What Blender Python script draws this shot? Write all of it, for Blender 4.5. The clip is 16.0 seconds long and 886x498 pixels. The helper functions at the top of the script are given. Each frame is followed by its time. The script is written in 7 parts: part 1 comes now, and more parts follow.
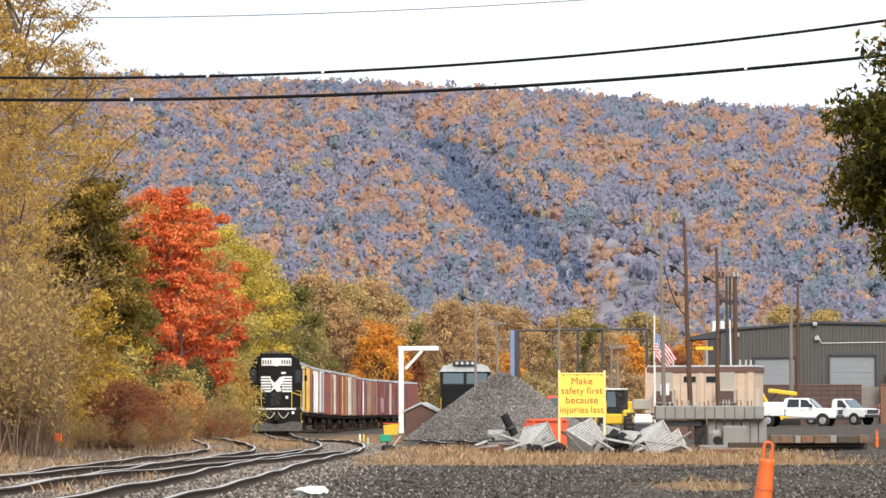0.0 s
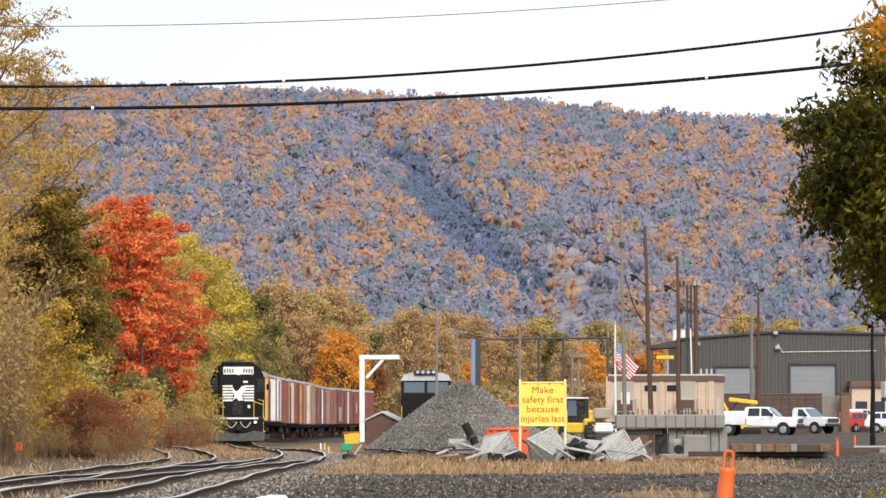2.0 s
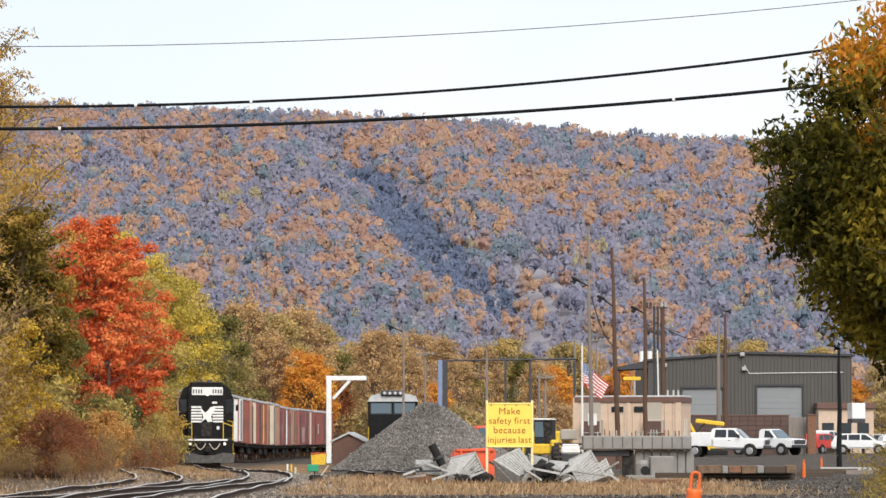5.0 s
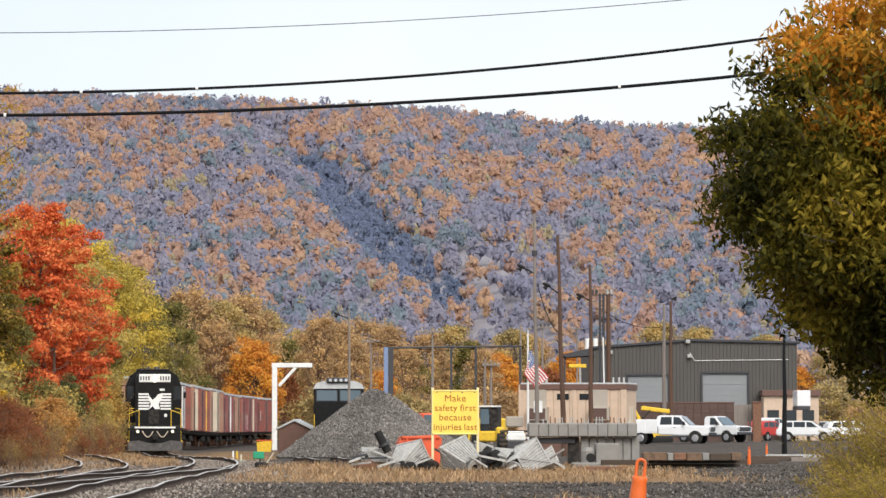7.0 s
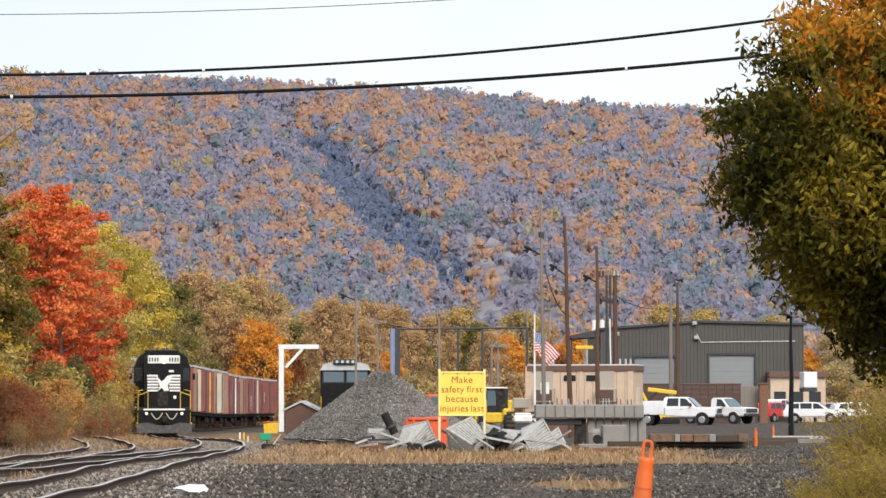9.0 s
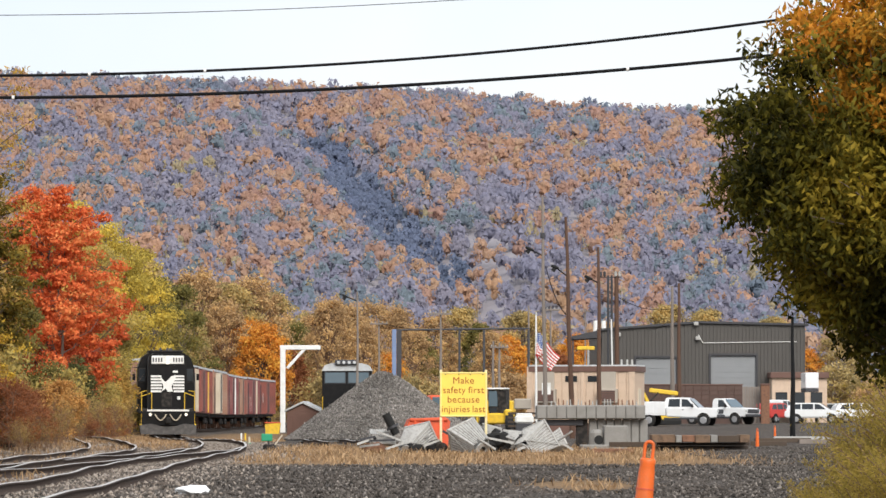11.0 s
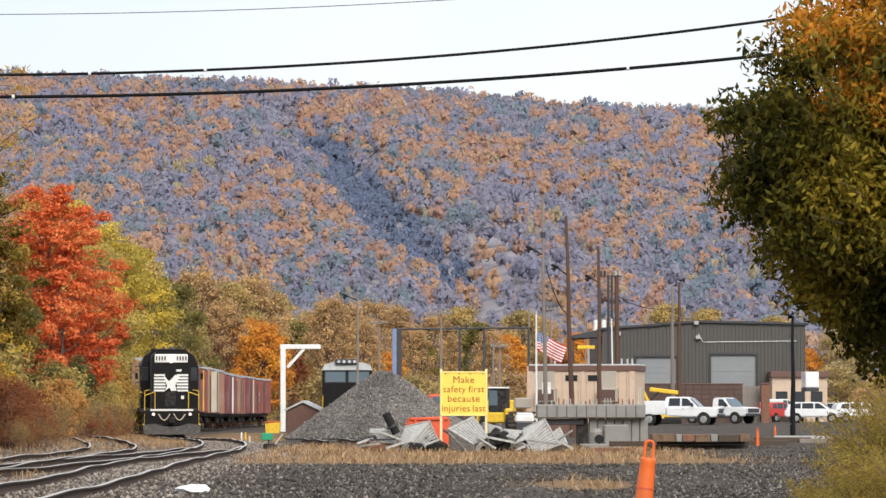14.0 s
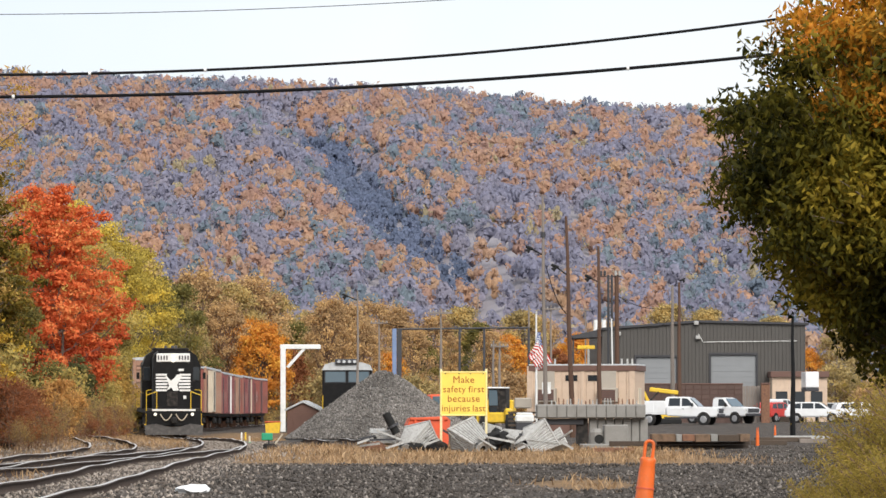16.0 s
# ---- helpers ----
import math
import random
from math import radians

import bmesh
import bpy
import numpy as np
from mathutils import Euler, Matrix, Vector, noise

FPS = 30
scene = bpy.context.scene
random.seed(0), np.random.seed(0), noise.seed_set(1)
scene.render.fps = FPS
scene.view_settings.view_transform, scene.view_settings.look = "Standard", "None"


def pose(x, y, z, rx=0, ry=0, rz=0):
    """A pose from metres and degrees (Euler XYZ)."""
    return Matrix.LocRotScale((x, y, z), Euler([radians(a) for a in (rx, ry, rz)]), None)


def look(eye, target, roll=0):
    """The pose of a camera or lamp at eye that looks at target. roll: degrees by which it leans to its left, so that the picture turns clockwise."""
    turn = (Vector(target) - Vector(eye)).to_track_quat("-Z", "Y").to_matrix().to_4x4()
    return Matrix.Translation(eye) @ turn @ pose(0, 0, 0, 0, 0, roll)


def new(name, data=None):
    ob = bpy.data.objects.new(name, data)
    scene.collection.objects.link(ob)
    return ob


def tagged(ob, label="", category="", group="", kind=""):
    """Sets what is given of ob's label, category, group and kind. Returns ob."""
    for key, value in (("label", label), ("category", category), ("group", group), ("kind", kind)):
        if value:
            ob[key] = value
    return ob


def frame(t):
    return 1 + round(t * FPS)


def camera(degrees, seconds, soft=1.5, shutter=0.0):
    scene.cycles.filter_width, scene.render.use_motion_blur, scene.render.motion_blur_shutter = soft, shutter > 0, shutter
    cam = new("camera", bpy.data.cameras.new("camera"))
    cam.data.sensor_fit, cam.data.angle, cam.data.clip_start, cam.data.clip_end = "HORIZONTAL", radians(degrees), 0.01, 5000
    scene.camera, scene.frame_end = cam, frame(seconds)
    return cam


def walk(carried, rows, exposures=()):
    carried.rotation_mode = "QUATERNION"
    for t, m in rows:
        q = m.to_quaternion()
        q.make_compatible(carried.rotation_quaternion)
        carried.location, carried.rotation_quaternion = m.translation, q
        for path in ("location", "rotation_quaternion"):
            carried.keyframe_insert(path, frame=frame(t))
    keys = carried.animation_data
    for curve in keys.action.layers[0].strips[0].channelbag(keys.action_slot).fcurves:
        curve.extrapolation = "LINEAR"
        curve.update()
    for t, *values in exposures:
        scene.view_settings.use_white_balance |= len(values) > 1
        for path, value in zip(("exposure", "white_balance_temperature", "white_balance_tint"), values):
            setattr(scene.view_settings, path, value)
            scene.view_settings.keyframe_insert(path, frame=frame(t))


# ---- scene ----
# Camera: a long lens on a fixed spot beside the yard, swung by hand.
EYE = 1.3
cam = camera(13.0, 16.0, soft=1.5)
AIM = [  # seconds, yaw, pitch, roll in degrees
    (0.0, 1.739, 2.387, 0.06), (0.5, 1.631, 2.354, 0.05), (1.0, 1.550, 2.324, 0.06),
    (1.5, 1.233, 2.517, 0.06), (2.0, 1.163, 2.517, 0.06), (2.5, 1.162, 2.588, 0.03),
    (3.0, 1.087, 2.692, 0.03), (3.5, 0.946, 2.689, 0.02), (3.7, 0.888, 2.657, 0.02),
    (5.8, 0.194, 2.987, -0.05), (6.0, -0.325, 3.010, -0.06), (6.5, -0.796, 2.998, -0.07),
    (7.0, -0.124, 2.637, -0.01), (7.5, -0.070, 2.404, 0.0), (8.0, -0.049, 2.376, 0.0),
    (8.5, -0.036, 2.362, 0.0), (9.0, -0.025, 2.365, 0.0), (11.5, -0.001, 2.375, 0.0),
    (12.0, 0.0, 2.366, 0.0), (13.0, 0.0, 2.365, 0.0), (14.5, 0.0, 2.363, 0.0), (16.0, 0.0, 2.363, 0.0),
]
walk(cam, [(t, pose(0, 0, EYE, 90 + p, r, y)) for t, y, p, r in AIM],
     exposures=[(0.0, 0.74), (1.0, 0.72), (1.5, 0.66), (3.5, 0.62), (6.0, 0.52), (9.0, 0.54), (16.0, 0.54)])

# ---- sky and light: bright overcast, a soft sun behind thin cloud ----
SUN_EL, SUN_AZ = radians(38), radians(162)
world = bpy.data.worlds.new("overcast")
scene.world = world
world.use_nodes = True
wn, wl = world.node_tree.nodes, world.node_tree.links
wn.clear()
sky = wn.new("ShaderNodeTexSky")
sky.sky_type, sky.sun_disc, sky.sun_elevation, sky.sun_rotation = "NISHITA", False, SUN_EL, SUN_AZ
bg_sky = wn.new("ShaderNodeBackground")
bg_sky.inputs["Strength"].default_value = 0.10
wl.new(sky.outputs[0], bg_sky.inputs["Color"])
coord = wn.new("ShaderNodeTexCoord")
cloud = wn.new("ShaderNodeTexNoise")
cloud.inputs["Scale"].default_value, cloud.inputs["Detail"].default_value = 3.0, 5.0
wl.new(coord.outputs["Generated"], cloud.inputs["Vector"])
tone = wn.new("ShaderNodeValToRGB")
tone.color_ramp.elements[0].color, tone.color_ramp.elements[0].position = (0.80, 0.88, 1.0, 1), 0.35
tone.color_ramp.elements[1].color, tone.color_ramp.elements[1].position = (1.0, 1.0, 0.99, 1), 0.6
wl.new(cloud.outputs["Fac"], tone.inputs["Fac"])
bg_cloud = wn.new("ShaderNodeBackground")
bg_cloud.inputs["Strength"].default_value = 0.74
wl.new(tone.outputs[0], bg_cloud.inputs["Color"])
veil = wn.new("ShaderNodeMixShader")
veil.inputs["Fac"].default_value = 0.88
wl.new(bg_sky.outputs[0], veil.inputs[1])
wl.new(bg_cloud.outputs[0], veil.inputs[2])
out_w = wn.new("ShaderNodeOutputWorld")
wl.new(veil.outputs[0], out_w.inputs["Surface"])

sun = new("sun", bpy.data.lights.new("sun", "SUN"))
sun.data.energy, sun.data.angle, sun.data.color = 2.3, radians(35), (1.0, 0.95, 0.88)
sun.matrix_world = look((22, -70, 58), (0, 0, 0))


# ---- materials ----
def nodes_of(name):
    m = bpy.data.materials.new(name)
    m.use_nodes = True
    return m, m.node_tree.nodes, m.node_tree.links, m.node_tree.nodes["Principled BSDF"]


def mat(name, colour, rough=0.7, metal=0.0, vary=0.25, scale=3.0, fine=40.0, bump=0.15, dirt=None, dirt_amount=0.4, random=0.0, stretch=(1, 1, 1)):
    """A surface with variation at two scales, dirt in patches and fine relief."""
    m, n, l, b = nodes_of(name)
    tc = n.new("ShaderNodeTexCoord")
    mp = n.new("ShaderNodeMapping")
    mp.inputs["Scale"].default_value = stretch
    l.new(tc.outputs["Object"], mp.inputs["Vector"])
    big, small = n.new("ShaderNodeTexNoise"), n.new("ShaderNodeTexNoise")
    big.inputs["Scale"].default_value, big.inputs["Detail"].default_value = scale, 6
    small.inputs["Scale"].default_value, small.inputs["Detail"].default_value = fine, 4
    l.new(mp.outputs[0], big.inputs["Vector"])
    l.new(mp.outputs[0], small.inputs["Vector"])
    base = n.new("ShaderNodeMix")
    base.data_type = "RGBA"
    base.inputs[6].default_value = (*[c * (1 - vary) for c in colour], 1)
    base.inputs[7].default_value = (*[min(1, c * (1 + vary)) for c in colour], 1)
    mixf = n.new("ShaderNodeMath")
    mixf.operation = "MULTIPLY_ADD"
    mixf.inputs[1].default_value, mixf.inputs[2].default_value = 0.9, -0.2
    both = n.new("ShaderNodeMath")
    both.operation = "ADD"
    l.new(big.outputs["Fac"], both.inputs[0])
    l.new(small.outputs["Fac"], both.inputs[1])
    l.new(both.outputs[0], mixf.inputs[0])
    mixf.use_clamp = True
    l.new(mixf.outputs[0], base.inputs[0])
    last = base.outputs[2]
    if dirt:
        d = n.new("ShaderNodeTexNoise")
        d.inputs["Scale"].default_value, d.inputs["Detail"].default_value = scale * 1.7, 8
        l.new(mp.outputs[0], d.inputs["Vector"])
        r = n.new("ShaderNodeMapRange")
        r.inputs[1].default_value, r.inputs[2].default_value, r.inputs[4].default_value = 0.45, 0.72, dirt_amount * 1.6
        l.new(d.outputs["Fac"], r.inputs[0])
        mx = n.new("ShaderNodeMix")
        mx.data_type = "RGBA"
        mx.inputs[7].default_value = (*dirt, 1)
        l.new(r.outputs[0], mx.inputs[0])
        l.new(last, mx.inputs[6])
        last = mx.outputs[2]
    if random:
        oi = n.new("ShaderNodeObjectInfo")
        hs = n.new("ShaderNodeHueSaturation")
        rr = n.new("ShaderNodeMapRange")
        rr.inputs[3].default_value, rr.inputs[4].default_value = 1 - random, 1 + random
        l.new(oi.outputs["Random"], rr.inputs[0])
        l.new(rr.outputs[0], hs.inputs["Value"])
        l.new(last, hs.inputs["Color"])
        last = hs.outputs[0]
    l.new(last, b.inputs["Base Color"])
    b.inputs["Roughness"].default_value, b.inputs["Metallic"].default_value = rough, metal
    if bump:
        bp = n.new("ShaderNodeBump")
        bp.inputs["Strength"].default_value, bp.inputs["Distance"].default_value = bump, 0.02
        l.new(small.outputs["Fac"], bp.inputs["Height"])
        l.new(bp.outputs[0], b.inputs["Normal"])
    return m


def leaf_mat(name, colours, through_light=0.35, patch=0.35):
    """Leaves: colours vary from leaf to leaf and, in soft patches, over the crown."""
    m, n, l, b = nodes_of(name)
    geo = n.new("ShaderNodeNewGeometry")
    tc = n.new("ShaderNodeTexCoord")
    nz = n.new("ShaderNodeTexNoise")
    nz.inputs["Scale"].default_value, nz.inputs["Detail"].default_value = patch, 3
    l.new(tc.outputs["Object"], nz.inputs["Vector"])
    a = n.new("ShaderNodeMath")
    a.operation = "MULTIPLY_ADD"
    a.inputs[1].default_value, a.inputs[2].default_value = 0.55, -0.28
    l.new(geo.outputs["Random Per Island"], a.inputs[0])
    s = n.new("ShaderNodeMath")
    s.operation, s.use_clamp = "ADD", True
    l.new(a.outputs[0], s.inputs[0])
    st = n.new("ShaderNodeMapRange")
    st.inputs[1].default_value, st.inputs[2].default_value = 0.3, 0.7
    l.new(nz.outputs["Fac"], st.inputs[0])
    l.new(st.outputs[0], s.inputs[1])
    ramp = n.new("ShaderNodeValToRGB")
    els = ramp.color_ramp.elements
    while len(els) < len(colours):
        els.new(0.5)
    for i, c in enumerate(colours):
        els[i].position, els[i].color = i / (len(colours) - 1), (*c, 1)
    l.new(s.outputs[0], ramp.inputs["Fac"])
    l.new(ramp.outputs[0], b.inputs["Base Color"])
    b.inputs["Roughness"].default_value, b.inputs["Specular IOR Level"].default_value = 0.6, 0.12
    tr = n.new("ShaderNodeBsdfTranslucent")
    l.new(ramp.outputs[0], tr.inputs["Color"])
    mx = n.new("ShaderNodeMixShader")
    mx.inputs["Fac"].default_value = through_light
    l.new(b.outputs[0], mx.inputs[1])
    l.new(tr.outputs[0], mx.inputs[2])
    l.new(mx.outputs[0], n["Material Output"].inputs["Surface"])
    return m


def island_mat(name, colours, rough=0.9):
    """Colour by piece, for masses of stones, blades and far crowns."""
    m, n, l, b = nodes_of(name)
    geo = n.new("ShaderNodeNewGeometry")
    tc = n.new("ShaderNodeTexCoord")
    nz = n.new("ShaderNodeTexNoise")
    nz.inputs["Scale"].default_value, nz.inputs["Detail"].default_value = 0.5, 8
    l.new(tc.outputs["Object"], nz.inputs["Vector"])
    ramp = n.new("ShaderNodeValToRGB")
    els = ramp.color_ramp.elements
    while len(els) < len(colours):
        els.new(0.5)
    for i, c in enumerate(colours):
        els[i].position, els[i].color = i / (len(colours) - 1), (*c, 1)
    l.new(geo.outputs["Random Per Island"], ramp.inputs["Fac"])
    hs = n.new("ShaderNodeHueSaturation")
    rr = n.new("ShaderNodeMapRange")
    rr.inputs[1].default_value, rr.inputs[2].default_value, rr.inputs[3].default_value, rr.inputs[4].default_value = 0.3, 0.7, 0.75, 1.3
    l.new(nz.outputs["Fac"], rr.inputs[0])
    l.new(rr.outputs[0], hs.inputs["Value"])
    l.new(ramp.outputs[0], hs.inputs["Color"])
    l.new(hs.outputs[0], b.inputs["Base Color"])
    b.inputs["Roughness"].default_value, b.inputs["Specular IOR Level"].default_value = rough, 0.1
    return m


def glass_mat(name, tint=(0.02, 0.025, 0.03)):
    m, n, l, b = nodes_of(name)
    b.inputs["Base Color"].default_value = (*tint, 1)
    b.inputs["Roughness"].default_value = 0.06
    return m


M = dict(
    steel_rail=mat("rail_steel", (0.05, 0.03, 0.02), 0.95, 0.0, 0.35, 4, 60, 0.2),
    rail_head=mat("worn_rail_head", (0.46, 0.43, 0.40), 0.38, 0.45, 0.25, 3, 50, 0.05),
    tie=mat("creosoted_tie", (0.055, 0.042, 0.034), 0.95, 0, 0.4, 3, 40, 0.4, random=0.3),
    black=mat("black_paint", (0.00594, 0.00594, 0.0066), 0.42, 0, 0.3, 2, 30, 0.04, (0.08, 0.07, 0.06), 0.05),
    black_dull=mat("grimy_black", (0.018, 0.0168, 0.0162), 0.8, 0, 0.4, 3, 40, 0.2, (0.12, 0.10, 0.085), 0.3),
    white=mat("white_paint", (0.741, 0.741, 0.722), 0.5, 0, 0.06, 2, 30, 0.03, (0.5, 0.48, 0.44), 0.25),
    grey_roof=mat("pale_grey_paint", (0.468, 0.484, 0.493), 0.6, 0, 0.12, 2, 25, 0.05, (0.3, 0.29, 0.27), 0.3),
    yellow=mat("yellow_paint", (0.72, 0.47, 0.03), 0.5, 0, 0.12, 3, 40, 0.05, (0.3, 0.2, 0.06), 0.25),
    sign_yellow=mat("sign_yellow", (0.84, 0.62, 0.10), 0.45, 0, 0.07, 2, 25, 0.03, (0.6, 0.45, 0.1), 0.15),
    sign_red=mat("sign_lettering_red", (0.32, 0.085, 0.008), 0.55, 0, 0.1),
    oxide=mat("oxide_red_paint", (0.253, 0.0806, 0.0634), 0.7, 0, 0.25, 1.2, 20, 0.1, (0.10, 0.07, 0.06), 0.45, stretch=(1, 1, 0.3)),
    maroon=mat("maroon_paint", (0.192, 0.06, 0.06), 0.7, 0, 0.25, 1.2, 20, 0.1, (0.3, 0.22, 0.18), 0.3, stretch=(1, 1, 0.3)),
    cream=mat("cream_paint", (0.56, 0.49, 0.385), 0.65, 0, 0.15, 1.2, 20, 0.08, (0.42, 0.33, 0.24), 0.4, stretch=(1, 1, 0.4)),
    car_yellow=mat("boxcar_yellow", (0.68, 0.42, 0.07), 0.6, 0, 0.18, 1.2, 20, 0.08, (0.32, 0.2, 0.08), 0.4, stretch=(1, 1, 0.4)),
    car_brown=mat("boxcar_brown", (0.3, 0.165, 0.112), 0.7, 0, 0.25, 1.2, 20, 0.1, (0.36, 0.3, 0.25), 0.3, stretch=(1, 1, 0.3)),
    galv=mat("galvanized_steel", (0.40, 0.395, 0.38), 0.55, 0.25, 0.22, 5, 50, 0.1, (0.2, 0.18, 0.16), 0.35),
    dark_steel=mat("dark_steel", (0.06, 0.06, 0.065), 0.6, 0.3, 0.3, 4, 40, 0.1),
    concrete=mat("weathered_concrete", (0.224, 0.216, 0.202), 0.9, 0, 0.2, 2, 35, 0.3, (0.20, 0.19, 0.175), 0.45),
    rust=mat("rusty_steel", (0.20, 0.10, 0.06), 0.9, 0.1, 0.35, 4, 45, 0.25, (0.08, 0.05, 0.04), 0.5),
    plank_rust=mat("rust_stained_block", (0.15, 0.095, 0.06), 0.9, 0, 0.35, 3, 30, 0.3, (0.05, 0.035, 0.025), 0.5),
    timber=mat("old_timber", (0.0774, 0.0546, 0.0387), 0.9, 0, 0.35, 3, 40, 0.35, (0.07, 0.055, 0.045), 0.5, random=0.35, stretch=(0.4, 1, 1)),
    pole=mat("brown_pole_wood", (0.085, 0.046, 0.03), 0.9, 0, 0.3, 3, 40, 0.3, stretch=(3, 3, 0.2)),
    pole_grey=mat("weathered_pole_wood", (0.20, 0.17, 0.148), 0.9, 0, 0.25, 3, 40, 0.3, stretch=(3, 3, 0.2)),
    tan=mat("tan_siding", (0.55, 0.415, 0.31), 0.75, 0, 0.1, 1.5, 25, 0.05, (0.4, 0.3, 0.23), 0.25),
    brown_trim=mat("brown_trim", (0.128, 0.068, 0.052), 0.7, 0, 0.2, 2, 30, 0.08),
    shop=mat("dark_bronze_siding", (0.0769, 0.0708, 0.0646), 0.6, 0.1, 0.14, 0.8, 12, 0.05, (0.09, 0.085, 0.08), 0.25, stretch=(1, 1, 0.3)),
    door_grey=mat("grey_roller_door", (0.225, 0.235, 0.245), 0.6, 0.1, 0.1, 1, 15, 0.05),
    brick=mat("dark_brick", (0.17, 0.09, 0.075), 0.9, 0, 0.25, 2, 30, 0.2, (0.1, 0.07, 0.06), 0.3),
    orange=mat("orange_plastic", (0.697, 0.123, 0.0123), 0.45, 0, 0.12, 5, 60, 0.05, (0.35, 0.12, 0.05), 0.25),
    red_orange=mat("red_orange_paint", (0.62, 0.09, 0.03), 0.6, 0, 0.2, 3, 30, 0.08, (0.3, 0.08, 0.05), 0.35),
    red=mat("red_paint", (0.5, 0.04, 0.03), 0.4, 0, 0.1),
    blue=mat("blue_paint", (0.05, 0.09, 0.25), 0.5, 0, 0.15),
    green=mat("green_reflector", (0.02, 0.28, 0.15), 0.45, 0, 0.12, 6, 50, 0.05),
    rubber=mat("rubber", (0.02, 0.02, 0.02), 0.85, 0, 0.2),
    hub=mat("wheel_rim", (0.35, 0.35, 0.36), 0.4, 0.6, 0.15),
    car_white=mat("white_car_paint", (0.744, 0.753, 0.763), 0.28, 0, 0.03, 1, 10, 0.0, (0.55, 0.53, 0.5), 0.12),
    plastic_bag=mat("white_plastic", (0.85, 0.86, 0.86), 0.5, 0, 0.05, 6, 40, 0.2),
    cable=mat("black_cable", (0.008, 0.008, 0.009), 0.95, 0, 0.2),
    glass=glass_mat("dark_glass"),
    glass_pale=glass_mat("windscreen_glass", (0.10, 0.14, 0.17)),
    bark=mat("bark", (0.12, 0.09, 0.07), 0.95, 0, 0.3, 3, 30, 0.4),
    twig=mat("bare_twigs", (0.17, 0.105, 0.07), 0.95, 0, 0.25, 3, 30, 0.2),
    beige=mat("dull_beige", (0.36, 0.32, 0.27), 0.7, 0, 0.12),
    plough=mat("dirty_plough_steel", (0.05, 0.046, 0.044), 0.8, 0, 0.3, 3, 30, 0.1, (0.13, 0.12, 0.11), 0.4),
    lamp_warm=mat("lamp_lens", (0.9, 0.86, 0.75), 0.3, 0, 0.05),
)
lamp_glow = M["lamp_warm"].node_tree.nodes["Principled BSDF"]
lamp_glow.inputs["Emission Color"].default_value, lamp_glow.inputs["Emission Strength"].default_value = (1, 0.9, 0.7, 1), 0.25

for dark in ("black", "black_dull", "rubber", "cable", "dark_steel"):
    M[dark].node_tree.nodes["Principled BSDF"].inputs["Specular IOR Level"].default_value = 0.2

LEAF = dict(
    gold=leaf_mat("golden_leaves", [(0.22, 0.13, 0.04), (0.43, 0.265, 0.07), (0.58, 0.37, 0.09), (0.47, 0.31, 0.12)]),
    red=leaf_mat("scarlet_leaves", [(0.36, 0.06, 0.025), (0.66, 0.14, 0.045), (0.78, 0.22, 0.075), (0.76, 0.33, 0.11)]),
    yellow=leaf_mat("bright_yellow_leaves", [(0.30, 0.19, 0.035), (0.56, 0.36, 0.05), (0.74, 0.50, 0.07)]),
    dark_olive=leaf_mat("dark_olive_leaves", [(0.055, 0.048, 0.013), (0.11, 0.09, 0.022), (0.24, 0.17, 0.03), (0.40, 0.26, 0.05)]),
    lime=leaf_mat("yellow_green_leaves", [(0.30, 0.235, 0.055), (0.56, 0.43, 0.09), (0.78, 0.56, 0.09)]),
    sage=leaf_mat("grey_green_leaves", [(0.22, 0.185, 0.065), (0.45, 0.35, 0.11), (0.68, 0.48, 0.13)]),
    green=leaf_mat("dull_green_leaves", [(0.097, 0.095, 0.0353), (0.195, 0.172, 0.0528), (0.344, 0.258, 0.0705)]),
    orange=leaf_mat("orange_leaves", [(0.434, 0.184, 0.05), (0.767, 0.333, 0.0584), (0.8, 0.467, 0.0834)]),
    rust=leaf_mat("rust_red_leaves", [(0.16, 0.062, 0.03), (0.30, 0.11, 0.048), (0.42, 0.175, 0.07)]),
    tan=leaf_mat("tan_leaves", [(0.32, 0.21, 0.11), (0.54, 0.355, 0.175), (0.74, 0.48, 0.20)]),
    peach=leaf_mat("pale_orange_leaves", [(0.36, 0.20, 0.075), (0.58, 0.31, 0.10), (0.70, 0.42, 0.14)]),
    far_olive=leaf_mat("far_olive_leaves", [(0.26, 0.205, 0.10), (0.46, 0.35, 0.15), (0.66, 0.46, 0.17)]),
    dead=leaf_mat("withered_leaves", [(0.22, 0.145, 0.065), (0.40, 0.27, 0.10), (0.52, 0.36, 0.12)]),
    near=leaf_mat("ash_leaves", [(0.02, 0.022, 0.004), (0.06, 0.056, 0.008), (0.16, 0.13, 0.015), (0.32, 0.225, 0.026)], 0.35, 0.5),
    near_orange=leaf_mat("turning_ash_leaves", [(0.184, 0.138, 0.023), (0.506, 0.23, 0.023), (0.713, 0.287, 0.0345)], 0.4, 0.5),
    cedar=leaf_mat("dark_conifer_sprays", [(0.06, 0.065, 0.025), (0.11, 0.115, 0.04), (0.19, 0.175, 0.06)], 0.2, 0.6),
    weed=leaf_mat("yellowing_goldenrod", [(0.21, 0.17, 0.04), (0.40, 0.295, 0.065), (0.57, 0.40, 0.09)], 0.45),
)


# ---- mesh helpers ----
def finish(name, bm, material, smooth=False):
    me = bpy.data.meshes.new(name)
    bm.to_mesh(me)
    bm.free()
    me.materials.append(material)
    if smooth:
        me.shade_smooth()
    return me


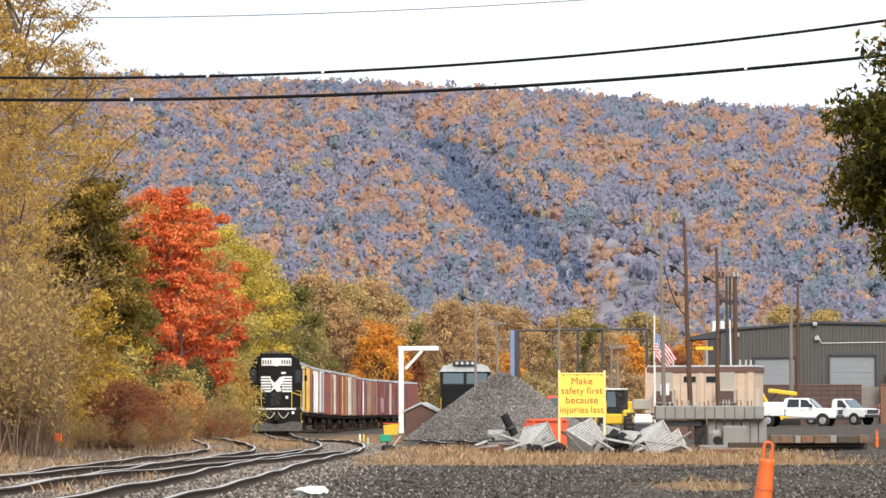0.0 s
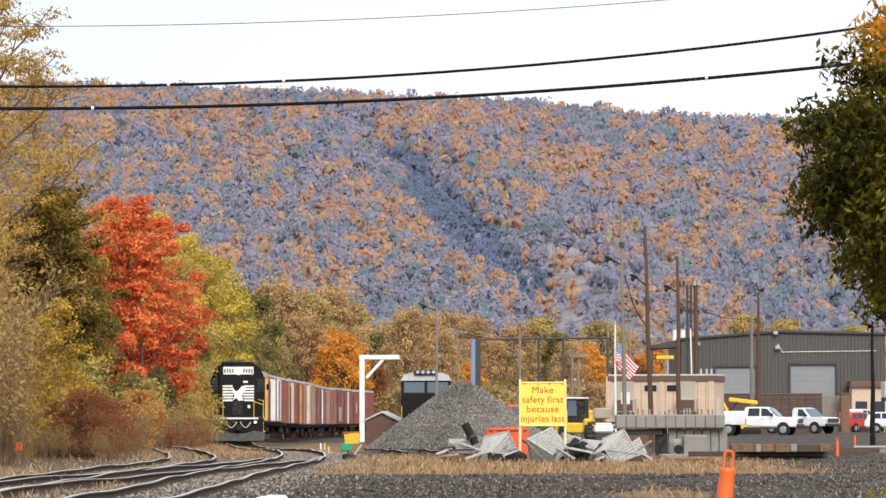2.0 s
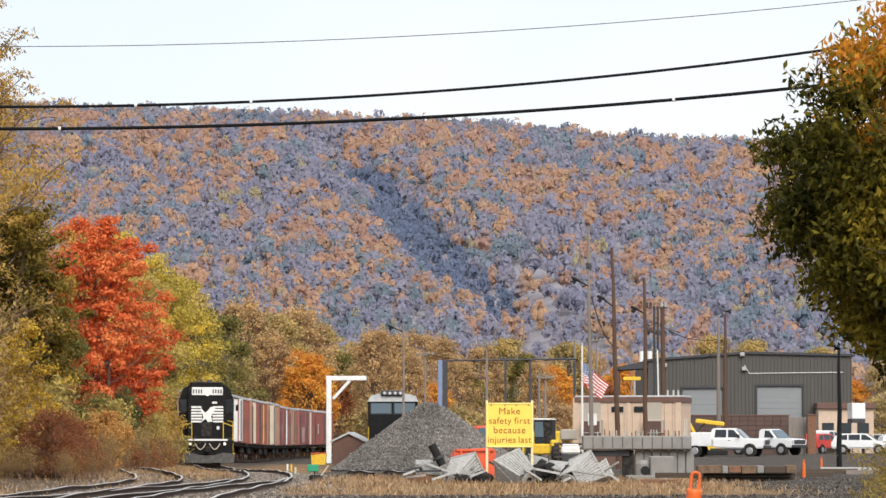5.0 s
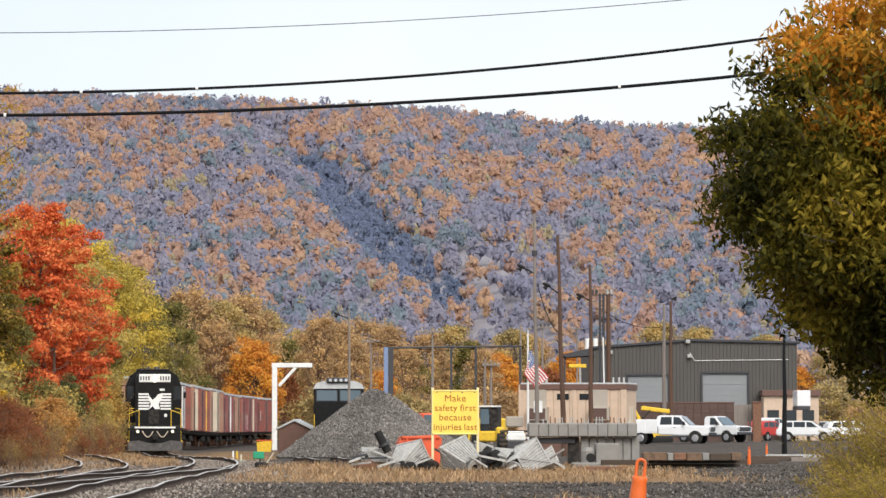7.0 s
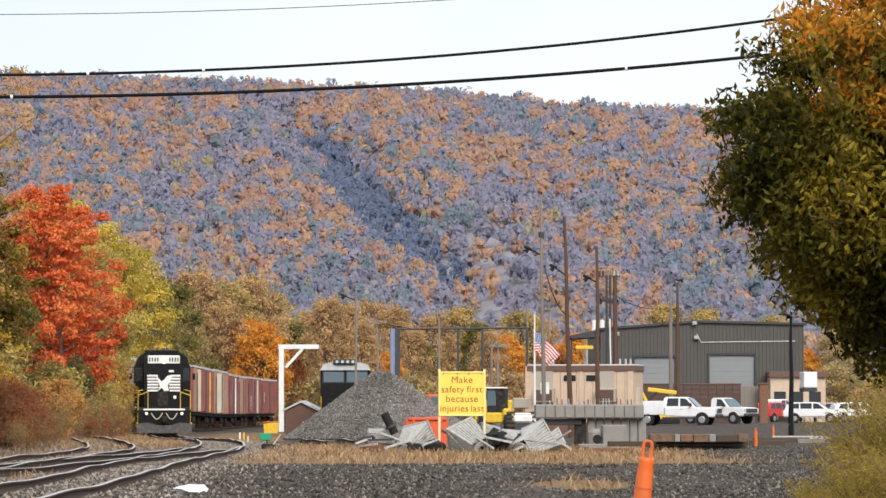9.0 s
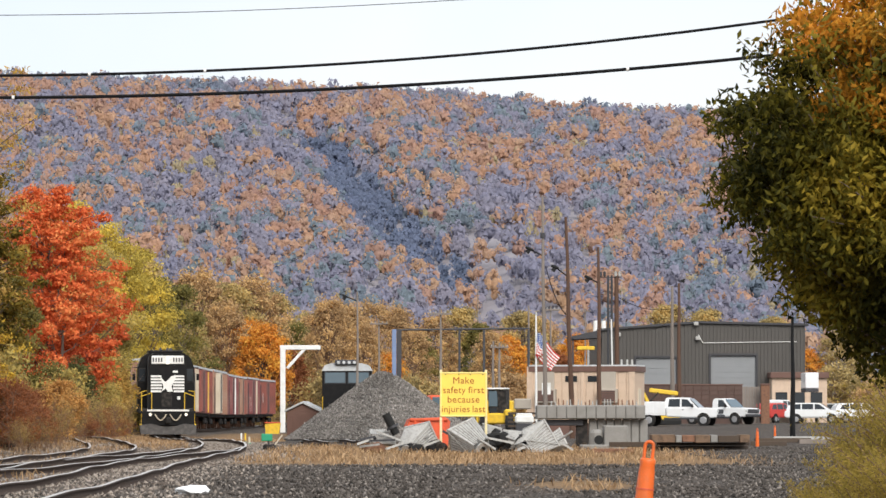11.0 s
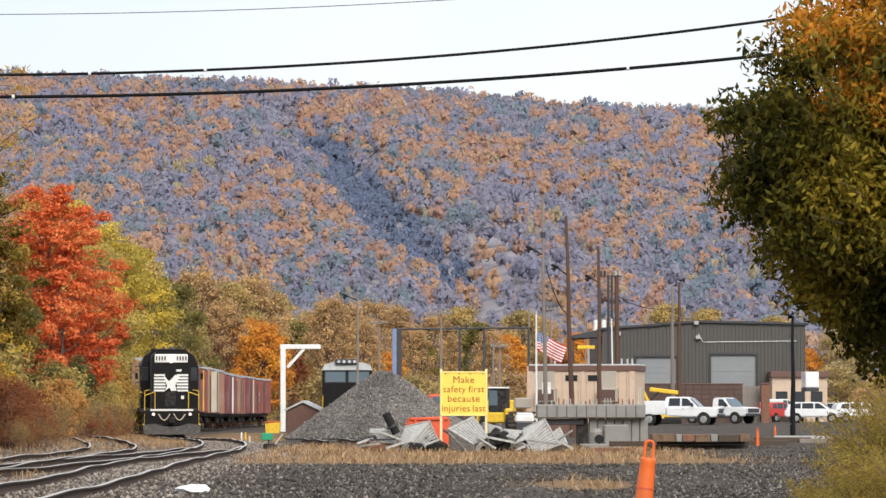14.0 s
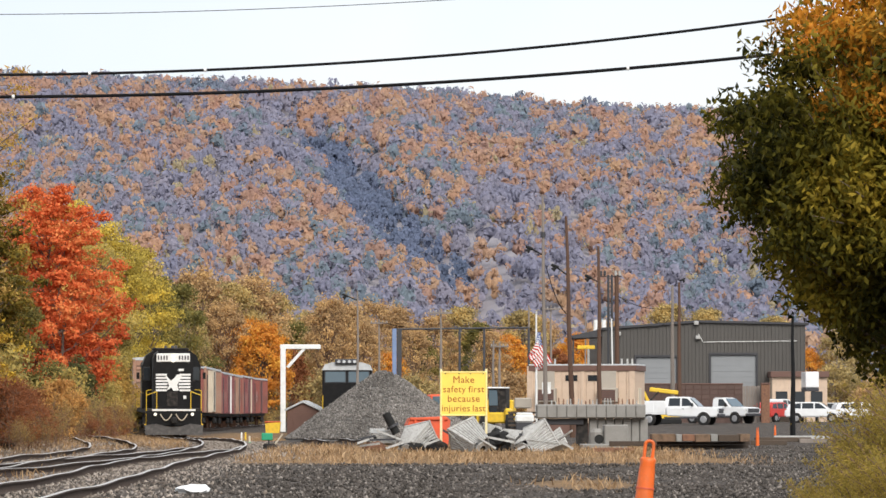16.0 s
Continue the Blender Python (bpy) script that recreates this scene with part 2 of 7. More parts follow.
def part(name, bm, material, parent=None, label="", smooth=False):
    """Links a bmesh as ONE mesh object, under its thing or part where one is given."""
    bmesh.ops.remove_doubles(bm, verts=bm.verts, dist=0.0005)
    ob = new(name, finish(name, bm, material, smooth))
    ob.parent = parent
    if label:
        ob["label"] = label
    return ob


def thing(name, m, label, category, group="", kind=""):
    ob = new(name)
    ob.empty_display_size = 0.2
    ob.matrix_basis = m
    return tagged(ob, label, category, group, kind)


def box(bm, c, s, bevel=0.0, turn=None):
    """A box at centre c with sides s, its edges bevelled."""
    b2 = bmesh.new()
    bmesh.ops.create_cube(b2, size=1)
    bmesh.ops.scale(b2, vec=s, verts=b2.verts)
    if bevel:
        bmesh.ops.bevel(b2, geom=b2.edges[:], offset=bevel, segments=1, affect="EDGES")
    m = Matrix.Translation(c) @ (turn.to_4x4() if turn else Matrix())
    bmesh.ops.transform(b2, matrix=m, verts=b2.verts)
    join(bm, b2)
    return bm


def join(bm, other):
    me = bpy.data.meshes.new("tmp")
    other.to_mesh(me)
    other.free()
    bm.from_mesh(me)
    bpy.data.meshes.remove(me)


def tube(bm, a, b, r0, r1=None, n=10, caps=True):
    """A tapered rod from a to b."""
    a, b = Vector(a), Vector(b)
    r1 = r0 if r1 is None else r1
    b2 = bmesh.new()
    bmesh.ops.create_cone(b2, cap_ends=caps, segments=n, radius1=r0, radius2=r1, depth=(b - a).length)
    q = (b - a).to_track_quat("Z", "Y").to_matrix().to_4x4()
    bmesh.ops.transform(b2, matrix=Matrix.Translation((a + b) / 2) @ q, verts=b2.verts)
    join(bm, b2)
    return bm


def prism(bm, outline, y0, y1):
    """An outline in x and z, pulled from y0 to y1."""
    v0 = [bm.verts.new((x, y0, z)) for x, z in outline]
    v1 = [bm.verts.new((x, y1, z)) for x, z in outline]
    k = len(outline)
    bm.faces.new(v0)
    bm.faces.new(v1[::-1])
    for i in range(k):
        bm.faces.new((v0[i], v1[i], v1[(i + 1) % k], v0[(i + 1) % k]))
    bmesh.ops.recalc_face_normals(bm, faces=bm.faces[:])
    return bm


def side_prism(bm, outline, x0, x1):
    """An outline in y and z, pulled from x0 to x1."""
    v0 = [bm.verts.new((x0, y, z)) for y, z in outline]
    v1 = [bm.verts.new((x1, y, z)) for y, z in outline]
    k = len(outline)
    bm.faces.new(v0)
    bm.faces.new(v1[::-1])
    for i in range(k):
        bm.faces.new((v0[i], v1[i], v1[(i + 1) % k], v0[(i + 1) % k]))
    bmesh.ops.recalc_face_normals(bm, faces=bm.faces[:])
    return bm


def nb():
    return bmesh.new()


def mesh_np(name, verts, faces, material, smooth=False):
    """A mesh from number arrays: verts (n, 3), faces (m, 3 or 4)."""
    me = bpy.data.meshes.new(name)
    k = faces.shape[1]
    me.vertices.add(len(verts))
    me.vertices.foreach_set("co", np.ascontiguousarray(verts, dtype=np.float32).ravel())
    me.loops.add(faces.size)
    me.loops.foreach_set("vertex_index", np.ascontiguousarray(faces, dtype=np.int32).ravel())
    me.polygons.add(len(faces))
    me.polygons.foreach_set("loop_start", np.arange(0, faces.size, k, dtype=np.int32))
    me.update(calc_edges=True)
    me.materials.append(material)
    if smooth:
        me.shade_smooth()
    return me


RNG = np.random.default_rng(7)


def unit(n):
    v = RNG.normal(size=(n, 3))
    return v / np.linalg.norm(v, axis=1, keepdims=True)


def cards(centres, size, ratio=0.5, droop=0.3, out=None, flat=0.0):
    """One small bent leaf at each centre: verts and faces (two quads a leaf)."""
    n = len(centres)
    a = unit(n)
    a[:, 2] -= droop
    if flat:
        a -= flat * out * np.sum(a * out, 1, keepdims=True) / (np.sum(out * out, 1, keepdims=True) + 1e-9)
    a /= np.linalg.norm(a, axis=1, keepdims=True)
    r = unit(n) if out is None else out + 0.7 * unit(n)
    b = np.cross(a, r)
    b /= np.linalg.norm(b, axis=1, keepdims=True) + 1e-9
    nrm = np.cross(a, b)
    s = size * RNG.uniform(0.6, 1.3, (n, 1))
    p0 = centres - a * s * 0.5
    p2 = centres + a * s * 0.5
    mid = centres + nrm * s * 0.12
    p1, p3 = mid + b * s * ratio * 0.5, mid - b * s * ratio * 0.5
    v = np.stack([p0, p1, p2, p3], 1).reshape(-1, 3)
    i = np.arange(n)[:, None] * 4
    f = np.concatenate([i + [[0, 1, 2]], i + [[0, 2, 3]]], 0)
    return v, f


# ---- ground ----
def smooth01(v):
    v = np.clip(v, 0, 1)
    return v * v * (3 - 2 * v)


def ground_z(x, y):
    x, y = np.asarray(x, float), np.asarray(y, float)
    z = -0.25 * (1 - smooth01((y - 8) / 16))
    z = z - 0.34 * smooth01((y - 140) / 75) * smooth01((4 - x) / 8)
    z = z + 0.25 * smooth01((y - 190) / 60) * smooth01((x - 6) / 12)
    bank = smooth01((-x - 6.5 - 0.045 * np.clip(y - 60, 0, 400)) / 10)
    z = z + (0.3 + 1.0 * smooth01((y - 190) / 60)) * bank * smooth01((y - 40) / 60)
    return z


def gz(x, y):
    return float(ground_z(x, y))


def ground_mat():
    m, n, l, b = nodes_of("yard_ground")
    tc = n.new("ShaderNodeTexCoord")

    def noise_at(scale, detail=6):
        q = n.new("ShaderNodeTexNoise")
        q.inputs["Scale"].default_value, q.inputs["Detail"].default_value = scale, detail
        l.new(tc.outputs["Object"], q.inputs["Vector"])
        return q

    def ramp(src, stops):
        r = n.new("ShaderNodeValToRGB")
        e = r.color_ramp.elements
        while len(e) < len(stops):
            e.new(0.5)
        for i, (p, c) in enumerate(stops):
            e[i].position, e[i].color = p, (*c, 1)
        l.new(src, r.inputs["Fac"])
        return r

    vor = n.new("ShaderNodeTexVoronoi")
    vor.inputs["Scale"].default_value = 11
    l.new(tc.outputs["Object"], vor.inputs["Vector"])
    stone = ramp(vor.outputs["Color"], [(0.0, (0.022, 0.02, 0.019)), (0.5, (0.066, 0.058, 0.052)), (1.0, (0.19, 0.168, 0.152))])
    patch = noise_at(0.35)
    dirt = ramp(patch.outputs["Fac"], [(0.42, (0.05, 0.038, 0.031)), (0.6, (0.105, 0.082, 0.066))])
    mask1 = n.new("ShaderNodeMapRange")
    mask1.inputs[1].default_value, mask1.inputs[2].default_value = 0.42, 0.66
    l.new(noise_at(0.8, 8).outputs["Fac"], mask1.inputs[0])
    mx = n.new("ShaderNodeMix")
    mx.data_type = "RGBA"
    scl = n.new("ShaderNodeMath")
    scl.operation = "MULTIPLY"
    scl.inputs[1].default_value = 0.55
    l.new(mask1.outputs[0], scl.inputs[0])
    l.new(scl.outputs[0], mx.inputs[0])
    l.new(stone.outputs[0], mx.inputs[6])
    l.new(dirt.outputs[0], mx.inputs[7])
    straw = ramp(noise_at(5, 8).outputs["Fac"], [(0.3, (0.13, 0.08, 0.045)), (0.7, (0.33, 0.215, 0.115))])
    att = n.new("ShaderNodeAttribute")
    att.attribute_name = "dry_grass"
    edge = n.new("ShaderNodeMath")
    edge.operation, edge.use_clamp = "MULTIPLY_ADD", True
    edge.inputs[1].default_value = 1.5
    off = n.new("ShaderNodeMapRange")
    off.inputs[1].default_value, off.inputs[2].default_value, off.inputs[3].default_value, off.inputs[4].default_value = 0.3, 0.7, -0.7, 0.3
    l.new(noise_at(1.6, 8).outputs["Fac"], off.inputs[0])
    l.new(att.outputs["Fac"], edge.inputs[0])
    l.new(off.outputs[0], edge.inputs[2])
    mx2 = n.new("ShaderNodeMix")
    mx2.data_type = "RGBA"
    l.new(edge.outputs[0], mx2.inputs[0])
    l.new(mx.outputs[2], mx2.inputs[6])
    l.new(straw.outputs[0], mx2.inputs[7])
    l.new(mx2.outputs[2], b.inputs["Base Color"])
    b.inputs["Roughness"].default_value, b.inputs["Specular IOR Level"].default_value = 0.95, 0.1
    bp = n.new("ShaderNodeBump")
    bp.inputs["Strength"].default_value, bp.inputs["Distance"].default_value = 0.8, 0.05
    l.new(vor.outputs["Distance"], bp.inputs["Height"])
    l.new(bp.outputs[0], b.inputs["Normal"])
    return m


def grass_mask(x, y):
    """Where dry grass grows: the strip round the sign and scrap, the bank by the trees, a patch by the traffic post."""
    strip = smooth01((y - 88) / 8) * smooth01((150 - y) / 20) * smooth01((x + 6.2 + 0.0 * y) / 1.5) * smooth01((9.5 - x) / 4)
    bank = smooth01((-x - 6.6 - 0.05 * np.clip(y - 70, 0, 300)) / 1.5) * smooth01((330 - y) / 40)
    between = smooth01((y - 118) / 10) * smooth01((215 - y) / 15) * smooth01((-x - 7.6) / 1.0) * smooth01((x + 19) / 3)
    patch = smooth01(1.6 - np.hypot((x - 2.4) / 0.9, (y - 67) / 5.0))
    far = smooth01((y - 165) / 30) * smooth01((290 - y) / 30) * smooth01((x + 17) / 4) * smooth01((-x - 8) / 3)
    near_right = smooth01((x - 4.2) / 1.5) * smooth01((60 - y) / 10)
    verge = smooth01((78 - y) / 8) * smooth01((-x - 7.1) / 0.5) * smooth01((x + 8.9) / 0.5) + smooth01((98 - y) / 10) * smooth01((-x - 10.3) / 0.6)
    return np.clip(strip + 0.7 * verge + 0.4 * bank + between + 0.8 * patch + 0.8 * far + 0.6 * near_right, 0, 1)


def ground():
    ys = np.concatenate([np.linspace(-60, 30, 12), np.arange(33, 150, 1.0), np.arange(150, 330, 2.5), np.geomspace(330, 4200, 40)])
    xs = np.concatenate([-np.geomspace(1500, 42, 16), np.arange(-40, 40, 0.8), np.geomspace(42, 1500, 16)])
    gx, gy = np.meshgrid(xs, ys)
    z = ground_z(gx, gy)
    wob = np.array([noise.noise((x * 0.35, y * 0.2, 0)) + 0.5 * noise.noise((x * 1.3, y * 0.7, 3)) for x, y in zip(gx.ravel(), gy.ravel())]).reshape(gx.shape)
    z = z + 0.045 * wob * (gy > 30) * (np.abs(gx) < 60)
    v = np.stack([gx, gy, z], -1).reshape(-1, 3)
    w = len(xs)
    i = np.arange(len(ys) - 1)[:, None] * w + np.arange(w - 1)[None]
    i = i.ravel()
    f = np.stack([i, i + 1, i + w + 1, i + w], 1)
    me = mesh_np("ground", v, f, ground_mat(), True)
    a = me.attributes.new("dry_grass", "FLOAT", "POINT")
    a.data.foreach_set("value", grass_mask(gx, gy).ravel().astype(np.float32))
    return tagged(new("ground", me), "grey gravel yard ground with patches of dry straw grass", "ground", kind="structure")


ground()


# ---- the hill ----
RIDGE_Y = 3000.0


def ridge_height(x):
    return 1.3 + np.interp(x, [-560, -430, -330, -130, 5, 90, 195, 330, 560], [246, 250, 247, 240, 233, 224, 219, 215, 198]) - 0.5


def hill_z(x, y):
    t = np.clip((y - 1450) / (RIDGE_Y - 1450), 0, 1.25)
    h = ridge_height(x) * np.interp(t, [0, 0.12, 0.5, 0.85, 1.0, 1.25], [0, 0.10, 0.50, 0.88, 1.0, 0.97])
    # a ravine runs down aslant from the ridge
    axis = -128 + (2900 - y) * 0.132
    d = x - axis
    h = h - 11 * np.exp(-(d / 26) ** 2) * smooth01((2950 - y) / 250) * smooth01((y - 1500) / 200)
    h = h + 7 * np.exp(-((d - 48) / 30) ** 2) * smooth01((2950 - y) / 250)
    return h


def hill():
    xs, ys = np.linspace(-1100, 1100, 90), np.linspace(1400, 3700, 80)
    gx, gy = np.meshgrid(xs, ys)
    z = hill_z(gx, gy) - 1.0
    v = np.stack([gx, gy, z], -1).reshape(-1, 3)
    w = len(xs)
    i = (np.arange(len(ys) - 1)[:, None] * w + np.arange(w - 1)[None]).ravel()
    f = np.stack([i, i + 1, i + w + 1, i + w], 1)
    # Litter colour is paled and blued to stand in for distance haze.
    soil = mat("hazed_leaf_litter", (0.22, 0.205, 0.225), 0.95, 0, 0.3, 0.01, 0.1, 0.0)
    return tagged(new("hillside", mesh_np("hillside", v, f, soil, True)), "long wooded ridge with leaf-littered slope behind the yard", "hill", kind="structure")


hill()


def blob_base():
    bm = nb()
    bmesh.ops.create_icosphere(bm, subdivisions=1, radius=1)
    v = np.array([p.co[:] for p in bm.verts])
    f = np.array([[q.index for q in p.verts] for p in bm.faces])
    bm.free()
    return v, f


BLOB_V, BLOB_F = blob_base()


def crown_mat(name, colours):
    """Far foliage: one tone to a crown, leaves a little lighter or darker."""
    m, n, l, b = nodes_of(name)
    att = n.new("ShaderNodeAttribute")
    att.attribute_name = "tone"
    ramp = n.new("ShaderNodeValToRGB")
    els = ramp.color_ramp.elements
    while len(els) < len(colours):
        els.new(0.5)
    for i, c in enumerate(colours):
        els[i].position, els[i].color = i / (len(colours) - 1), (*c, 1)
    l.new(att.outputs["Fac"], ramp.inputs["Fac"])
    geo = n.new("ShaderNodeNewGeometry")
    rr = n.new("ShaderNodeMapRange")
    rr.inputs[3].default_value, rr.inputs[4].default_value = 0.9, 1.1
    l.new(geo.outputs["Random Per Island"], rr.inputs[0])
    tc = n.new("ShaderNodeTexCoord")
    nz = n.new("ShaderNodeTexNoise")
    nz.inputs["Scale"].default_value, nz.inputs["Detail"].default_value = 0.45, 4
    l.new(tc.outputs["Object"], nz.inputs["Vector"])
    sp = n.new("ShaderNodeMapRange")
    sp.inputs[1].default_value, sp.inputs[2].default_value, sp.inputs[3].default_value, sp.inputs[4].default_value = 0.3, 0.7, 0.8, 1.22
    l.new(nz.outputs["Fac"], sp.inputs[0])
    mu = n.new("ShaderNodeMath")
    mu.operation = "MULTIPLY"
    l.new(rr.outputs[0], mu.inputs[0])
    l.new(sp.outputs[0], mu.inputs[1])
    hs = n.new("ShaderNodeHueSaturation")
    l.new(mu.outputs[0], hs.inputs["Value"])
    l.new(ramp.outputs[0], hs.inputs["Color"])
    l.new(hs.outputs[0], b.inputs["Base Color"])
    b.inputs["Roughness"].default_value, b.inputs["Specular IOR Level"].default_value = 1.0, 0.0
    tr = n.new("ShaderNodeBsdfTranslucent")
    l.new(hs.outputs[0], tr.inputs["Color"])
    mx = n.new("ShaderNodeMixShader")
    mx.inputs["Fac"].default_value = 0.35
    l.new(b.outputs[0], mx.inputs[1])
    l.new(tr.outputs[0], mx.inputs[2])
    l.new(mx.outputs[0], n["Material Output"].inputs["Surface"])
    return m


def hill_woods(name, label, count, colours, pick, size=(4.2, 7.4), tall=1.2, cone=False, sprays=84):
    """Far crowns on the slope, joined: nobody could count them. Each is a small core in a cloud of leaf sprays gathered in lumps."""
    vs, fs, ns, tones, made, at_v = [], [], [], [], 0, 0
    k = len(BLOB_V)
    spin = np.array([[math.cos(q), math.sin(q)] for q in (0.3, 2.4, 4.5)])
    while made < count:
        y = 1500 + 1560 * RNG.random() ** 0.9
        x = RNG.uniform(-0.165, 0.15) * y
        if not pick(x, y):
            continue
        r = RNG.uniform(*size) * (0.72 + 0.42 * (y - 1500) / 1500)
        shape = np.array([r * RNG.uniform(0.85, 1.15), r, r * tall * RNG.uniform(0.85, 1.25)])
        if cone:
            shape = np.array([r * 0.55, r * 0.55, r * 1.6])
        core = BLOB_V * 0.5
        lump = unit(7) * [0.62, 0.62, 0.55] + [0, -0.08, 0.12]
        which = RNG.integers(0, 7, sprays)
        d = unit(sprays)
        d[:, 1] = np.where((d[:, 1] > 0.3) & (RNG.random(sprays) < 0.6), -d[:, 1], d[:, 1])
        turned = np.where((d @ np.array([0.0, -1.0, 0.35]) < 0)[:, None], -d, d)
        c = lump[which] + d * (0.5 * RNG.random((sprays, 1)) ** 0.4)
        u = np.cross(turned, unit(sprays))
        u /= np.linalg.norm(u, axis=1, keepdims=True) + 1e-9
        w = np.cross(turned, u)
        sz = RNG.uniform(0.15, 0.3, (sprays, 1, 1))
        tri = c[:, None] + sz * (spin[None, :, :1] * u[:, None] + spin[None, :, 1:] * w[:, None])
        p = np.concatenate([core, tri.reshape(-1, 3)])
        if cone:
            p[:, :2] *= np.clip(1.1 - (p[:, 2:] + 1) * 0.5, 0.08, 1)
        soft = 0.35 * turned + 0.4 * lump[which] + [0, -0.45, 0.5]
        ns.append(np.concatenate([BLOB_V, np.repeat(soft, 3, 0)]))
        h = float(hill_z(x, y))
        vs.append(p * shape + [x, y, h + r * (0.75 if not cone else 1.5) + 1.0 + RNG.uniform(-0.5, 1.5)])
        fs.append(np.concatenate([BLOB_F, (np.arange(sprays * 3) + k).reshape(-1, 3)]) + at_v)
        at_v += len(p)
        tones.append(np.full(len(p), min(1, max(0, 0.5 + 0.8 * noise.noise((x * 0.025, y * 0.012, 8)) + RNG.uniform(-0.25, 0.25))), np.float32))
        made += 1
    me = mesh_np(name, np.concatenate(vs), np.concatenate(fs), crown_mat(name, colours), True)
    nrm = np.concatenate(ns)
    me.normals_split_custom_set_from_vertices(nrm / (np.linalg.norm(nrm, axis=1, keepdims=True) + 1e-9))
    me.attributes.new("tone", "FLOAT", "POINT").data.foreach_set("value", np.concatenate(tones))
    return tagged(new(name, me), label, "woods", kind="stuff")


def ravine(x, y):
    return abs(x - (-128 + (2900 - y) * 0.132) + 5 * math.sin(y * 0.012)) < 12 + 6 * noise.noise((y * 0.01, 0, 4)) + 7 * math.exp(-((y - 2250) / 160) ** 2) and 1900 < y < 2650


def tuft(x, y, seed, cut):
    return noise.noise((x * 0.011, y * 0.006, seed)) > cut


# Distance haze is mixed into all these crown colours: paled and turned bluish.
hill_woods("bare_woods", "half-bare woods covering the ridge, haze-tinted grey-mauve", 4300,
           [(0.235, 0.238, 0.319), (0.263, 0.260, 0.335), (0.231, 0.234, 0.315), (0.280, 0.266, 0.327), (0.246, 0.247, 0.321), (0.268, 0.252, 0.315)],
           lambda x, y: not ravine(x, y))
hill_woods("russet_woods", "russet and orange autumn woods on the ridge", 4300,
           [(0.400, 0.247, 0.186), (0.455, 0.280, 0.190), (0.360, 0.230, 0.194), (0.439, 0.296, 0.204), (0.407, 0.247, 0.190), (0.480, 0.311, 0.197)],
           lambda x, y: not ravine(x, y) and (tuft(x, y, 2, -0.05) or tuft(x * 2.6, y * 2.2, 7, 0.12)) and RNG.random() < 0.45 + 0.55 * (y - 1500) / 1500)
hill_woods("yellow_woods", "yellow autumn woods on the ridge, haze-paled in colour", 1000,
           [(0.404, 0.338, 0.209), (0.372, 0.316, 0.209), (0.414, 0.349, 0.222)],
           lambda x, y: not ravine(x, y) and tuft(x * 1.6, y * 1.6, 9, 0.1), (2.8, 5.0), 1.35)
hill_woods("green_woods", "dull green woods on the ridge, haze-tinted blue in colour", 1500,
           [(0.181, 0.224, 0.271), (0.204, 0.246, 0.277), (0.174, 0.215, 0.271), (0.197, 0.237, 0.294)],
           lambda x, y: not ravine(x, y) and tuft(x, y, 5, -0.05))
hill_woods("hemlock_woods", "dark green hemlocks in the ravine, haze-tinted blue in colour", 250,
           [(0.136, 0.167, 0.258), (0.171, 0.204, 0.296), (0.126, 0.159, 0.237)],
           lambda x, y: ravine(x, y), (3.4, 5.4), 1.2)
hill_woods("crest_woods", "dark green woods along the crest, haze-tinted blue in colour", 330,
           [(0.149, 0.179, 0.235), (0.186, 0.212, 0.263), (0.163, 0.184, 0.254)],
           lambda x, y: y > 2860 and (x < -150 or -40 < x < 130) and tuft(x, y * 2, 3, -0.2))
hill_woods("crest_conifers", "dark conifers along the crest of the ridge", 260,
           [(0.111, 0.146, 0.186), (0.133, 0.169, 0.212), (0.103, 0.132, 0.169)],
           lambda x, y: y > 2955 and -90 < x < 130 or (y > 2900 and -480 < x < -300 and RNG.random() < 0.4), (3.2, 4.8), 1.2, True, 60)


# ---- trees ----
def limb_path(bm, a, b, r0, r1, bend=0.15, n=6, steps=4):
    """A crooked, tapered limb."""
    a, b = Vector(a), Vector(b)
    ln = (b - a).length
    last, lr = a, r0
    for i in range(1, steps + 1):
        t = i / steps
        p = a.lerp(b, t) + (Vector(RNG.normal(size=3)) * ln * bend * 0.35 if i < steps else Vector((0, 0, 0)))
        r = r0 + (r1 - r0) * t
        ring(bm, last, p, lr, r, n)
        last, lr = p, r


def loft(bm, pts, radii, n):
    """One closed upright shaft through the given points."""
    rows = [[bm.verts.new(p + Vector((r * math.cos(k * math.tau / n), r * math.sin(k * math.tau / n), 0))) for k in range(n)] for p, r in zip(pts, radii)]
    for a, b in zip(rows[:-1], rows[1:]):
        for k in range(n):
            bm.faces.new((a[k], a[(k + 1) % n], b[(k + 1) % n], b[k]))
    bm.faces.new(rows[-1])
    return bm


def ring(bm, a, b, r0, r1, n):
    d = (b - a).normalized()
    u = d.orthogonal().normalized()
    w = d.cross(u)
    v0 = [bm.verts.new(a + (u * math.cos(k * math.tau / n) + w * math.sin(k * math.tau / n)) * r0) for k in range(n)]
    v1 = [bm.verts.new(b + (u * math.cos(k * math.tau / n) + w * math.sin(k * math.tau / n)) * r1) for k in range(n)]
    for k in range(n):
        bm.faces.new((v0[k], v0[(k + 1) % n], v1[(k + 1) % n], v1[k]))


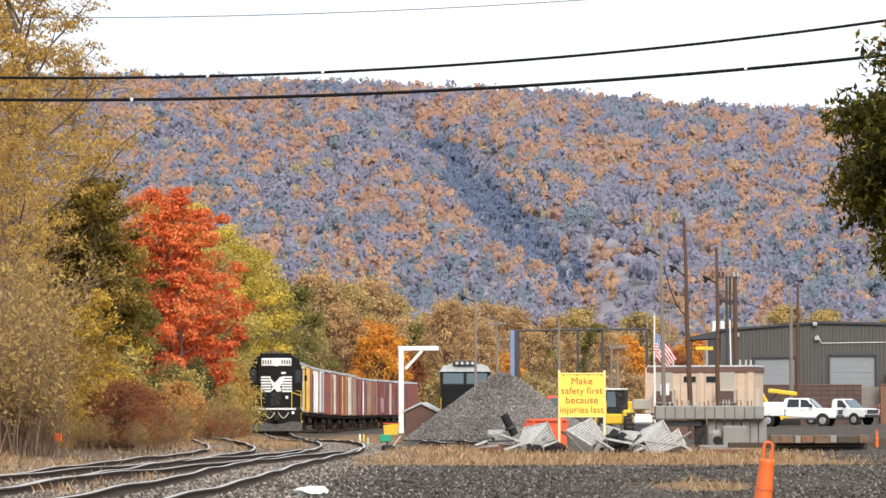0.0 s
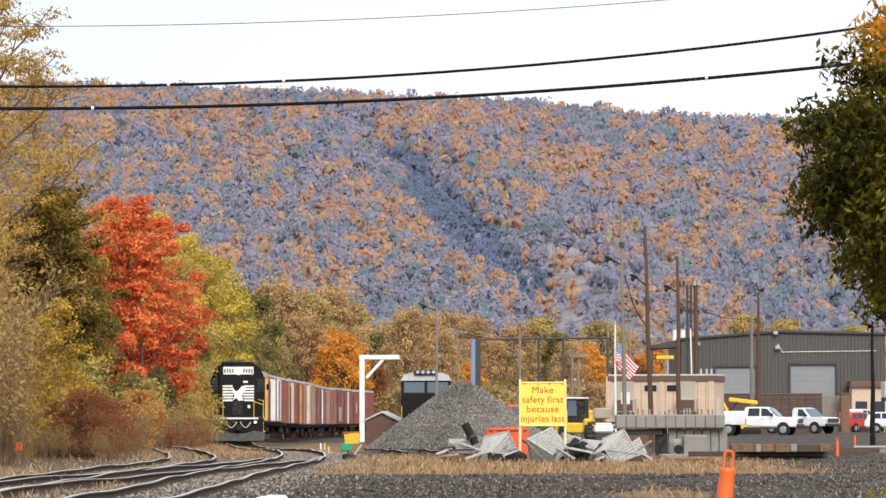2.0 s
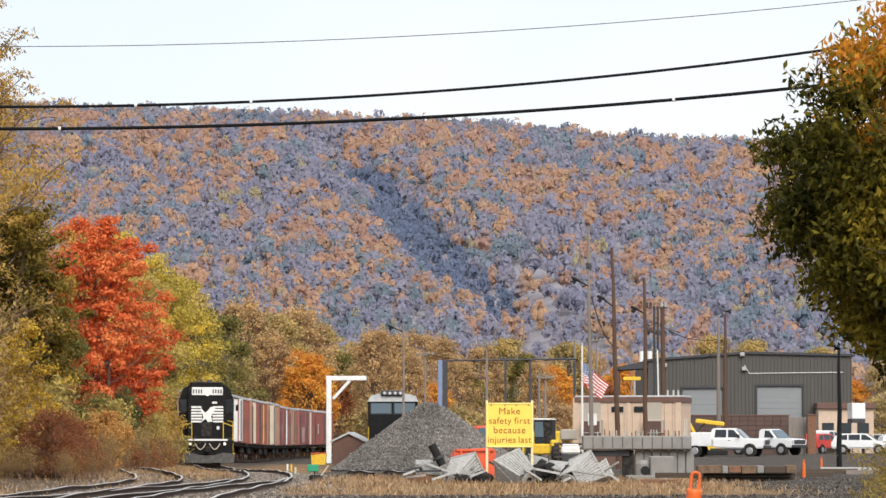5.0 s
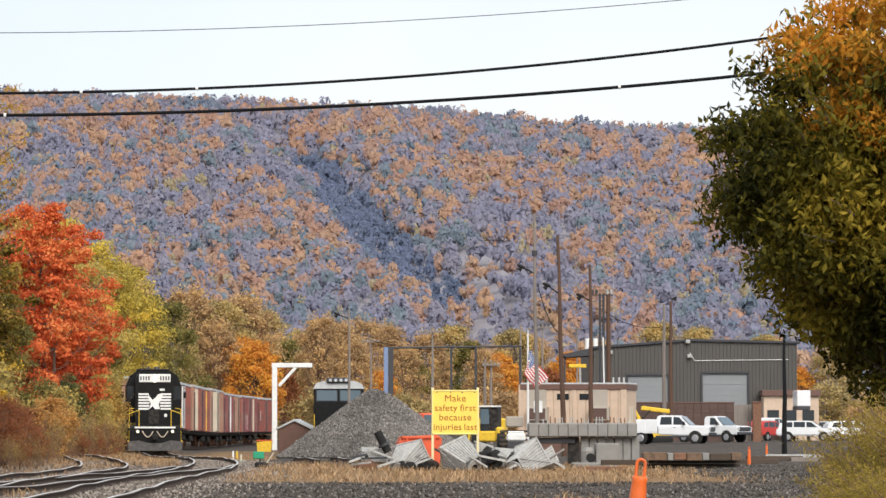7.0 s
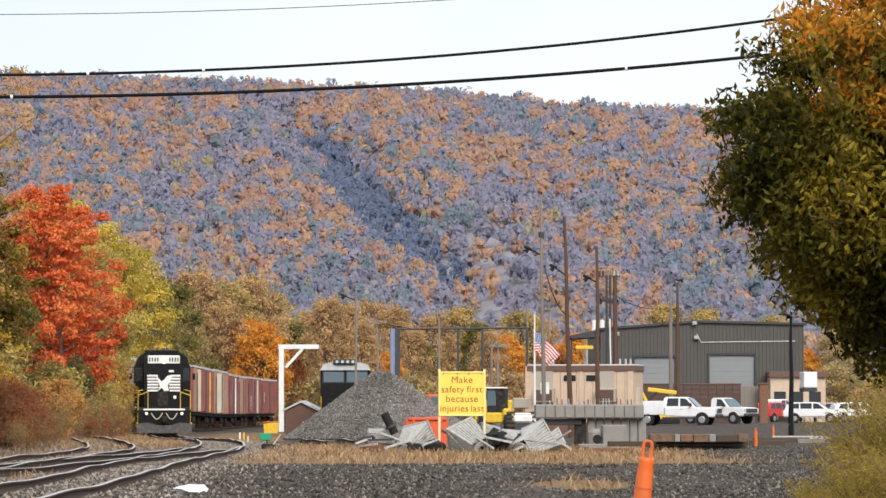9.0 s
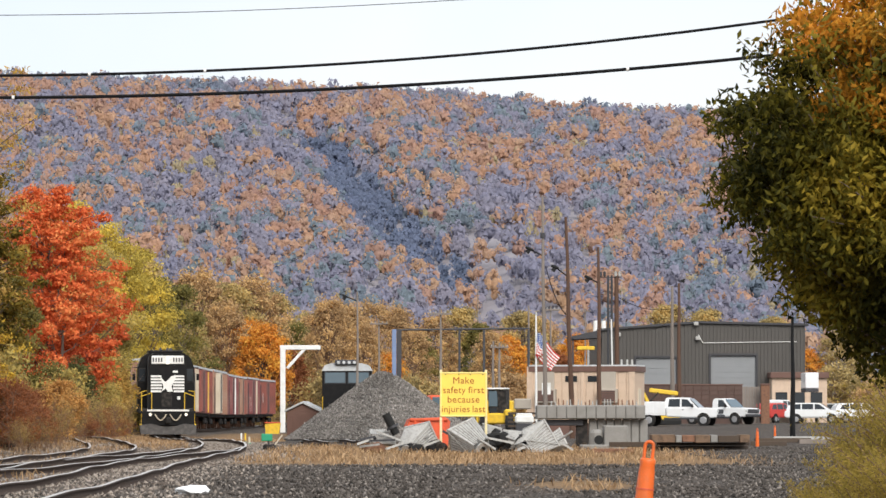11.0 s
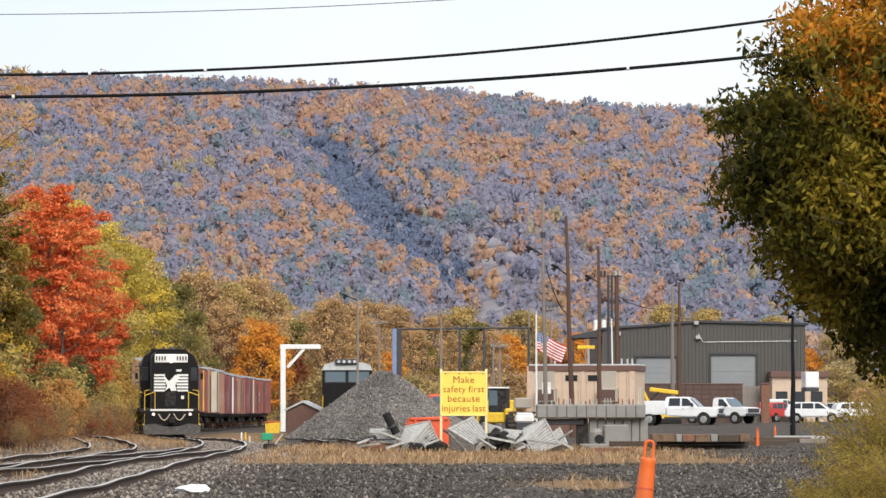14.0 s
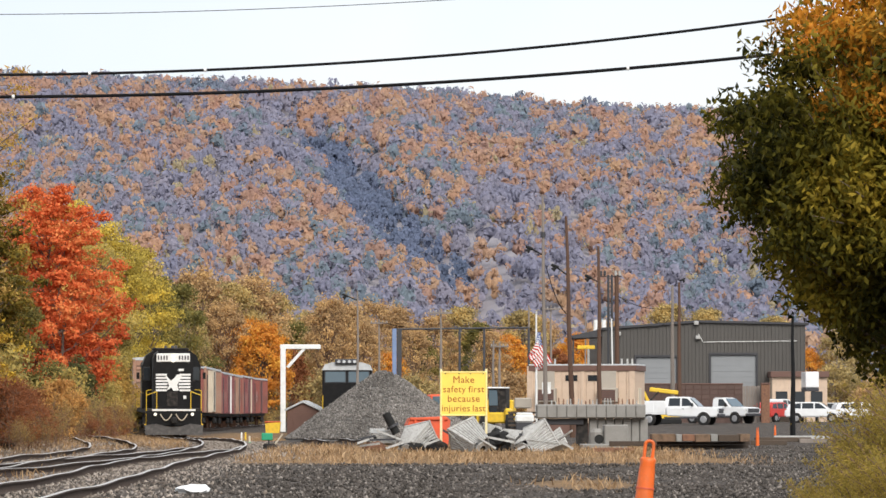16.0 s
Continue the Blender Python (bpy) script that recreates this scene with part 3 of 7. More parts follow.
def tree_meshes(name, height, radius, leaves, leaf, leaf_size, clumps=40, bottom=0.22, top_heavy=0.5, clump_r=0.3, trunk_r=0.2, wood="bark", droop=0.3, ratio=0.55, twigs=0, loose=0.12):
    """Trunk with limbs, and a crown of leaves gathered in clumps round the limbs' ends. Returns the two meshes."""
    bm = nb()
    limb_path(bm, (0, 0, -0.3), (RNG.normal() * 0.3, RNG.normal() * 0.3, height * 0.8), trunk_r, trunk_r * 0.25, 0.05, 7, 6)
    cs = []
    for i in range(clumps):
        t = bottom + (0.97 - bottom) * RNG.random() ** top_heavy
        s = (t - bottom) / (1 - bottom)
        w = radius * max(0.12, math.sin(math.pi * min(1, 0.18 + 0.82 * s)) ** 0.6)
        a, rr = RNG.uniform(0, math.tau), w * RNG.uniform(0.25, 0.95) ** 0.6
        c = Vector((rr * math.cos(a), rr * math.sin(a), t * height))
        cs.append(c)
        limb_path(bm, (0, 0, max(0.12, t - 0.18 - 0.1 * rr / max(radius, 0.1)) * height * 0.85), c, trunk_r * 0.28, min(0.012, trunk_r * 0.12), 0.16, 4, 3)
        for _ in range(twigs):
            e = c + Vector(RNG.normal(size=3)) * radius * clump_r * 0.8
            limb_path(bm, c.lerp(Vector((0, 0, c.z * 0.8)), 0.25), e, min(0.02, trunk_r * 0.2), min(0.006, trunk_r * 0.08), 0.2, 3, 2)
    per = max(1, leaves // clumps)
    pts, outs = [], []
    for c in cs:
        r = radius * clump_r * RNG.uniform(0.65, 1.35)
        d = unit(per)
        q = d * (RNG.random((per, 1)) ** 0.45) * [r * 1.15, r * 1.15, r * 0.8]
        pts.append(np.array(c) + q)
        outs.append(d)
    n2 = int(leaves * loose)
    d = unit(n2)
    q = d * (0.5 + 0.55 * RNG.random((n2, 1)))
    pts.append(q * [radius, radius, height * (1 - bottom) * 0.52] + [0, 0, height * (1 + bottom) / 2])
    outs.append(d)
    v, f = cards(np.concatenate(pts), leaf_size, ratio, droop, np.concatenate(outs))
    return finish(name + "_trunk", bm, M[wood]), mesh_np(name + "_crown", v, f, LEAF[leaf])


def branch_tree(name, height, radius, profile, leaves, leaf, leaf_size, limbs=22, subs=7, bottom=0.25, trunk_r=0.2, spray=(0.62, 0.3), wood="bark", droop=0.4, ratio=0.55, rise=0.55, lean=0.0):
    """A tree grown limb by limb: flat sprays of leaves along side branches; profile gives the crown's width by height."""
    bm = nb()
    top = Vector((lean, RNG.normal() * 0.2, height * 0.93))
    limb_path(bm, (0, 0, -0.3), top, trunk_r, trunk_r * 0.12, 0.04, 7, 7)
    pts, outs = [], []
    per = max(4, leaves // (limbs * subs))
    for i in range(limbs):
        t = bottom + (0.99 - bottom) * (i + RNG.uniform(0.2, 0.8)) / limbs
        a = i * 2.39996 + RNG.normal() * 0.25
        w = radius * float(np.interp(t, *zip(*profile))) * RNG.uniform(0.8, 1.1)
        foot = Vector((lean * t, 0, max(0.1 * height, t * height - rise * w - 0.06 * height)))
        end = Vector((lean * t + w * math.cos(a), w * math.sin(a), t * height))
        limb_path(bm, foot, end, trunk_r * (0.42 - 0.25 * t), 0.015, 0.12, 5, 4)
        for k in range(subs):
            q = 0.35 + 0.65 * (k + RNG.random()) / subs
            p = foot.lerp(end, q)
            side = Vector((RNG.normal(), RNG.normal(), 0.25 * RNG.normal() + 0.15)) * (0.16 + 0.3 * (1 - q)) * max(w, 0.25 * radius)
            e = p + side
            limb_path(bm, p, e, 0.016, 0.005, 0.15, 3, 2)
            n = int(per * RNG.uniform(0.5, 1.5))
            d = unit(n)
            sz = RNG.uniform(0.7, 1.25)
            c = d * (RNG.random((n, 1)) ** 0.55) * [spray[0] * sz, spray[0] * sz, spray[1] * sz]
            c[:, 2] -= 0.25 * (c[:, 0] ** 2 + c[:, 1] ** 2) / spray[0]
            pts.append(np.array(e) + c)
            outs.append(d * [1, 1, 1.6])
    v, f = cards(np.concatenate(pts), leaf_size, ratio, droop, np.concatenate(outs), 0.5)
    return finish(name + "_trunk", bm, M[wood]), mesh_np(name + "_crown", v, f, LEAF[leaf])


def tree(meshes, m, label, name="tree", category="tree", group="", scale=1.0):
    t = thing(name, m @ Matrix.Scale(scale, 4), label, category, group)
    for nm, me in zip(("trunk", "crown"), meshes):
        ob = new(nm, me)
        ob.parent = t
    return t


def at(x, y, turn=0.0, dz=0.0):
    return pose(x, y, gz(x, y) + dz, 0, 0, turn)


# the wooded bank beside the tracks
gold_tall = branch_tree("gold_tall", 18.5, 4.2, [(0, 0.5), (0.2, 0.7), (0.45, 0.92), (0.57, 1), (0.72, 0.75), (0.85, 0.45), (1, 0.1)], 26000, "gold", 0.17, 54, 9, 0.08, 0.24, (0.75, 0.3), "bark", 0.5, 0.4, 0.6)
gold_thin = branch_tree("gold_thin", 15, 2.6, [(0, 0.6), (0.4, 1), (0.7, 0.8), (1, 0.1)], 9000, "gold", 0.16, 34, 8, 0.12, 0.15, (0.6, 0.28), "twig", 0.5, 0.4, 0.8)
dark_olive = branch_tree("dark_olive", 10.8, 2.0, [(0, 0.6), (0.3, 0.9), (0.65, 1), (0.88, 0.7), (1, 0.2)], 12000, "dark_olive", 0.2, 28, 7, 0.42, 0.18, (0.55, 0.34))
maple = branch_tree("red_maple", 12.2, 3.55, [(0, 0.4), (0.3, 0.62), (0.45, 0.95), (0.6, 1), (0.74, 0.84), (0.88, 0.6), (1, 0.15)], 38000, "red", 0.19, 48, 8, 0.26, 0.2, (0.7, 0.3), "bark", 0.35, 0.6, 0.65, -0.35)
maple_low = branch_tree("low_maple", 8.0, 2.5, [(0, 0.5), (0.4, 1), (0.7, 0.85), (1, 0.15)], 9000, "red", 0.2, 18, 7, 0.3, 0.14, (0.55, 0.26), "bark", 0.35, 0.6)
yellow_tree = branch_tree("yellow_tree", 6.5, 1.5, [(0, 0.7), (0.4, 1), (0.75, 0.8), (1, 0.2)], 5200, "yellow", 0.15, 20, 7, 0.08, 0.07, (0.45, 0.25), "twig", 0.4, 0.6)
lime_tree = tree_meshes("lime_tree", 14.8, 3.6, 16000, "lime", 0.24, 50, 0.15, 0.75, 0.27, 0.2)
sage_tree = tree_meshes("sage_tree", 10.5, 3.2, 16000, "sage", 0.2, 50, 0.05, 0.8, 0.27, 0.18, twigs=4)
green_tree = tree_meshes("green_tree", 12, 3.0, 10000, "green", 0.28, 40, 0.1, 0.8, 0.28, 0.18)
orange_tree = tree_meshes("orange_tree", 12, 3.6, 9000, "orange", 0.34, 70, 0.12, 0.8, 0.2, 0.2, loose=0.25)
rust_tree = tree_meshes("rust_tree", 10, 3.2, 7000, "rust", 0.32, 60, 0.12, 0.8, 0.2, 0.2, loose=0.25)
tan_tree = tree_meshes("tan_tree", 14, 3.6, 7000, "tan", 0.30, 80, 0.12, 0.8, 0.19, 0.2, "twig", twigs=5, loose=0.28)
olive_tree = tree_meshes("olive_tree", 15, 4.6, 9000, "far_olive", 0.38, 80, 0.12, 0.8, 0.2, 0.22, loose=0.25)
G = "trees along the wooded bank"
tree(gold_tall, at(-17.9, 128), "tall airy golden-yellow locust tree on the bank by the tracks", group=G)
tree(gold_tall, at(-20.6, 137, 120), "tall airy golden-yellow locust tree on the bank by the tracks", group=G)
tree(gold_thin, at(-17.9, 142), "slender half-bare golden tree on the bank", group=G)
tree(gold_thin, at(-16.6, 118, 70), "slender half-bare golden tree on the bank", group=G, scale=0.8)
tree(gold_thin, at(-16.0, 112, 200), "slender half-bare golden tree on the bank", group=G, scale=0.62)
tree(dark_olive, at(-15.35, 128), "dark olive-green tree beside the red maple", group=G, scale=0.84)
tree(dark_olive, at(-16.2, 131, 90), "dark olive-green tree among golden trees", group=G, scale=0.78)
tree(dark_olive, at(-18.5, 158, 200), "dark olive-green tree among golden trees", group=G, scale=0.7)
tree(maple, at(-18.55, 186), "scarlet and orange maple in full autumn colour", group=G)
tree(maple_low, at(-17.9, 182, 100), "lower scarlet maple beside the taller one", group=G)
tree(maple_low, at(-19.9, 190, 200), "lower scarlet maple beside the taller one", group=G)
tree(yellow_tree, at(-14.6, 122), "bright yellow young tree at the edge of the bank", group=G, scale=0.78)
tree(yellow_tree, at(-14.95, 118, 80), "bright yellow young tree at the edge of the bank", group=G, scale=0.7)
tree(yellow_tree, at(-18.0, 140, 160), "bright yellow young tree among golden trees", group=G, scale=1.1)
tree(lime_tree, at((-25.9), 300), "yellow-green tree with a bright yellow top", group=G)
tree(lime_tree, at((-25.23), 318, 200), "bright yellow-topped tree beyond the maple", group=G, scale=0.96)
tree(lime_tree, at((-24.61), 255, 80), "yellow-green tree on the bank", group=G, scale=0.95)
tree(sage_tree, at((-21.01), 228), "grey-green willow-like tree beside the track", group=G)
tree(sage_tree, at((-26.09), 290, 60), "grey-green willow-like tree beside the track", group=G, scale=0.95)
tree(sage_tree, at((-19.78), 205, 160), "grey-green tree beneath the red maple", group=G, scale=0.8)
tree(green_tree, at((-24.65), 330), "dull green tree beyond the train", group=G)
tree(green_tree, at((-23.36), 345, 40), "dull green tree beyond the train", group=G, scale=1.02)
tree(green_tree, at((-17.76), 160, 40), "dull green tree in the shade of the bank", group=G, scale=0.55)

# woods behind the yard
G = "trees behind the yard"
kinds = dict(o=(orange_tree, "orange autumn tree behind the yard"), r=(rust_tree, "rust-red autumn tree behind the yard"),
             t=(tan_tree, "tan half-bare tree behind the yard"), l=(olive_tree, "yellow-olive tree behind the yard"), g=(green_tree, "dull green tree behind the yard"))
back = [("l", (-28.14), 400, 0.9), ("t", (-26.37), 420, 1.2), ("t", (-21.52), 450, 1.25), ("l", (-23.68), 430, 1.05), ("t", (-28.28), 470, 1.25),
        ("l", (-24.74), 560, 1.25), ("l", (-30.15), 570, 1.2), ("r", (-18.26), 462, 0.9), ("o", (-19.04), 412, 0.9), ("o", (-21.24), 420, 0.95), ("t", (-23.16), 415, 0.95), ("o", (-21.29), 455, 1.05), ("l", (-33.18), 520, 1.15),
        ("t", (-15.79), 560, 1.25), ("t", (-13.26), 540, 1.2), ("t", (-10.45), 580, 1.3), ("l", (-20.06), 590, 1.1), ("t", (-6.836), 560, 1.2),
        ("g", (-3.174), 560, 1.0), ("t", (-1.18), 580, 1.15), ("l", 2.703, 600, 1.15), ("g", 5.659, 590, 1.2), ("o", 9.44, 560, 1.0),
        ("l", 12.29, 600, 1.1), ("t", (-4.002), 510, 0.9), ("o", (-6.83), 500, 0.75), ("r", 14.02, 480, 0.85), ("o", 19.21, 560, 1.0),
        ("g", 31.25, 640, 1.2), ("l", 37.41, 650, 1.25), ("l", 44.02, 650, 1.2), ("g", 49.69, 650, 1.15), ("l", 54.5, 640, 1.1),
        ("o", 58.21, 620, 0.9), ("l", 64.51, 620, 1.1), ("g", 73.52, 620, 1.2), ("t", 26.22, 620, 1.1), ("t", (-10.04), 480, 0.9),
        ("t", (-13.93), 470, 1.1), ("g", (-19.95), 520, 1.1), ("l", (-32.59), 420, 1.1), ("t", 15.86, 620, 1.15), ("t", 6.749, 540, 0.9),
        ("g", (-36.49), 430, 1.2), ("l", (-41.49), 430, 1.3), ("t", (-46.49), 430, 1.3), ("g", (-52.74), 430, 1.4), ("l", (-58.37), 430, 1.4)]
for i, (k, x, y, s) in enumerate(back):
    tree(kinds[k][0], at(x, y, 37 * i), kinds[k][1], group=G, scale=s)


# ---- railway ----
def spline(pts, step=1.0):
    """A smooth line through points, at even steps."""
    p = np.array(pts, float)
    dist = np.concatenate([[0], np.cumsum(np.hypot(*(p[1:] - p[:-1]).T))])
    n = len(p)
    tan = np.gradient(p, dist, axis=0)
    res = []
    for i in range(n - 1):
        h = dist[i + 1] - dist[i]
        for t in np.arange(0, 1, step / h / 2):
            a, b, c, d = 2 * t**3 - 3 * t**2 + 1, t**3 - 2 * t**2 + t, -2 * t**3 + 3 * t**2, t**3 - t**2
            res.append(a * p[i] + b * h * tan[i] + c * p[i + 1] + d * h * tan[i + 1])
    res.append(p[-1])
    res = np.array(res)
    s = np.concatenate([[0], np.cumsum(np.hypot(*(res[1:] - res[:-1]).T))])
    u = np.arange(0, s[-1], step)
    return np.stack([np.interp(u, s, res[:, 0]), np.interp(u, s, res[:, 1])], 1)


def rail_top(x, y):
    return gz(x, y) + 0.17


MAIN = spline([(-5.4, 18), (-5.7, 35), (-5.9, 52), (-6.05, 68), (-6.4, 83), (-6.55, 97), (-6.6, 111), (-7.3, 130), (-8.5, 147), (-10.2, 166), (-11.6, 180), (-13.2, 196), (-14.9, 212),
               (-16.9, 231), (-18.4, 251), (-18.75, 264), (-18.4, 280), (-18.2, 300), (-18.3, 322), (-18.3, 342), (-17.8, 359), (-16.6, 376), (-14.5, 391), (-11.9, 404), (-7.5, 422), (-1, 445)], 0.6)
SIDING = spline([(-8.9, 30), (-9.0, 50), (-9.1, 66), (-9.4, 82), (-9.5, 94), (-9.55, 106), (-9.9, 116), (-10.9, 128), (-12.4, 141), (-14.4, 156), (-16.8, 168)], 0.6)
LEAD = spline([(-9.0, 56), (-9.15, 64), (-8.95, 72), (-8.6, 79), (-8.2, 87), (-7.7, 96), (-7.15, 106), (-6.85, 116), (-6.9, 122)], 0.6)
YARD = spline([(-3.4, 140), (-5.0, 160), (-5.8, 185), (-6.0, 215), (-6.0, 300)], 0.8)


def rail(name, path, offset, parent):
    """One rail: foot, web and head, swept along the track; its low spots dip a little."""
    prof = [(-0.07, -0.17), (0.07, -0.17), (0.07, -0.155), (0.012, -0.13), (0.012, -0.045), (0.036, -0.035), (0.036, -0.006), (0.028, 0.0), (-0.028, 0.0), (-0.036, -0.006), (-0.036, -0.035), (-0.012, -0.045), (-0.012, -0.13), (-0.07, -0.155)]
    d = np.gradient(path, axis=0)
    d /= np.linalg.norm(d, axis=1, keepdims=True)
    nrm = np.stack([-d[:, 1], d[:, 0]], 1) * -1
    base = path + nrm * offset
    k = len(prof)
    v = []
    for i, (x, y) in enumerate(base):
        z = rail_top(*path[i]) + 0.022 * math.sin(y * 0.53 + offset * 2) * math.sin(y * 0.171 + 1)
        for a, b in prof:
            v.append((x + nrm[i, 0] * a, y + nrm[i, 1] * a, z + b))
    n = len(base)
    i = (np.arange(n - 1)[:, None] * k + np.arange(k)[None]).ravel()
    j = (np.arange(n - 1)[:, None] * k + (np.arange(k)[None] + 1) % k).ravel()
    f = np.stack([i, j, j + k, i + k], 1)
    me = mesh_np(name, np.array(v), f, M["steel_rail"])
    me.materials.append(M["rail_head"])
    side = np.tile(np.arange(k), n - 1)
    me.polygons.foreach_set("material_index", np.isin(side, [6, 7, 8]).astype(np.int32))
    ob = new(name, me)
    ob.parent = parent
    return ob


def track(name, path, label, ties_to, first=0.0):
    t = thing(name, Matrix(), label, "railway track", kind="structure")
    for o in (-0.7175, 0.7175):
        rail("rail", path, o, t)
    bm = box(nb(), (0, 0, 0), (2.6, 0.23, 0.16), 0.015)
    me = finish("tie", bm, M["tie"])
    d = np.gradient(path, axis=0)
    for i in range(len(path)):
        x, y = path[i]
        if y < first or y > ties_to:
            continue
        ob = new("tie", me)
        ob.parent = t
        ob.matrix_basis = pose(x, y, gz(x, y) - 0.065 + 0.01 * RNG.normal(), 0, 0, math.degrees(math.atan2(d[i, 1], d[i, 0])) - 90 + RNG.normal() * 0.8)
    return t


track("main_track", MAIN, "worn main yard track curving towards the train", 205, 40)
track("siding_track", SIDING, "rusty siding track running into dry grass", 168, 40)
track("lead_track", LEAD, "switch track joining siding and main track", 118, 44)
track("loco_track", YARD, "yard track under the parked locomotive", 250, 230)


# ---- the train ----
def truck_frame(parent, y, axles, gap, z_r=0.5, width=2.5):
    """A bogie: side frames, and wheelsets that turn."""
    bm = nb()
    half = gap * (axles - 1) / 2
    for x in (-width / 2, width / 2):
        box(bm, (x, y, 0.62), (0.16, gap * (axles - 1) + 0.7, 0.34), 0.04)
        for k in range(axles):
            box(bm, (x * 1.02, y - half + gap * k, 0.52), (0.2, 0.34, 0.34), 0.04)
    box(bm, (0, y, 0.68), (width, 0.5, 0.25), 0.03)
    part("bogie", bm, M["black_dull"], parent)
    sets = []
    for k in range(axles):
        w = nb()
        for x in (-0.7175, 0.7175):
            tube(w, (x - 0.06, 0, 0), (x + 0.06, 0, 0), z_r, z_r, 20)
            tube(w, (x + 0.05 * (1 if x < 0 else -1), 0, 0), (x + 0.09 * (1 if x < 0 else -1), 0, 0), z_r + 0.03, z_r + 0.03, 20)
            for a in range(3):
                box(w, (x + (0.07 if x > 0 else -0.07), 0.25 * math.cos(a * 2.1), 0.25 * math.sin(a * 2.1)), (0.02, 0.1, 0.1))
        tube(w, (-0.8, 0, 0), (0.8, 0, 0), 0.08, 0.08, 8)
        ob = part("wheelset", w, M["rust"], parent)
        ob.matrix_basis = pose(0, y - half + gap * k, z_r)
        sets.append(ob)
    return sets


WHEELS = []


def grab_rail(parent, pts, r=0.022, material="yellow", name="handrail"):
    bm = nb()
    for a, b in zip(pts[:-1], pts[1:]):
        tube(bm, a, b, r, r, 6)
    return part(name, bm, M[material], parent)


def high_hood_locomotive():
    t = thing("freight_locomotive", Matrix(), "black high-nosed diesel freight locomotive hauling boxcars", "locomotive")
    bm = nb()
    box(bm, (0, 0, 1.38), (3.0, 19.6, 0.26), 0.03)
    box(bm, (0, 0, 1.05), (1.9, 18.4, 0.4), 0.03)
    part("underframe", bm, M["black_dull"], t)
    # short hood with cut corners
    o = [(-1.06, 1.5), (1.06, 1.5), (1.06, 4.15), (0.98, 4.4), (0.78, 4.56), (-0.78, 4.56), (-0.98, 4.4), (-1.06, 4.15)]
    part("short_hood", prism(nb(), o, -9.0, -6.5), M["black"], t)
    o = [(-1.58, 1.5), (1.58, 1.5), (1.58, 3.75), (1.35, 4.35), (0.95, 4.62), (-0.95, 4.62), (-1.35, 4.35), (-1.58, 3.75)]
    cab = part("cab", prism(nb(), o, -6.5, -4.0), M["black"], t)
    part("cab_roof", box(nb(), (0, -5.2, 4.69), (1.9, 2.2, 0.12), 0.04), M["black_dull"], t)
    for s in (-1, 1):
        part("cab_window", box(nb(), (1.32 * s, -6.515, 3.35), (0.36, 0.04, 0.72), 0.02), M["glass"], cab)
        part("window_frame", box(nb(), (1.32 * s, -6.506, 3.35), (0.44, 0.03, 0.8), 0.02), M["black_dull"], cab)
        part("side_window", box(nb(), (1.59 * s, -5.2, 3.35), (0.03, 1.5, 0.7), 0.02), M["glass"], cab)
        part("sunshade", box(nb(), (1.7 * s, -5.2, 3.78), (0.26, 1.6, 0.04), 0.01), M["black"], cab)
        part("mirror", box(nb(), (1.78 * s, -6.2, 3.25), (0.16, 0.05, 0.36), 0.01), M["black"], cab)
    o = [(-0.92, 1.5), (0.92, 1.5), (0.92, 3.9), (0.6, 4.25), (-0.6, 4.25), (-0.92, 3.9)]
    hood = part("long_hood", prism(nb(), o, -4.0, 9.0), M["black"], t)
    bm = nb()
    for y in (4.2, 5.8, 7.4):
        tube(bm, (0, y, 4.2), (0, y, 4.45), 0.6, 0.6, 16)
    box(bm, (0, -0.5, 4.35), (1.9, 2.6, 0.35), 0.08)
    box(bm, (0, 6, 3.9), (2.4, 5.2, 0.4), 0.1)
    part("roof_fans", bm, M["black_dull"], t)
    # number boards and headlight across the nose
    board = part("number_board", box(nb(), (0, -9.03, 4.2), (1.78, 0.08, 0.46), 0.03), M["white"], t)
    for s in (-1, 1):
        for k in range(4):
            part("number_bar", box(nb(), (s * 0.56 + (k - 1.5) * 0.15, -9.078, 4.2), (0.075, 0.014, 0.22), 0.003), M["dark_steel"], board)
    bm = nb()
    for z in (4.06, 4.3):
        tube(bm, (0, -9.06, z), (0, -9.14, z), 0.11, 0.12, 14)
    part("headlight", bm, M["lamp_warm"], board)
    # white prancing emblem kept as a plain shape on stripes
    for k in range(6):
        z = 2.47 + k * 0.165
        for s in (-1, 1):
            inner = 0.30 if k not in (0, 5) else 0.34
            part("stripe", box(nb(), (s * (0.92 + inner) / 2, -9.015, z), (0.92 - inner, 0.02, 0.105)), M["white"], t)
    o = [(-0.34, 2.44), (-0.1, 2.62), (0.02, 2.44), (0.3, 2.46), (0.22, 2.75), (0.36, 3.0), (0.5, 3.33), (0.2, 3.3), (0.06, 3.12), (-0.12, 2.98), (-0.42, 3.3), (-0.3, 2.95), (-0.22, 2.72)]
    bm = prism(nb(), o, -9.03, -8.99)
    part("emblem", bm, M["white"], t, "white emblem as a plain shape")
    part("nose_plate", box(nb(), (0.42, -9.02, 3.55), (0.28, 0.03, 0.12), 0.01), M["white"], t)
    part("nose_plate", box(nb(), (0.62, -9.02, 2.1), (0.16, 0.03, 0.18), 0.01), M["white"], t)
    part("nose_door", box(nb(), (-0.05, -9.01, 2.0), (0.6, 0.03, 0.8), 0.02), M["black_dull"], t)
    # front platform, pilot and plough
    bm = nb()
    box(bm, (0, -9.55, 1.32), (3.0, 0.9, 0.16), 0.03)
    box(bm, (0, -9.95, 0.95), (2.9, 0.12, 0.75), 0.03)
    part("pilot", bm, M["black"], t)
    part("sill_stripe", box(nb(), (0, -10.03, 1.42), (2.3, 0.05, 0.1), 0.01), M["white"], t)
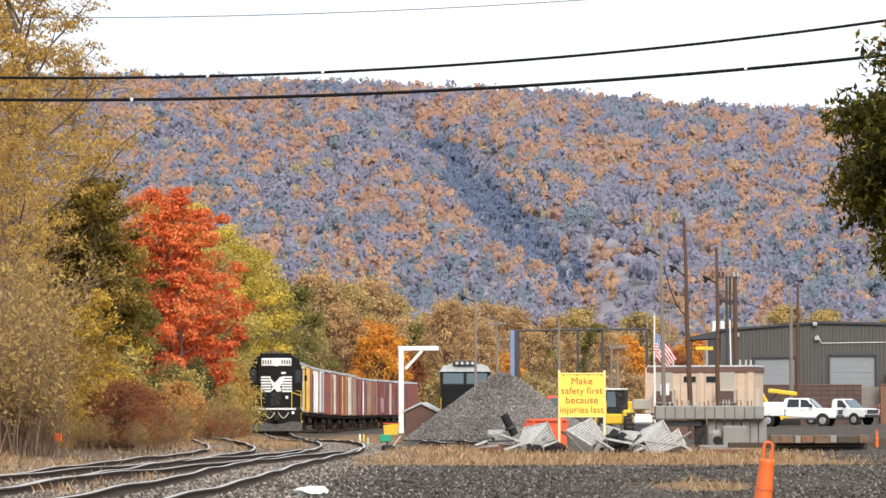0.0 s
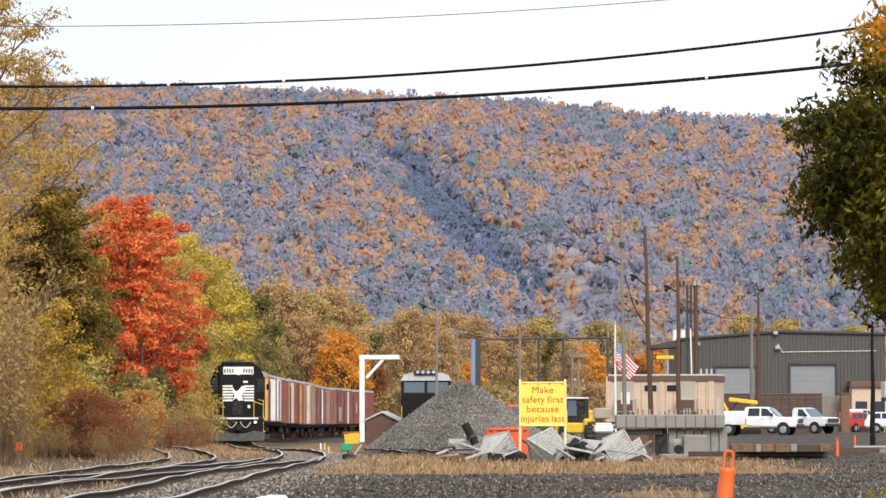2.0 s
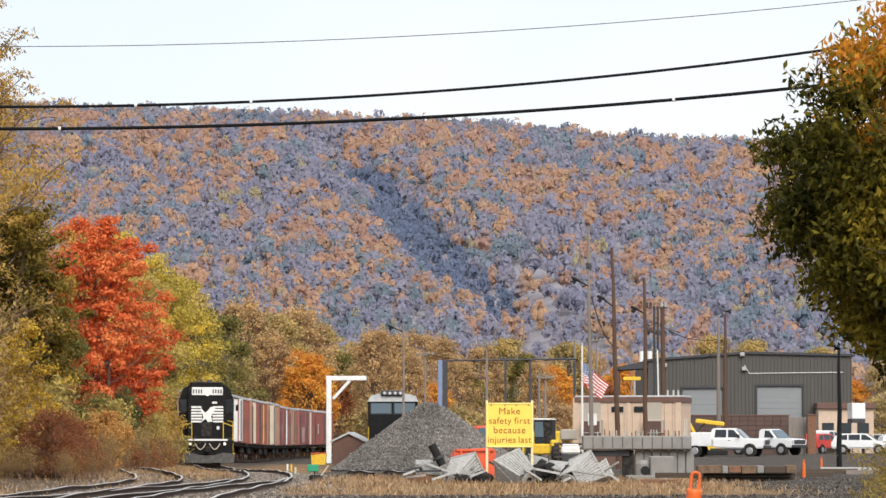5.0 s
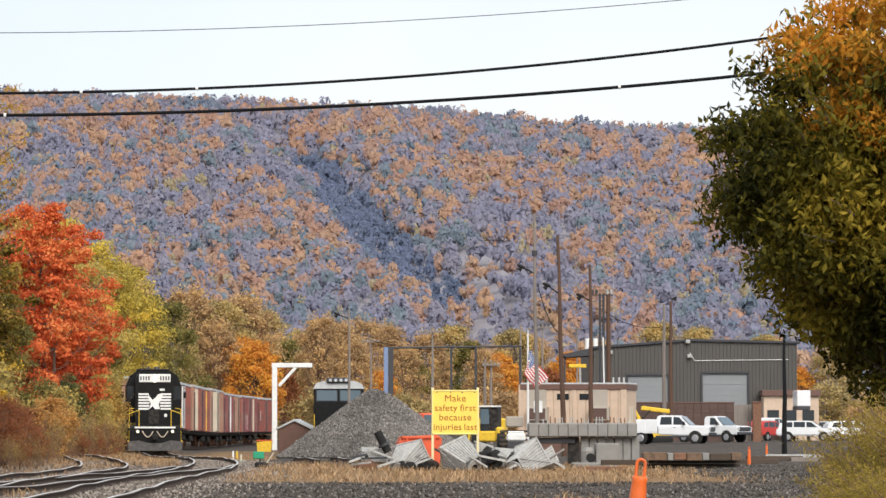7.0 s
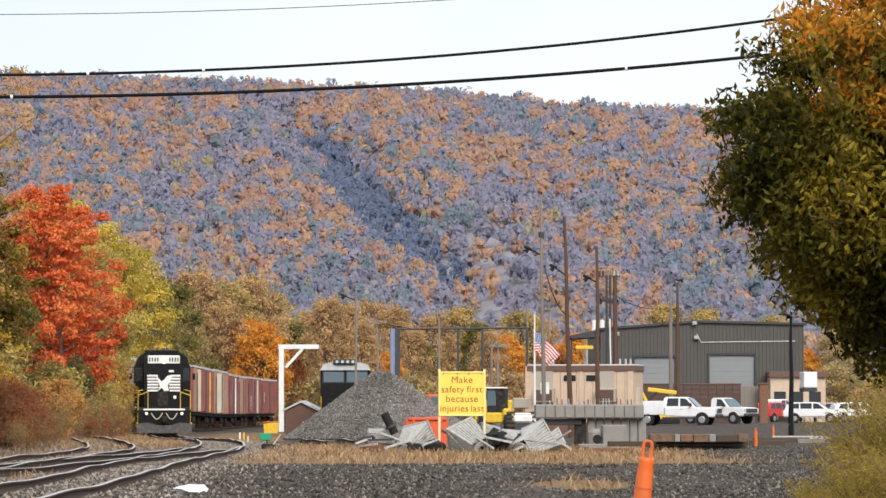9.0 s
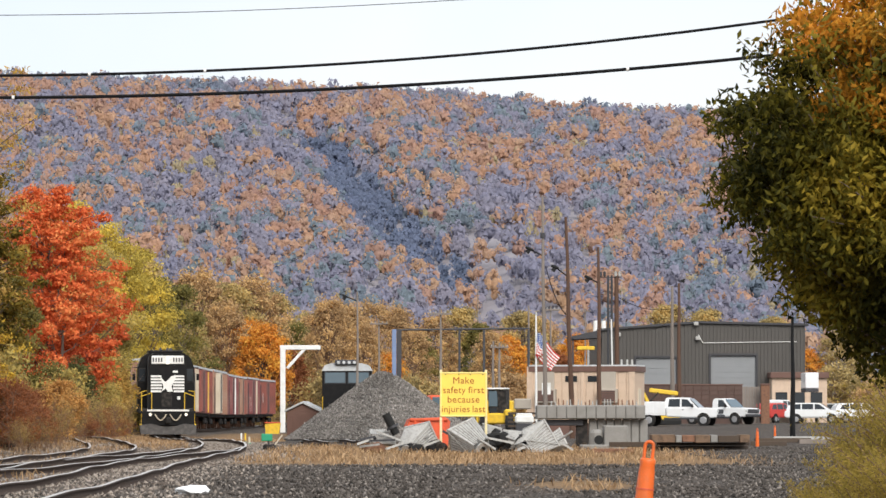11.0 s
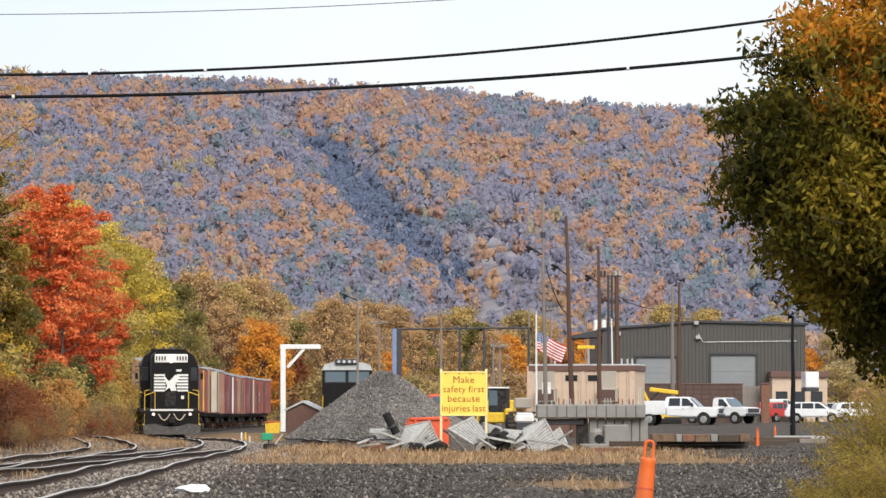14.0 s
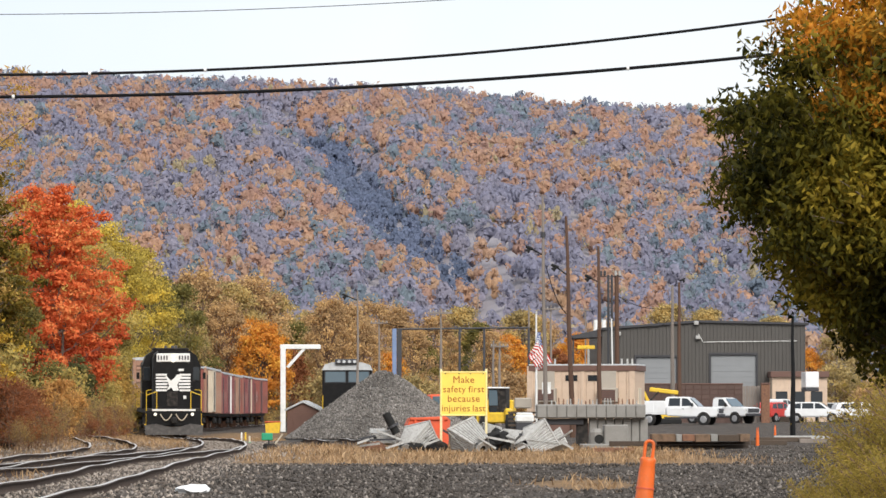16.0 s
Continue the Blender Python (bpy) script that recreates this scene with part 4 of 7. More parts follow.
    o = [(-1.5, 0.12), (1.5, 0.12), (1.55, 0.62), (0.9, 0.7), (0.35, 0.55), (-0.35, 0.55), (-0.9, 0.7), (-1.55, 0.62)]
    bm = prism(nb(), o, -10.3, -10.0)
    for v in bm.verts:
        v.co.y -= 0.22 * max(0, 0.6 - v.co.z)
    part("snow_plough", bm, M["plough"], t, "dark dirty steel snow plough")
    bm = nb()
    tube(bm, (0, -9.9, 0.88), (0, -10.5, 0.88), 0.17, 0.13, 10)
    box(bm, (0, -10.55, 0.88), (0.3, 0.3, 0.34), 0.06)
    part("coupler", bm, M["black_dull"], t)
    for s in (-1, 1):
        lamp = part("ditch_light", tube(nb(), (s * 0.98, -10.0, 1.2), (s * 0.98, -10.14, 1.2), 0.11, 0.12, 14), M["black_dull"], t)
        part("lens", tube(nb(), (s * 0.98, -10.14, 1.2), (s * 0.98, -10.155, 1.2), 0.085, 0.085, 14), M["lamp_warm"], lamp)
        # hoses hang in bights
        bm = nb()
        pts = [(s * (0.1 + 0.62 * k / 8), -10.12, 1.22 - 0.34 * math.sin(math.pi * k / 8)) for k in range(9)]
        for a, b in zip(pts[:-1], pts[1:]):
            tube(bm, a, b, 0.03, 0.03, 6)
        part("air_hose", bm, M["cream"], t)
        grab_rail(t, [(s * 1.45, -9.95, 0.5), (s * 1.45, -9.98, 2.45), (s * 1.2, -9.6, 2.5), (s * 1.15, -9.2, 2.5)])
        grab_rail(t, [(s * 0.9, -9.98, 1.4), (s * 0.9, -9.98, 2.4), (s * 1.45, -9.98, 2.2)])
        grab_rail(t, [(s * 1.5, -3.9, 2.5), (s * 1.5, 9.6, 2.5)], 0.02)
        for k in range(8):
            part("stanchion", tube(nb(), (s * 1.5, -3.9 + k * 1.9, 1.5), (s * 1.5, -3.9 + k * 1.9, 2.5), 0.018, 0.018, 5), M["yellow"], t)
        bm = nb()
        for k in range(4):
            box(bm, (s * 1.38, -9.6, 0.35 + 0.3 * k), (0.36, 0.5, 0.035), 0.005)
        part("step", bm, M["black_dull"], t, "steel corner steps")
        part("step_edge", box(nb(), (s * 1.38, -9.87, 0.66), (0.36, 0.03, 0.06)), M["yellow"], t)
    part("fuel_tank", box(nb(), (0, 0.5, 0.75), (2.5, 5.5, 0.75), 0.15), M["black_dull"], t)
    bm = nb()
    for s in (-0.28, 0.1, 0.28):
        tube(bm, (s, -5.0, 4.72), (s, -5.6, 4.8), 0.05, 0.09, 8)
    part("horn", bm, M["dark_steel"], t)
    WHEELS.extend(truck_frame(t, -6.2, 3, 1.75) + truck_frame(t, 6.2, 3, 1.75))
    return t


def boxcar(colour, height, end_colour, label, patches=(), door="cream"):
    t = thing("boxcar", Matrix(), label, "freight car", "cars of the freight train")
    half, w = 7.6, 1.5
    o = [(-w, 1.1), (w, 1.1), (w, height - 0.25), (-w, height - 0.25)]
    body = part("body", prism(nb(), o, -half, half), M[colour], t)
    post = {c: finish("side_post", box(nb(), (0, 0, 0), (0.09, 0.14, height - 1.5), 0.02), M[c]) for c in {colour, *[q[4] for q in patches]}}
    for k in range(15):
        y = -half + 0.35 + k * (2 * half - 0.7) / 14
        if abs(y) > 1.4:
            for s in (-1, 1):
                here = [q[4] for q in patches if abs(y - q[0]) < q[1] / 2 and q[3] > 1.5]
                ob = new("side_post", post[here[0] if here else colour])
                ob.parent, ob.matrix_basis = body, pose(s * (w + 0.04), y, (0.8 + height) / 2)
    for s in (-1, 1):
        bm = box(nb(), (0, s * (half + 0.02), (height + 0.9) / 2), (2.9, 0.06, height - 1.3), 0.01)
        for k in range(7):
            box(bm, (0, s * (half + 0.05), 1.5 + k * (height - 2.1) / 6.5), (2.7, 0.1, 0.16), 0.04)
        part("ribbed_end", bm, M[end_colour], body, "ribbed car end")
        for x in (-w, w):
            part("corner_post", box(nb(), (x * 0.99, s * (half + 0.02), (height + 0.9) / 2), (0.16, 0.16, height - 1.3), 0.02), M[end_colour], body)
    o = [(-w - 0.06, height - 0.27), (w + 0.06, height - 0.27), (w + 0.04, height - 0.12), (0, height), (-w - 0.04, height - 0.12)]
    part("roof", prism(nb(), o, -half - 0.08, half + 0.08), M["grey_roof"], t, "pale weathered metal roof")
    for s in (-1, 1):
        d = part("door", box(nb(), (s * (w + 0.05), 0, (height + 0.9) / 2), (0.1, 2.6, height - 1.5), 0.02), M[door], body)
        part("door_bar", box(nb(), (s * (w + 0.13), -0.4, (height + 0.9) / 2), (0.05, 0.06, height - 1.7), 0.01), M["dark_steel"], d)
        bm = nb()
        for k in range(7):
            box(bm, (s * (w + 0.1), -half + 0.35, 1.2 + k * 0.42), (0.03, 0.45, 0.03))
        for q in (-0.22, 0.22):
            box(bm, (s * (w + 0.1), -half + 0.35 + q, 2.45), (0.03, 0.03, 2.7))
        part("ladder", bm, M["dark_steel"], body)
        for y, dy, z, dz, c in patches:
            part("painted_patch", box(nb(), (s * (w + 0.012), y, z), (0.035, dy, dz), 0.01), M[c], body)
    bm = nb()
    box(bm, (0, 0, 1.0), (2.6, 2 * half, 0.25), 0.03)
    for s in (-1, 1):
        tube(bm, (0, s * half, 0.85), (0, s * (half + 0.75), 0.85), 0.14, 0.12, 8)
    part("underframe", bm, M["black_dull"], t)
    WHEELS.extend(truck_frame(t, -5.6, 2, 1.75, 0.45, 2.3) + truck_frame(t, 5.6, 2, 1.75, 0.45, 2.3))
    return t


ENGINE = high_hood_locomotive()
CARS = [
    boxcar("cream", 4.45, "car_brown", "cream and yellow boxcar next to the locomotive", [(-4.6, 6.2, 2.6, 2.6, "cream"), (4.6, 6.2, 2.6, 2.6, "car_yellow")], "car_yellow"),
    boxcar("oxide", 4.4, "oxide", "oxide-red boxcar with a white door", [(-4.6, 4.0, 2.6, 2.6, "white")], "white"),
    boxcar("oxide", 4.45, "car_brown", "oxide-red boxcar with a yellow patch", [(4.2, 1.6, 2.4, 2.2, "car_yellow"), (-5.4, 2.6, 2.6, 2.4, "cream")], "oxide"),
    boxcar("car_brown", 4.5, "car_brown", "brown boxcar with cream doors", [(-4, 4.0, 2.6, 2.4, "cream")], "cream"),
    boxcar("maroon", 4.4, "maroon", "maroon boxcar with faded sides", [(3.6, 3.0, 2.2, 1.6, "white")], "maroon"),
    boxcar("car_brown", 4.4, "maroon", "faded brown boxcar with an oxide patch", [(4.6, 3.4, 2.4, 2.0, "oxide")], "car_brown"),
    boxcar("maroon", 4.45, "maroon", "maroon boxcar with scrawled white patches", [(-3.4, 3.2, 2.0, 1.3, "white"), (4.4, 1.6, 2.2, 1.8, "cream")], "maroon"),
    boxcar("oxide", 4.4, "maroon", "oxide-red boxcar with a pale roof", [(-4.4, 1.2, 2.6, 0.9, "white")], "oxide"),
]


def wide_nose_locomotive():
    x, y = (-6.014), 242.0
    t = thing("parked_locomotive", pose(x, y, rail_top(x, y)), "black diesel locomotive with pale cab roof behind the gravel heap", "locomotive")
    o = [(-1.45, 1.5), (1.45, 1.5), (1.5, 2.9), (1.35, 3.1), (-1.35, 3.1), (-1.5, 2.9)]
    part("nose", prism(nb(), o, 0, 2.2), M["black"], t)
    o = [(-1.55, 1.5), (1.55, 1.5), (1.55, 3.95), (1.4, 4.1), (-1.4, 4.1), (-1.55, 3.95)]
    cab = part("cab", prism(nb(), o, 1.6, 5.0), M["black"], t)
    o = [(-1.57, 3.93), (1.57, 3.93), (1.38, 4.28), (0.95, 4.42), (-0.95, 4.42), (-1.38, 4.28)]
    part("cab_roof", prism(nb(), o, 1.45, 5.1), M["grey_roof"], t, "pale grey rounded cab roof")
    part("headlight_box", box(nb(), (0, 1.55, 4.46), (1.5, 0.6, 0.34), 0.06), M["dark_steel"], t)
    bm = nb()
    for k in range(4):
        tube(bm, (-0.5 + 0.33 * k, 1.24, 4.46), (-0.5 + 0.33 * k, 1.2, 4.46), 0.1, 0.1, 10)
    part("headlight", bm, M["grey_roof"], t)
    for s in (-1, 1):
        w = part("windscreen", box(nb(), (s * 0.73, 1.57, 3.5), (1.28, 0.06, 0.68), 0.03), M["glass_pale"], cab)
        part("window_frame", box(nb(), (s * 0.73, 1.588, 3.5), (1.38, 0.05, 0.78), 0.03), M["dark_steel"], w)
        grab_rail(t, [(s * 1.45, -0.5, 1.2), (s * 1.45, -0.5, 2.3), (s * 1.45, 1.4, 2.3)])
        bm = nb()
        for k in range(3):
            box(bm, (s * 1.3, -0.55, 0.6 + 0.3 * k), (0.4, 0.4, 0.04))
        part("step", bm, M["yellow"], t)
    part("hood", box(nb(), (0, 12, 2.9), (1.9, 14, 2.8), 0.12), M["black"], t)
    bm = nb()
    box(bm, (0, 9, 1.35), (3.0, 20, 0.3), 0.04)
    box(bm, (0, -0.6, 0.95), (2.9, 0.15, 0.9), 0.03)
    part("underframe", bm, M["black_dull"], t)
    truck_frame(t, 3.2, 3, 1.75)
    truck_frame(t, 15.2, 3, 1.75)
    return t


wide_nose_locomotive()


# ---- gravel heap, sign, scrap ----
def stones(name, pts, size, material, parent=None):
    """Small angular stones, joined."""
    bv = np.array([(1, 0, 0), (-1, 0, 0), (0, 1, 0), (0, -1, 0), (0, 0, 1), (0, 0, -1)], float)
    bf = np.array([(0, 2, 4), (2, 1, 4), (1, 3, 4), (3, 0, 4), (2, 0, 5), (1, 2, 5), (3, 1, 5), (0, 3, 5)])
    n = len(pts)
    s = size * RNG.uniform(0.5, 1.4, (n, 1, 1)) * RNG.uniform(0.6, 1.2, (n, 1, 3))
    a = RNG.uniform(0, math.tau, n)
    rot = np.zeros((n, 3, 3))
    rot[:, 0, 0], rot[:, 0, 1], rot[:, 1, 0], rot[:, 1, 1], rot[:, 2, 2] = np.cos(a), -np.sin(a), np.sin(a), np.cos(a), 1
    v = (bv[None] * s + 0.25 * size * RNG.normal(size=(n, 6, 3))) @ rot.transpose(0, 2, 1) + pts[:, None]
    f = bf[None] + (np.arange(n) * 6)[:, None, None]
    ob = new(name, mesh_np(name, v.reshape(-1, 3), f.reshape(-1, 3), material))
    ob.parent = parent
    return ob


GRAVEL = island_mat("crushed_stone", [(0.075, 0.068, 0.062), (0.15, 0.136, 0.124), (0.23, 0.21, 0.193), (0.10, 0.092, 0.085), (0.34, 0.315, 0.29)])


def gravel_heap():
    cx, cy, h, r = -2.42, 162.0, 3.12, 4.05
    t = thing("gravel_heap", at(cx, cy), "conical heap of grey crushed track ballast on the ground", "gravel heap")
    rings, seg = 26, 72
    v, f = [], []

    def height(a, q):
        base = h * max(0, 1.06 - math.sqrt(q * q + 0.0126)) * (1 - 0.055 * q)
        return base + 0.10 * noise.noise((math.cos(a) * q * 4, math.sin(a) * q * 4, 1)) * min(1, (1 - q) * 5)

    def radius(a):
        return r * (1 + 0.05 * math.sin(2 * a + 0.5) + 0.04 * math.sin(3 * a))

    for i in range(rings + 1):
        for j in range(seg):
            q, a = i / rings, j / seg * math.tau
            v.append((radius(a) * q * math.cos(a), radius(a) * q * math.sin(a), height(a, q) - (0.08 if i == rings else 0)))
    for i in range(rings):
        for j in range(seg):
            f.append((i * seg + j, (i + 1) * seg + j, (i + 1) * seg + (j + 1) % seg, i * seg + (j + 1) % seg))
    heap = mat("ballast_heap", (0.12, 0.114, 0.108), 0.95, 0, 0.4, 6, 22, 0.8)
    core = new("heap_core", mesh_np("heap", np.array(v), np.array(f), heap))
    core.parent = t
    n = 16000
    q, a = np.sqrt(RNG.random(n)), RNG.uniform(math.pi * 0.95, math.tau * 1.02, n)
    pts = np.array([(radius(b) * p * math.cos(b), radius(b) * p * math.sin(b), height(b, p) + 0.01) for p, b in zip(q, a)])
    tagged(stones("stone_cover", pts, 0.045, GRAVEL, t), kind="stuff")


gravel_heap()


def text_part(name, words, size, m, material, parent):
    cu = bpy.data.curves.new(name, "FONT")
    cu.body, cu.size, cu.align_x, cu.extrude, cu.space_character = words, size, "CENTER", 0.004, 1.06
    tmp = bpy.data.objects.new("tmp", cu)
    scene.collection.objects.link(tmp)
    me = bpy.data.meshes.new_from_object(tmp.evaluated_get(bpy.context.evaluated_depsgraph_get()))
    bpy.data.objects.remove(tmp)
    me.materials.clear()
    me.materials.append(material)
    ob = new(name, me)
    ob.parent, ob.matrix_basis = parent, m
    return ob


def safety_sign():
    y = 121.0
    x0, x1, zt, zb = (-0.07034), 1.354, 2.459, 1.124
    cx, w, hh = (x0 + x1) / 2, x1 - x0, zt - zb
    t = thing("safety_sign", at(cx, y), "yellow safety notice board with red lettering on two posts", "sign")
    g = gz(cx, y)
    board = part("board", box(nb(), (0, 0, (zt + zb) / 2 - g), (w, 0.03, hh), 0.008), M["sign_yellow"], t)
    bm = nb()
    for s in (-1, 1):
        box(bm, (s * (w / 2 - 0.01), -0.022, (zt + zb) / 2 - g), (0.05, 0.03, hh + 0.03), 0.008)
        box(bm, (0, -0.022, (zt + zb) / 2 - g + s * hh / 2), (w, 0.028, 0.05), 0.008)
    part("frame", bm, mat("faded_yellow_wood", (0.80, 0.66, 0.22), 0.7, 0, 0.15), t)
    post = mat("pale_yellow_post", (0.72, 0.62, 0.36), 0.8, 0, 0.2, 4, 40, 0.15)
    for s in (-1, 1):
        part("post", box(nb(), (s * (w / 2 - 0.01), 0.035, (zt - g) / 2), (0.075, 0.075, zt - g + 0.2), 0.008), post, t)
    for k, (words, size) in enumerate([(("Make",), 0.30), (("safety", "first"), 0.29), (("because",), 0.30), (("injuries", "last"), 0.285)]):
        obs = [text_part("lettering", word, size, pose(0, 0, 0), M["sign_red"], board) for word in words]
        wide = [max(v.co.x for v in o.data.vertices) - min(v.co.x for v in o.data.vertices) for o in obs]
        gap = 0.30 * size
        at_x = -(sum(wide) + gap * (len(wide) - 1)) / 2
        for o, ww in zip(obs, wide):
            o.matrix_basis = pose(at_x + ww / 2, -0.02, zt - g - 0.33 - k * 0.295, 90, 0, 0)
            at_x += ww + gap
    bm = nb()
    for s in (-0.8, -0.2, 0.3, 0.85):
        tube(bm, (s * w / 2, -0.015, zt - g - 0.05), (s * w / 2, -0.03, zt - g - 0.05), 0.02, 0.015, 6)
    part("bolt", bm, M["dark_steel"], t)


safety_sign()


def hopper_section(x, y, dz, rx, ry, rz, size=1.0, ribs=9, label="scrapped galvanized ribbed box section lying in dry grass"):
    """A tapered, ribbed sheet box with edge angles, a bolted flange and a pipe stub."""
    t = thing("scrap_section", pose(x, y, gz(x, y) + dz, rx, ry, rz) @ Matrix.Scale(size, 4), label, "scrap metal", "scrapped galvanized sections")
    ln, a, b = 1.15, 0.52, 0.30
    for k in range(4):
        turn = Matrix.Rotation(k * math.pi / 2, 4, "X")
        bm = nb()
        steps = ribs * 4
        rows = []
        for xx, hw in ((0.0, a), (ln, b)):
            rows.append([bm.verts.new((xx, hw * (2 * q / steps - 1), hw + (0.036 if q % 4 in (1, 2) else 0))) for q in range(steps + 1)])
        for q in range(steps):
            bm.faces.new((rows[0][q], rows[0][q + 1], rows[1][q + 1], rows[1][q]))
        bmesh.ops.solidify(bm, geom=bm.faces[:], thickness=0.012)
        bmesh.ops.transform(bm, matrix=turn, verts=bm.verts)
        part("ribbed_panel", bm, M["galv"], t)
        bm = nb()
        box(bm, (0.0, 0, a), (0.09, 2 * a + 0.1, 0.09), 0.01)
        tube(bm, (0, a, a), (ln, b, b), 0.045, 0.04, 6)
        bmesh.ops.transform(bm, matrix=turn, verts=bm.verts)
        part("edge_angle", bm, M["galv"], t)
        if k % 2:
            bm = tube(nb(), (0.05, a * 0.9, a + 0.07), (ln * 0.95, -b * 0.9, b + 0.06), 0.018, 0.018, 5)
            bmesh.ops.transform(bm, matrix=turn, verts=bm.verts)
            part("cross_strap", bm, M["galv"], t)
    bm = nb()
    seg = 20
    for r0, r1, xx in ((0.13, 0.30, ln + 0.02),):
        c = [[bm.verts.new((xx + d, r * math.cos(k * math.tau / seg), r * math.sin(k * math.tau / seg))) for k in range(seg)] for d in (0, 0.05) for r in (r0, r1)]
        for k in range(seg):
            j = (k + 1) % seg
            bm.faces.new((c[0][k], c[1][k], c[1][j], c[0][j]))
            bm.faces.new((c[2][k], c[2][j], c[3][j], c[3][k]))
            bm.faces.new((c[1][k], c[3][k], c[3][j], c[1][j]))
            bm.faces.new((c[0][k], c[0][j], c[2][j], c[2][k]))
    part("flange", bm, M["galv"], t)
    # Solid black plug behind the flange, in place of shade inside the bore.
    part("pipe_bore", tube(nb(), (ln - 0.12, 0, 0), (ln + 0.01, 0, 0), 0.14, 0.14, 16), M["rubber"], t)
    return t


hopper_section(-0.62, 121.2, 0.44, 12, 26, 240, 0.86)
hopper_section(0.62, 120.4, 0.48, 25, 22, -52, 0.88)
hopper_section(1.62, 121.8, 0.34, 40, -28, 215, 0.6)
hopper_section(3.05, 120.4, 0.46, 20, 24, 232, 0.86)
hopper_section(-2.05, 122, 0.46, 0, 4, 262, 0.44, 5, "small galvanized bracket box with a round hole among scrap")
hopper_section(3.75, 121.5, 0.36, 30, 20, 190, 0.55, 6, "crumpled galvanized box section among scrap")
hopper_section(-1.5, 121.6, 0.44, 10, 5, 180, 0.46, 5, "short galvanized box section among scrap")
hopper_section(2.3, 120.2, 0.3, 60, -20, 160, 0.5, 6, "crumpled galvanized box section among scrap")


def scrap_bits():
    t = thing("scrap_pipe", pose((-1.442), 121, gz(0, 121) + 0.55, 0, -28, 0), "black pipe stub sticking up out of the scrap", "pipe")
    part("pipe", tube(nb(), (0, 0, 0), (0, 0, 0.72), 0.13, 0.13, 14), M["rubber"], t)
    part("collar", tube(nb(), (0, 0, 0.22), (0, 0, 0.3), 0.2, 0.2, 14), M["dark_steel"], t)
    rnd = random.Random(4)
    for u, w in ((655, 0.7), (690, 0.9), (730, 1.3), (820, 1.2), (845, 0.8), (880, 1.0), (905, 1.4), (940, 0.9), (875, 1.5), (995, 0.8), (670, 1.1), (645, 0.4), (652, 0.5), (700, 0.6), (765, 0.5), (800, 0.7), (860, 0.7), (895, 0.7), (915, 0.5), (930, 0.8), (1000, 0.5)):
        x, y = (u - 784) / 6881 * 121, 120 + rnd.uniform(-0.5, 2.0)
        a = thing("angle_iron", pose(x, y, gz(x, y) + rnd.uniform(0.15, 0.5), 0, rnd.uniform(-32, 32), rnd.uniform(-40, 40)), "bent galvanized angle bar on the scrap pile", "scrap metal", "loose scrap bars")
        bm = nb()
        box(bm, (0, 0, 0), (w, 0.06, 0.012))
        box(bm, (0, 0.025, 0.03), (w, 0.012, 0.06))
        part("bar", bm, M["galv" if rnd.random() < 0.7 else "dark_steel"], a)
    for u, s, c in ((885, 0.5, "rubber"), (868, 0.36, "black_dull"), (915, 0.4, "rubber"), (772, 0.3, "black_dull"), (735, 0.26, "rubber"), (900, 0.42, "black_dull"), (872, 0.34, "rubber"), (668, 0.25, "rust"), (652, 0.2, "rust"), (925, 0.3, "black_dull")):
        x, y = (u - 784) / 6881 * 120.5, 120.5
        bm = nb()
        bmesh.ops.create_icosphere(bm, subdivisions=3, radius=s)
        for v in bm.verts:
            v.co *= 1 + 0.55 * noise.noise(v.co * 4 + Vector((u, 0, 0)))
            v.co.z *= 0.8
        ob = part("crumpled_debris", bm, M[c])
        ob.matrix_basis = pose(x, y, gz(x, y) + s * 0.45)
        tagged(ob, "crumpled black sheet debris in the scrap pile" if c != "rust" else "lump of rusty debris in dry grass", "debris", "scrap debris")


scrap_bits()


def barrier_plough():
    x, y = (-0.4944), 126.0
    t = thing("red_scoop", at(x, y, 8), "red-orange steel loader scoop behind the scrap", "scoop")
    o = [(-0.62, 0.1), (0.62, 0.1), (0.7, 0.95), (0.55, 1.08), (-0.6, 1.02), (-0.7, 0.8)]
    part("shell", prism(nb(), o, -0.3, 0.5), M["red_orange"], t)
    bm = nb()
    for k in range(3):
        box(bm, (-0.45 + 0.45 * k, -0.33, 0.55), (0.09, 0.08, 0.9), 0.02)
    box(bm, (0, -0.32, 1.0), (1.25, 0.1, 0.09), 0.02)
    part("rib", bm, M["red_orange"], t)


barrier_plough()


# ---- white post with bracket arm, hut, yard poles ----
def bracket_post():
    y = 288.0
    x, zt = (-11.84), 6.108
    t = thing("bracket_post", at(x, y), "white painted timber post with a braced horizontal arm", "post")
    h = zt - gz(x, y)
    part("post", box(nb(), (0, 0, h / 2 - 0.1), (0.38, 0.38, h + 0.2), 0.03), M["white"], t)
    part("arm", box(nb(), (1.28, -0.01, h - 0.17), (3.0, 0.34, 0.34), 0.03), M["white"], t)
    part("brace", box(nb(), (0.95, 0, h - 1.0), (0.22, 0.26, 1.9), 0.02, Euler((0, radians(42), 0)).to_matrix()), M["white"], t)
    part("hook", tube(nb(), (2.6, 0, h - 0.3), (2.6, 0, h - 0.55), 0.05, 0.03, 8), M["dark_steel"], t)


bracket_post()


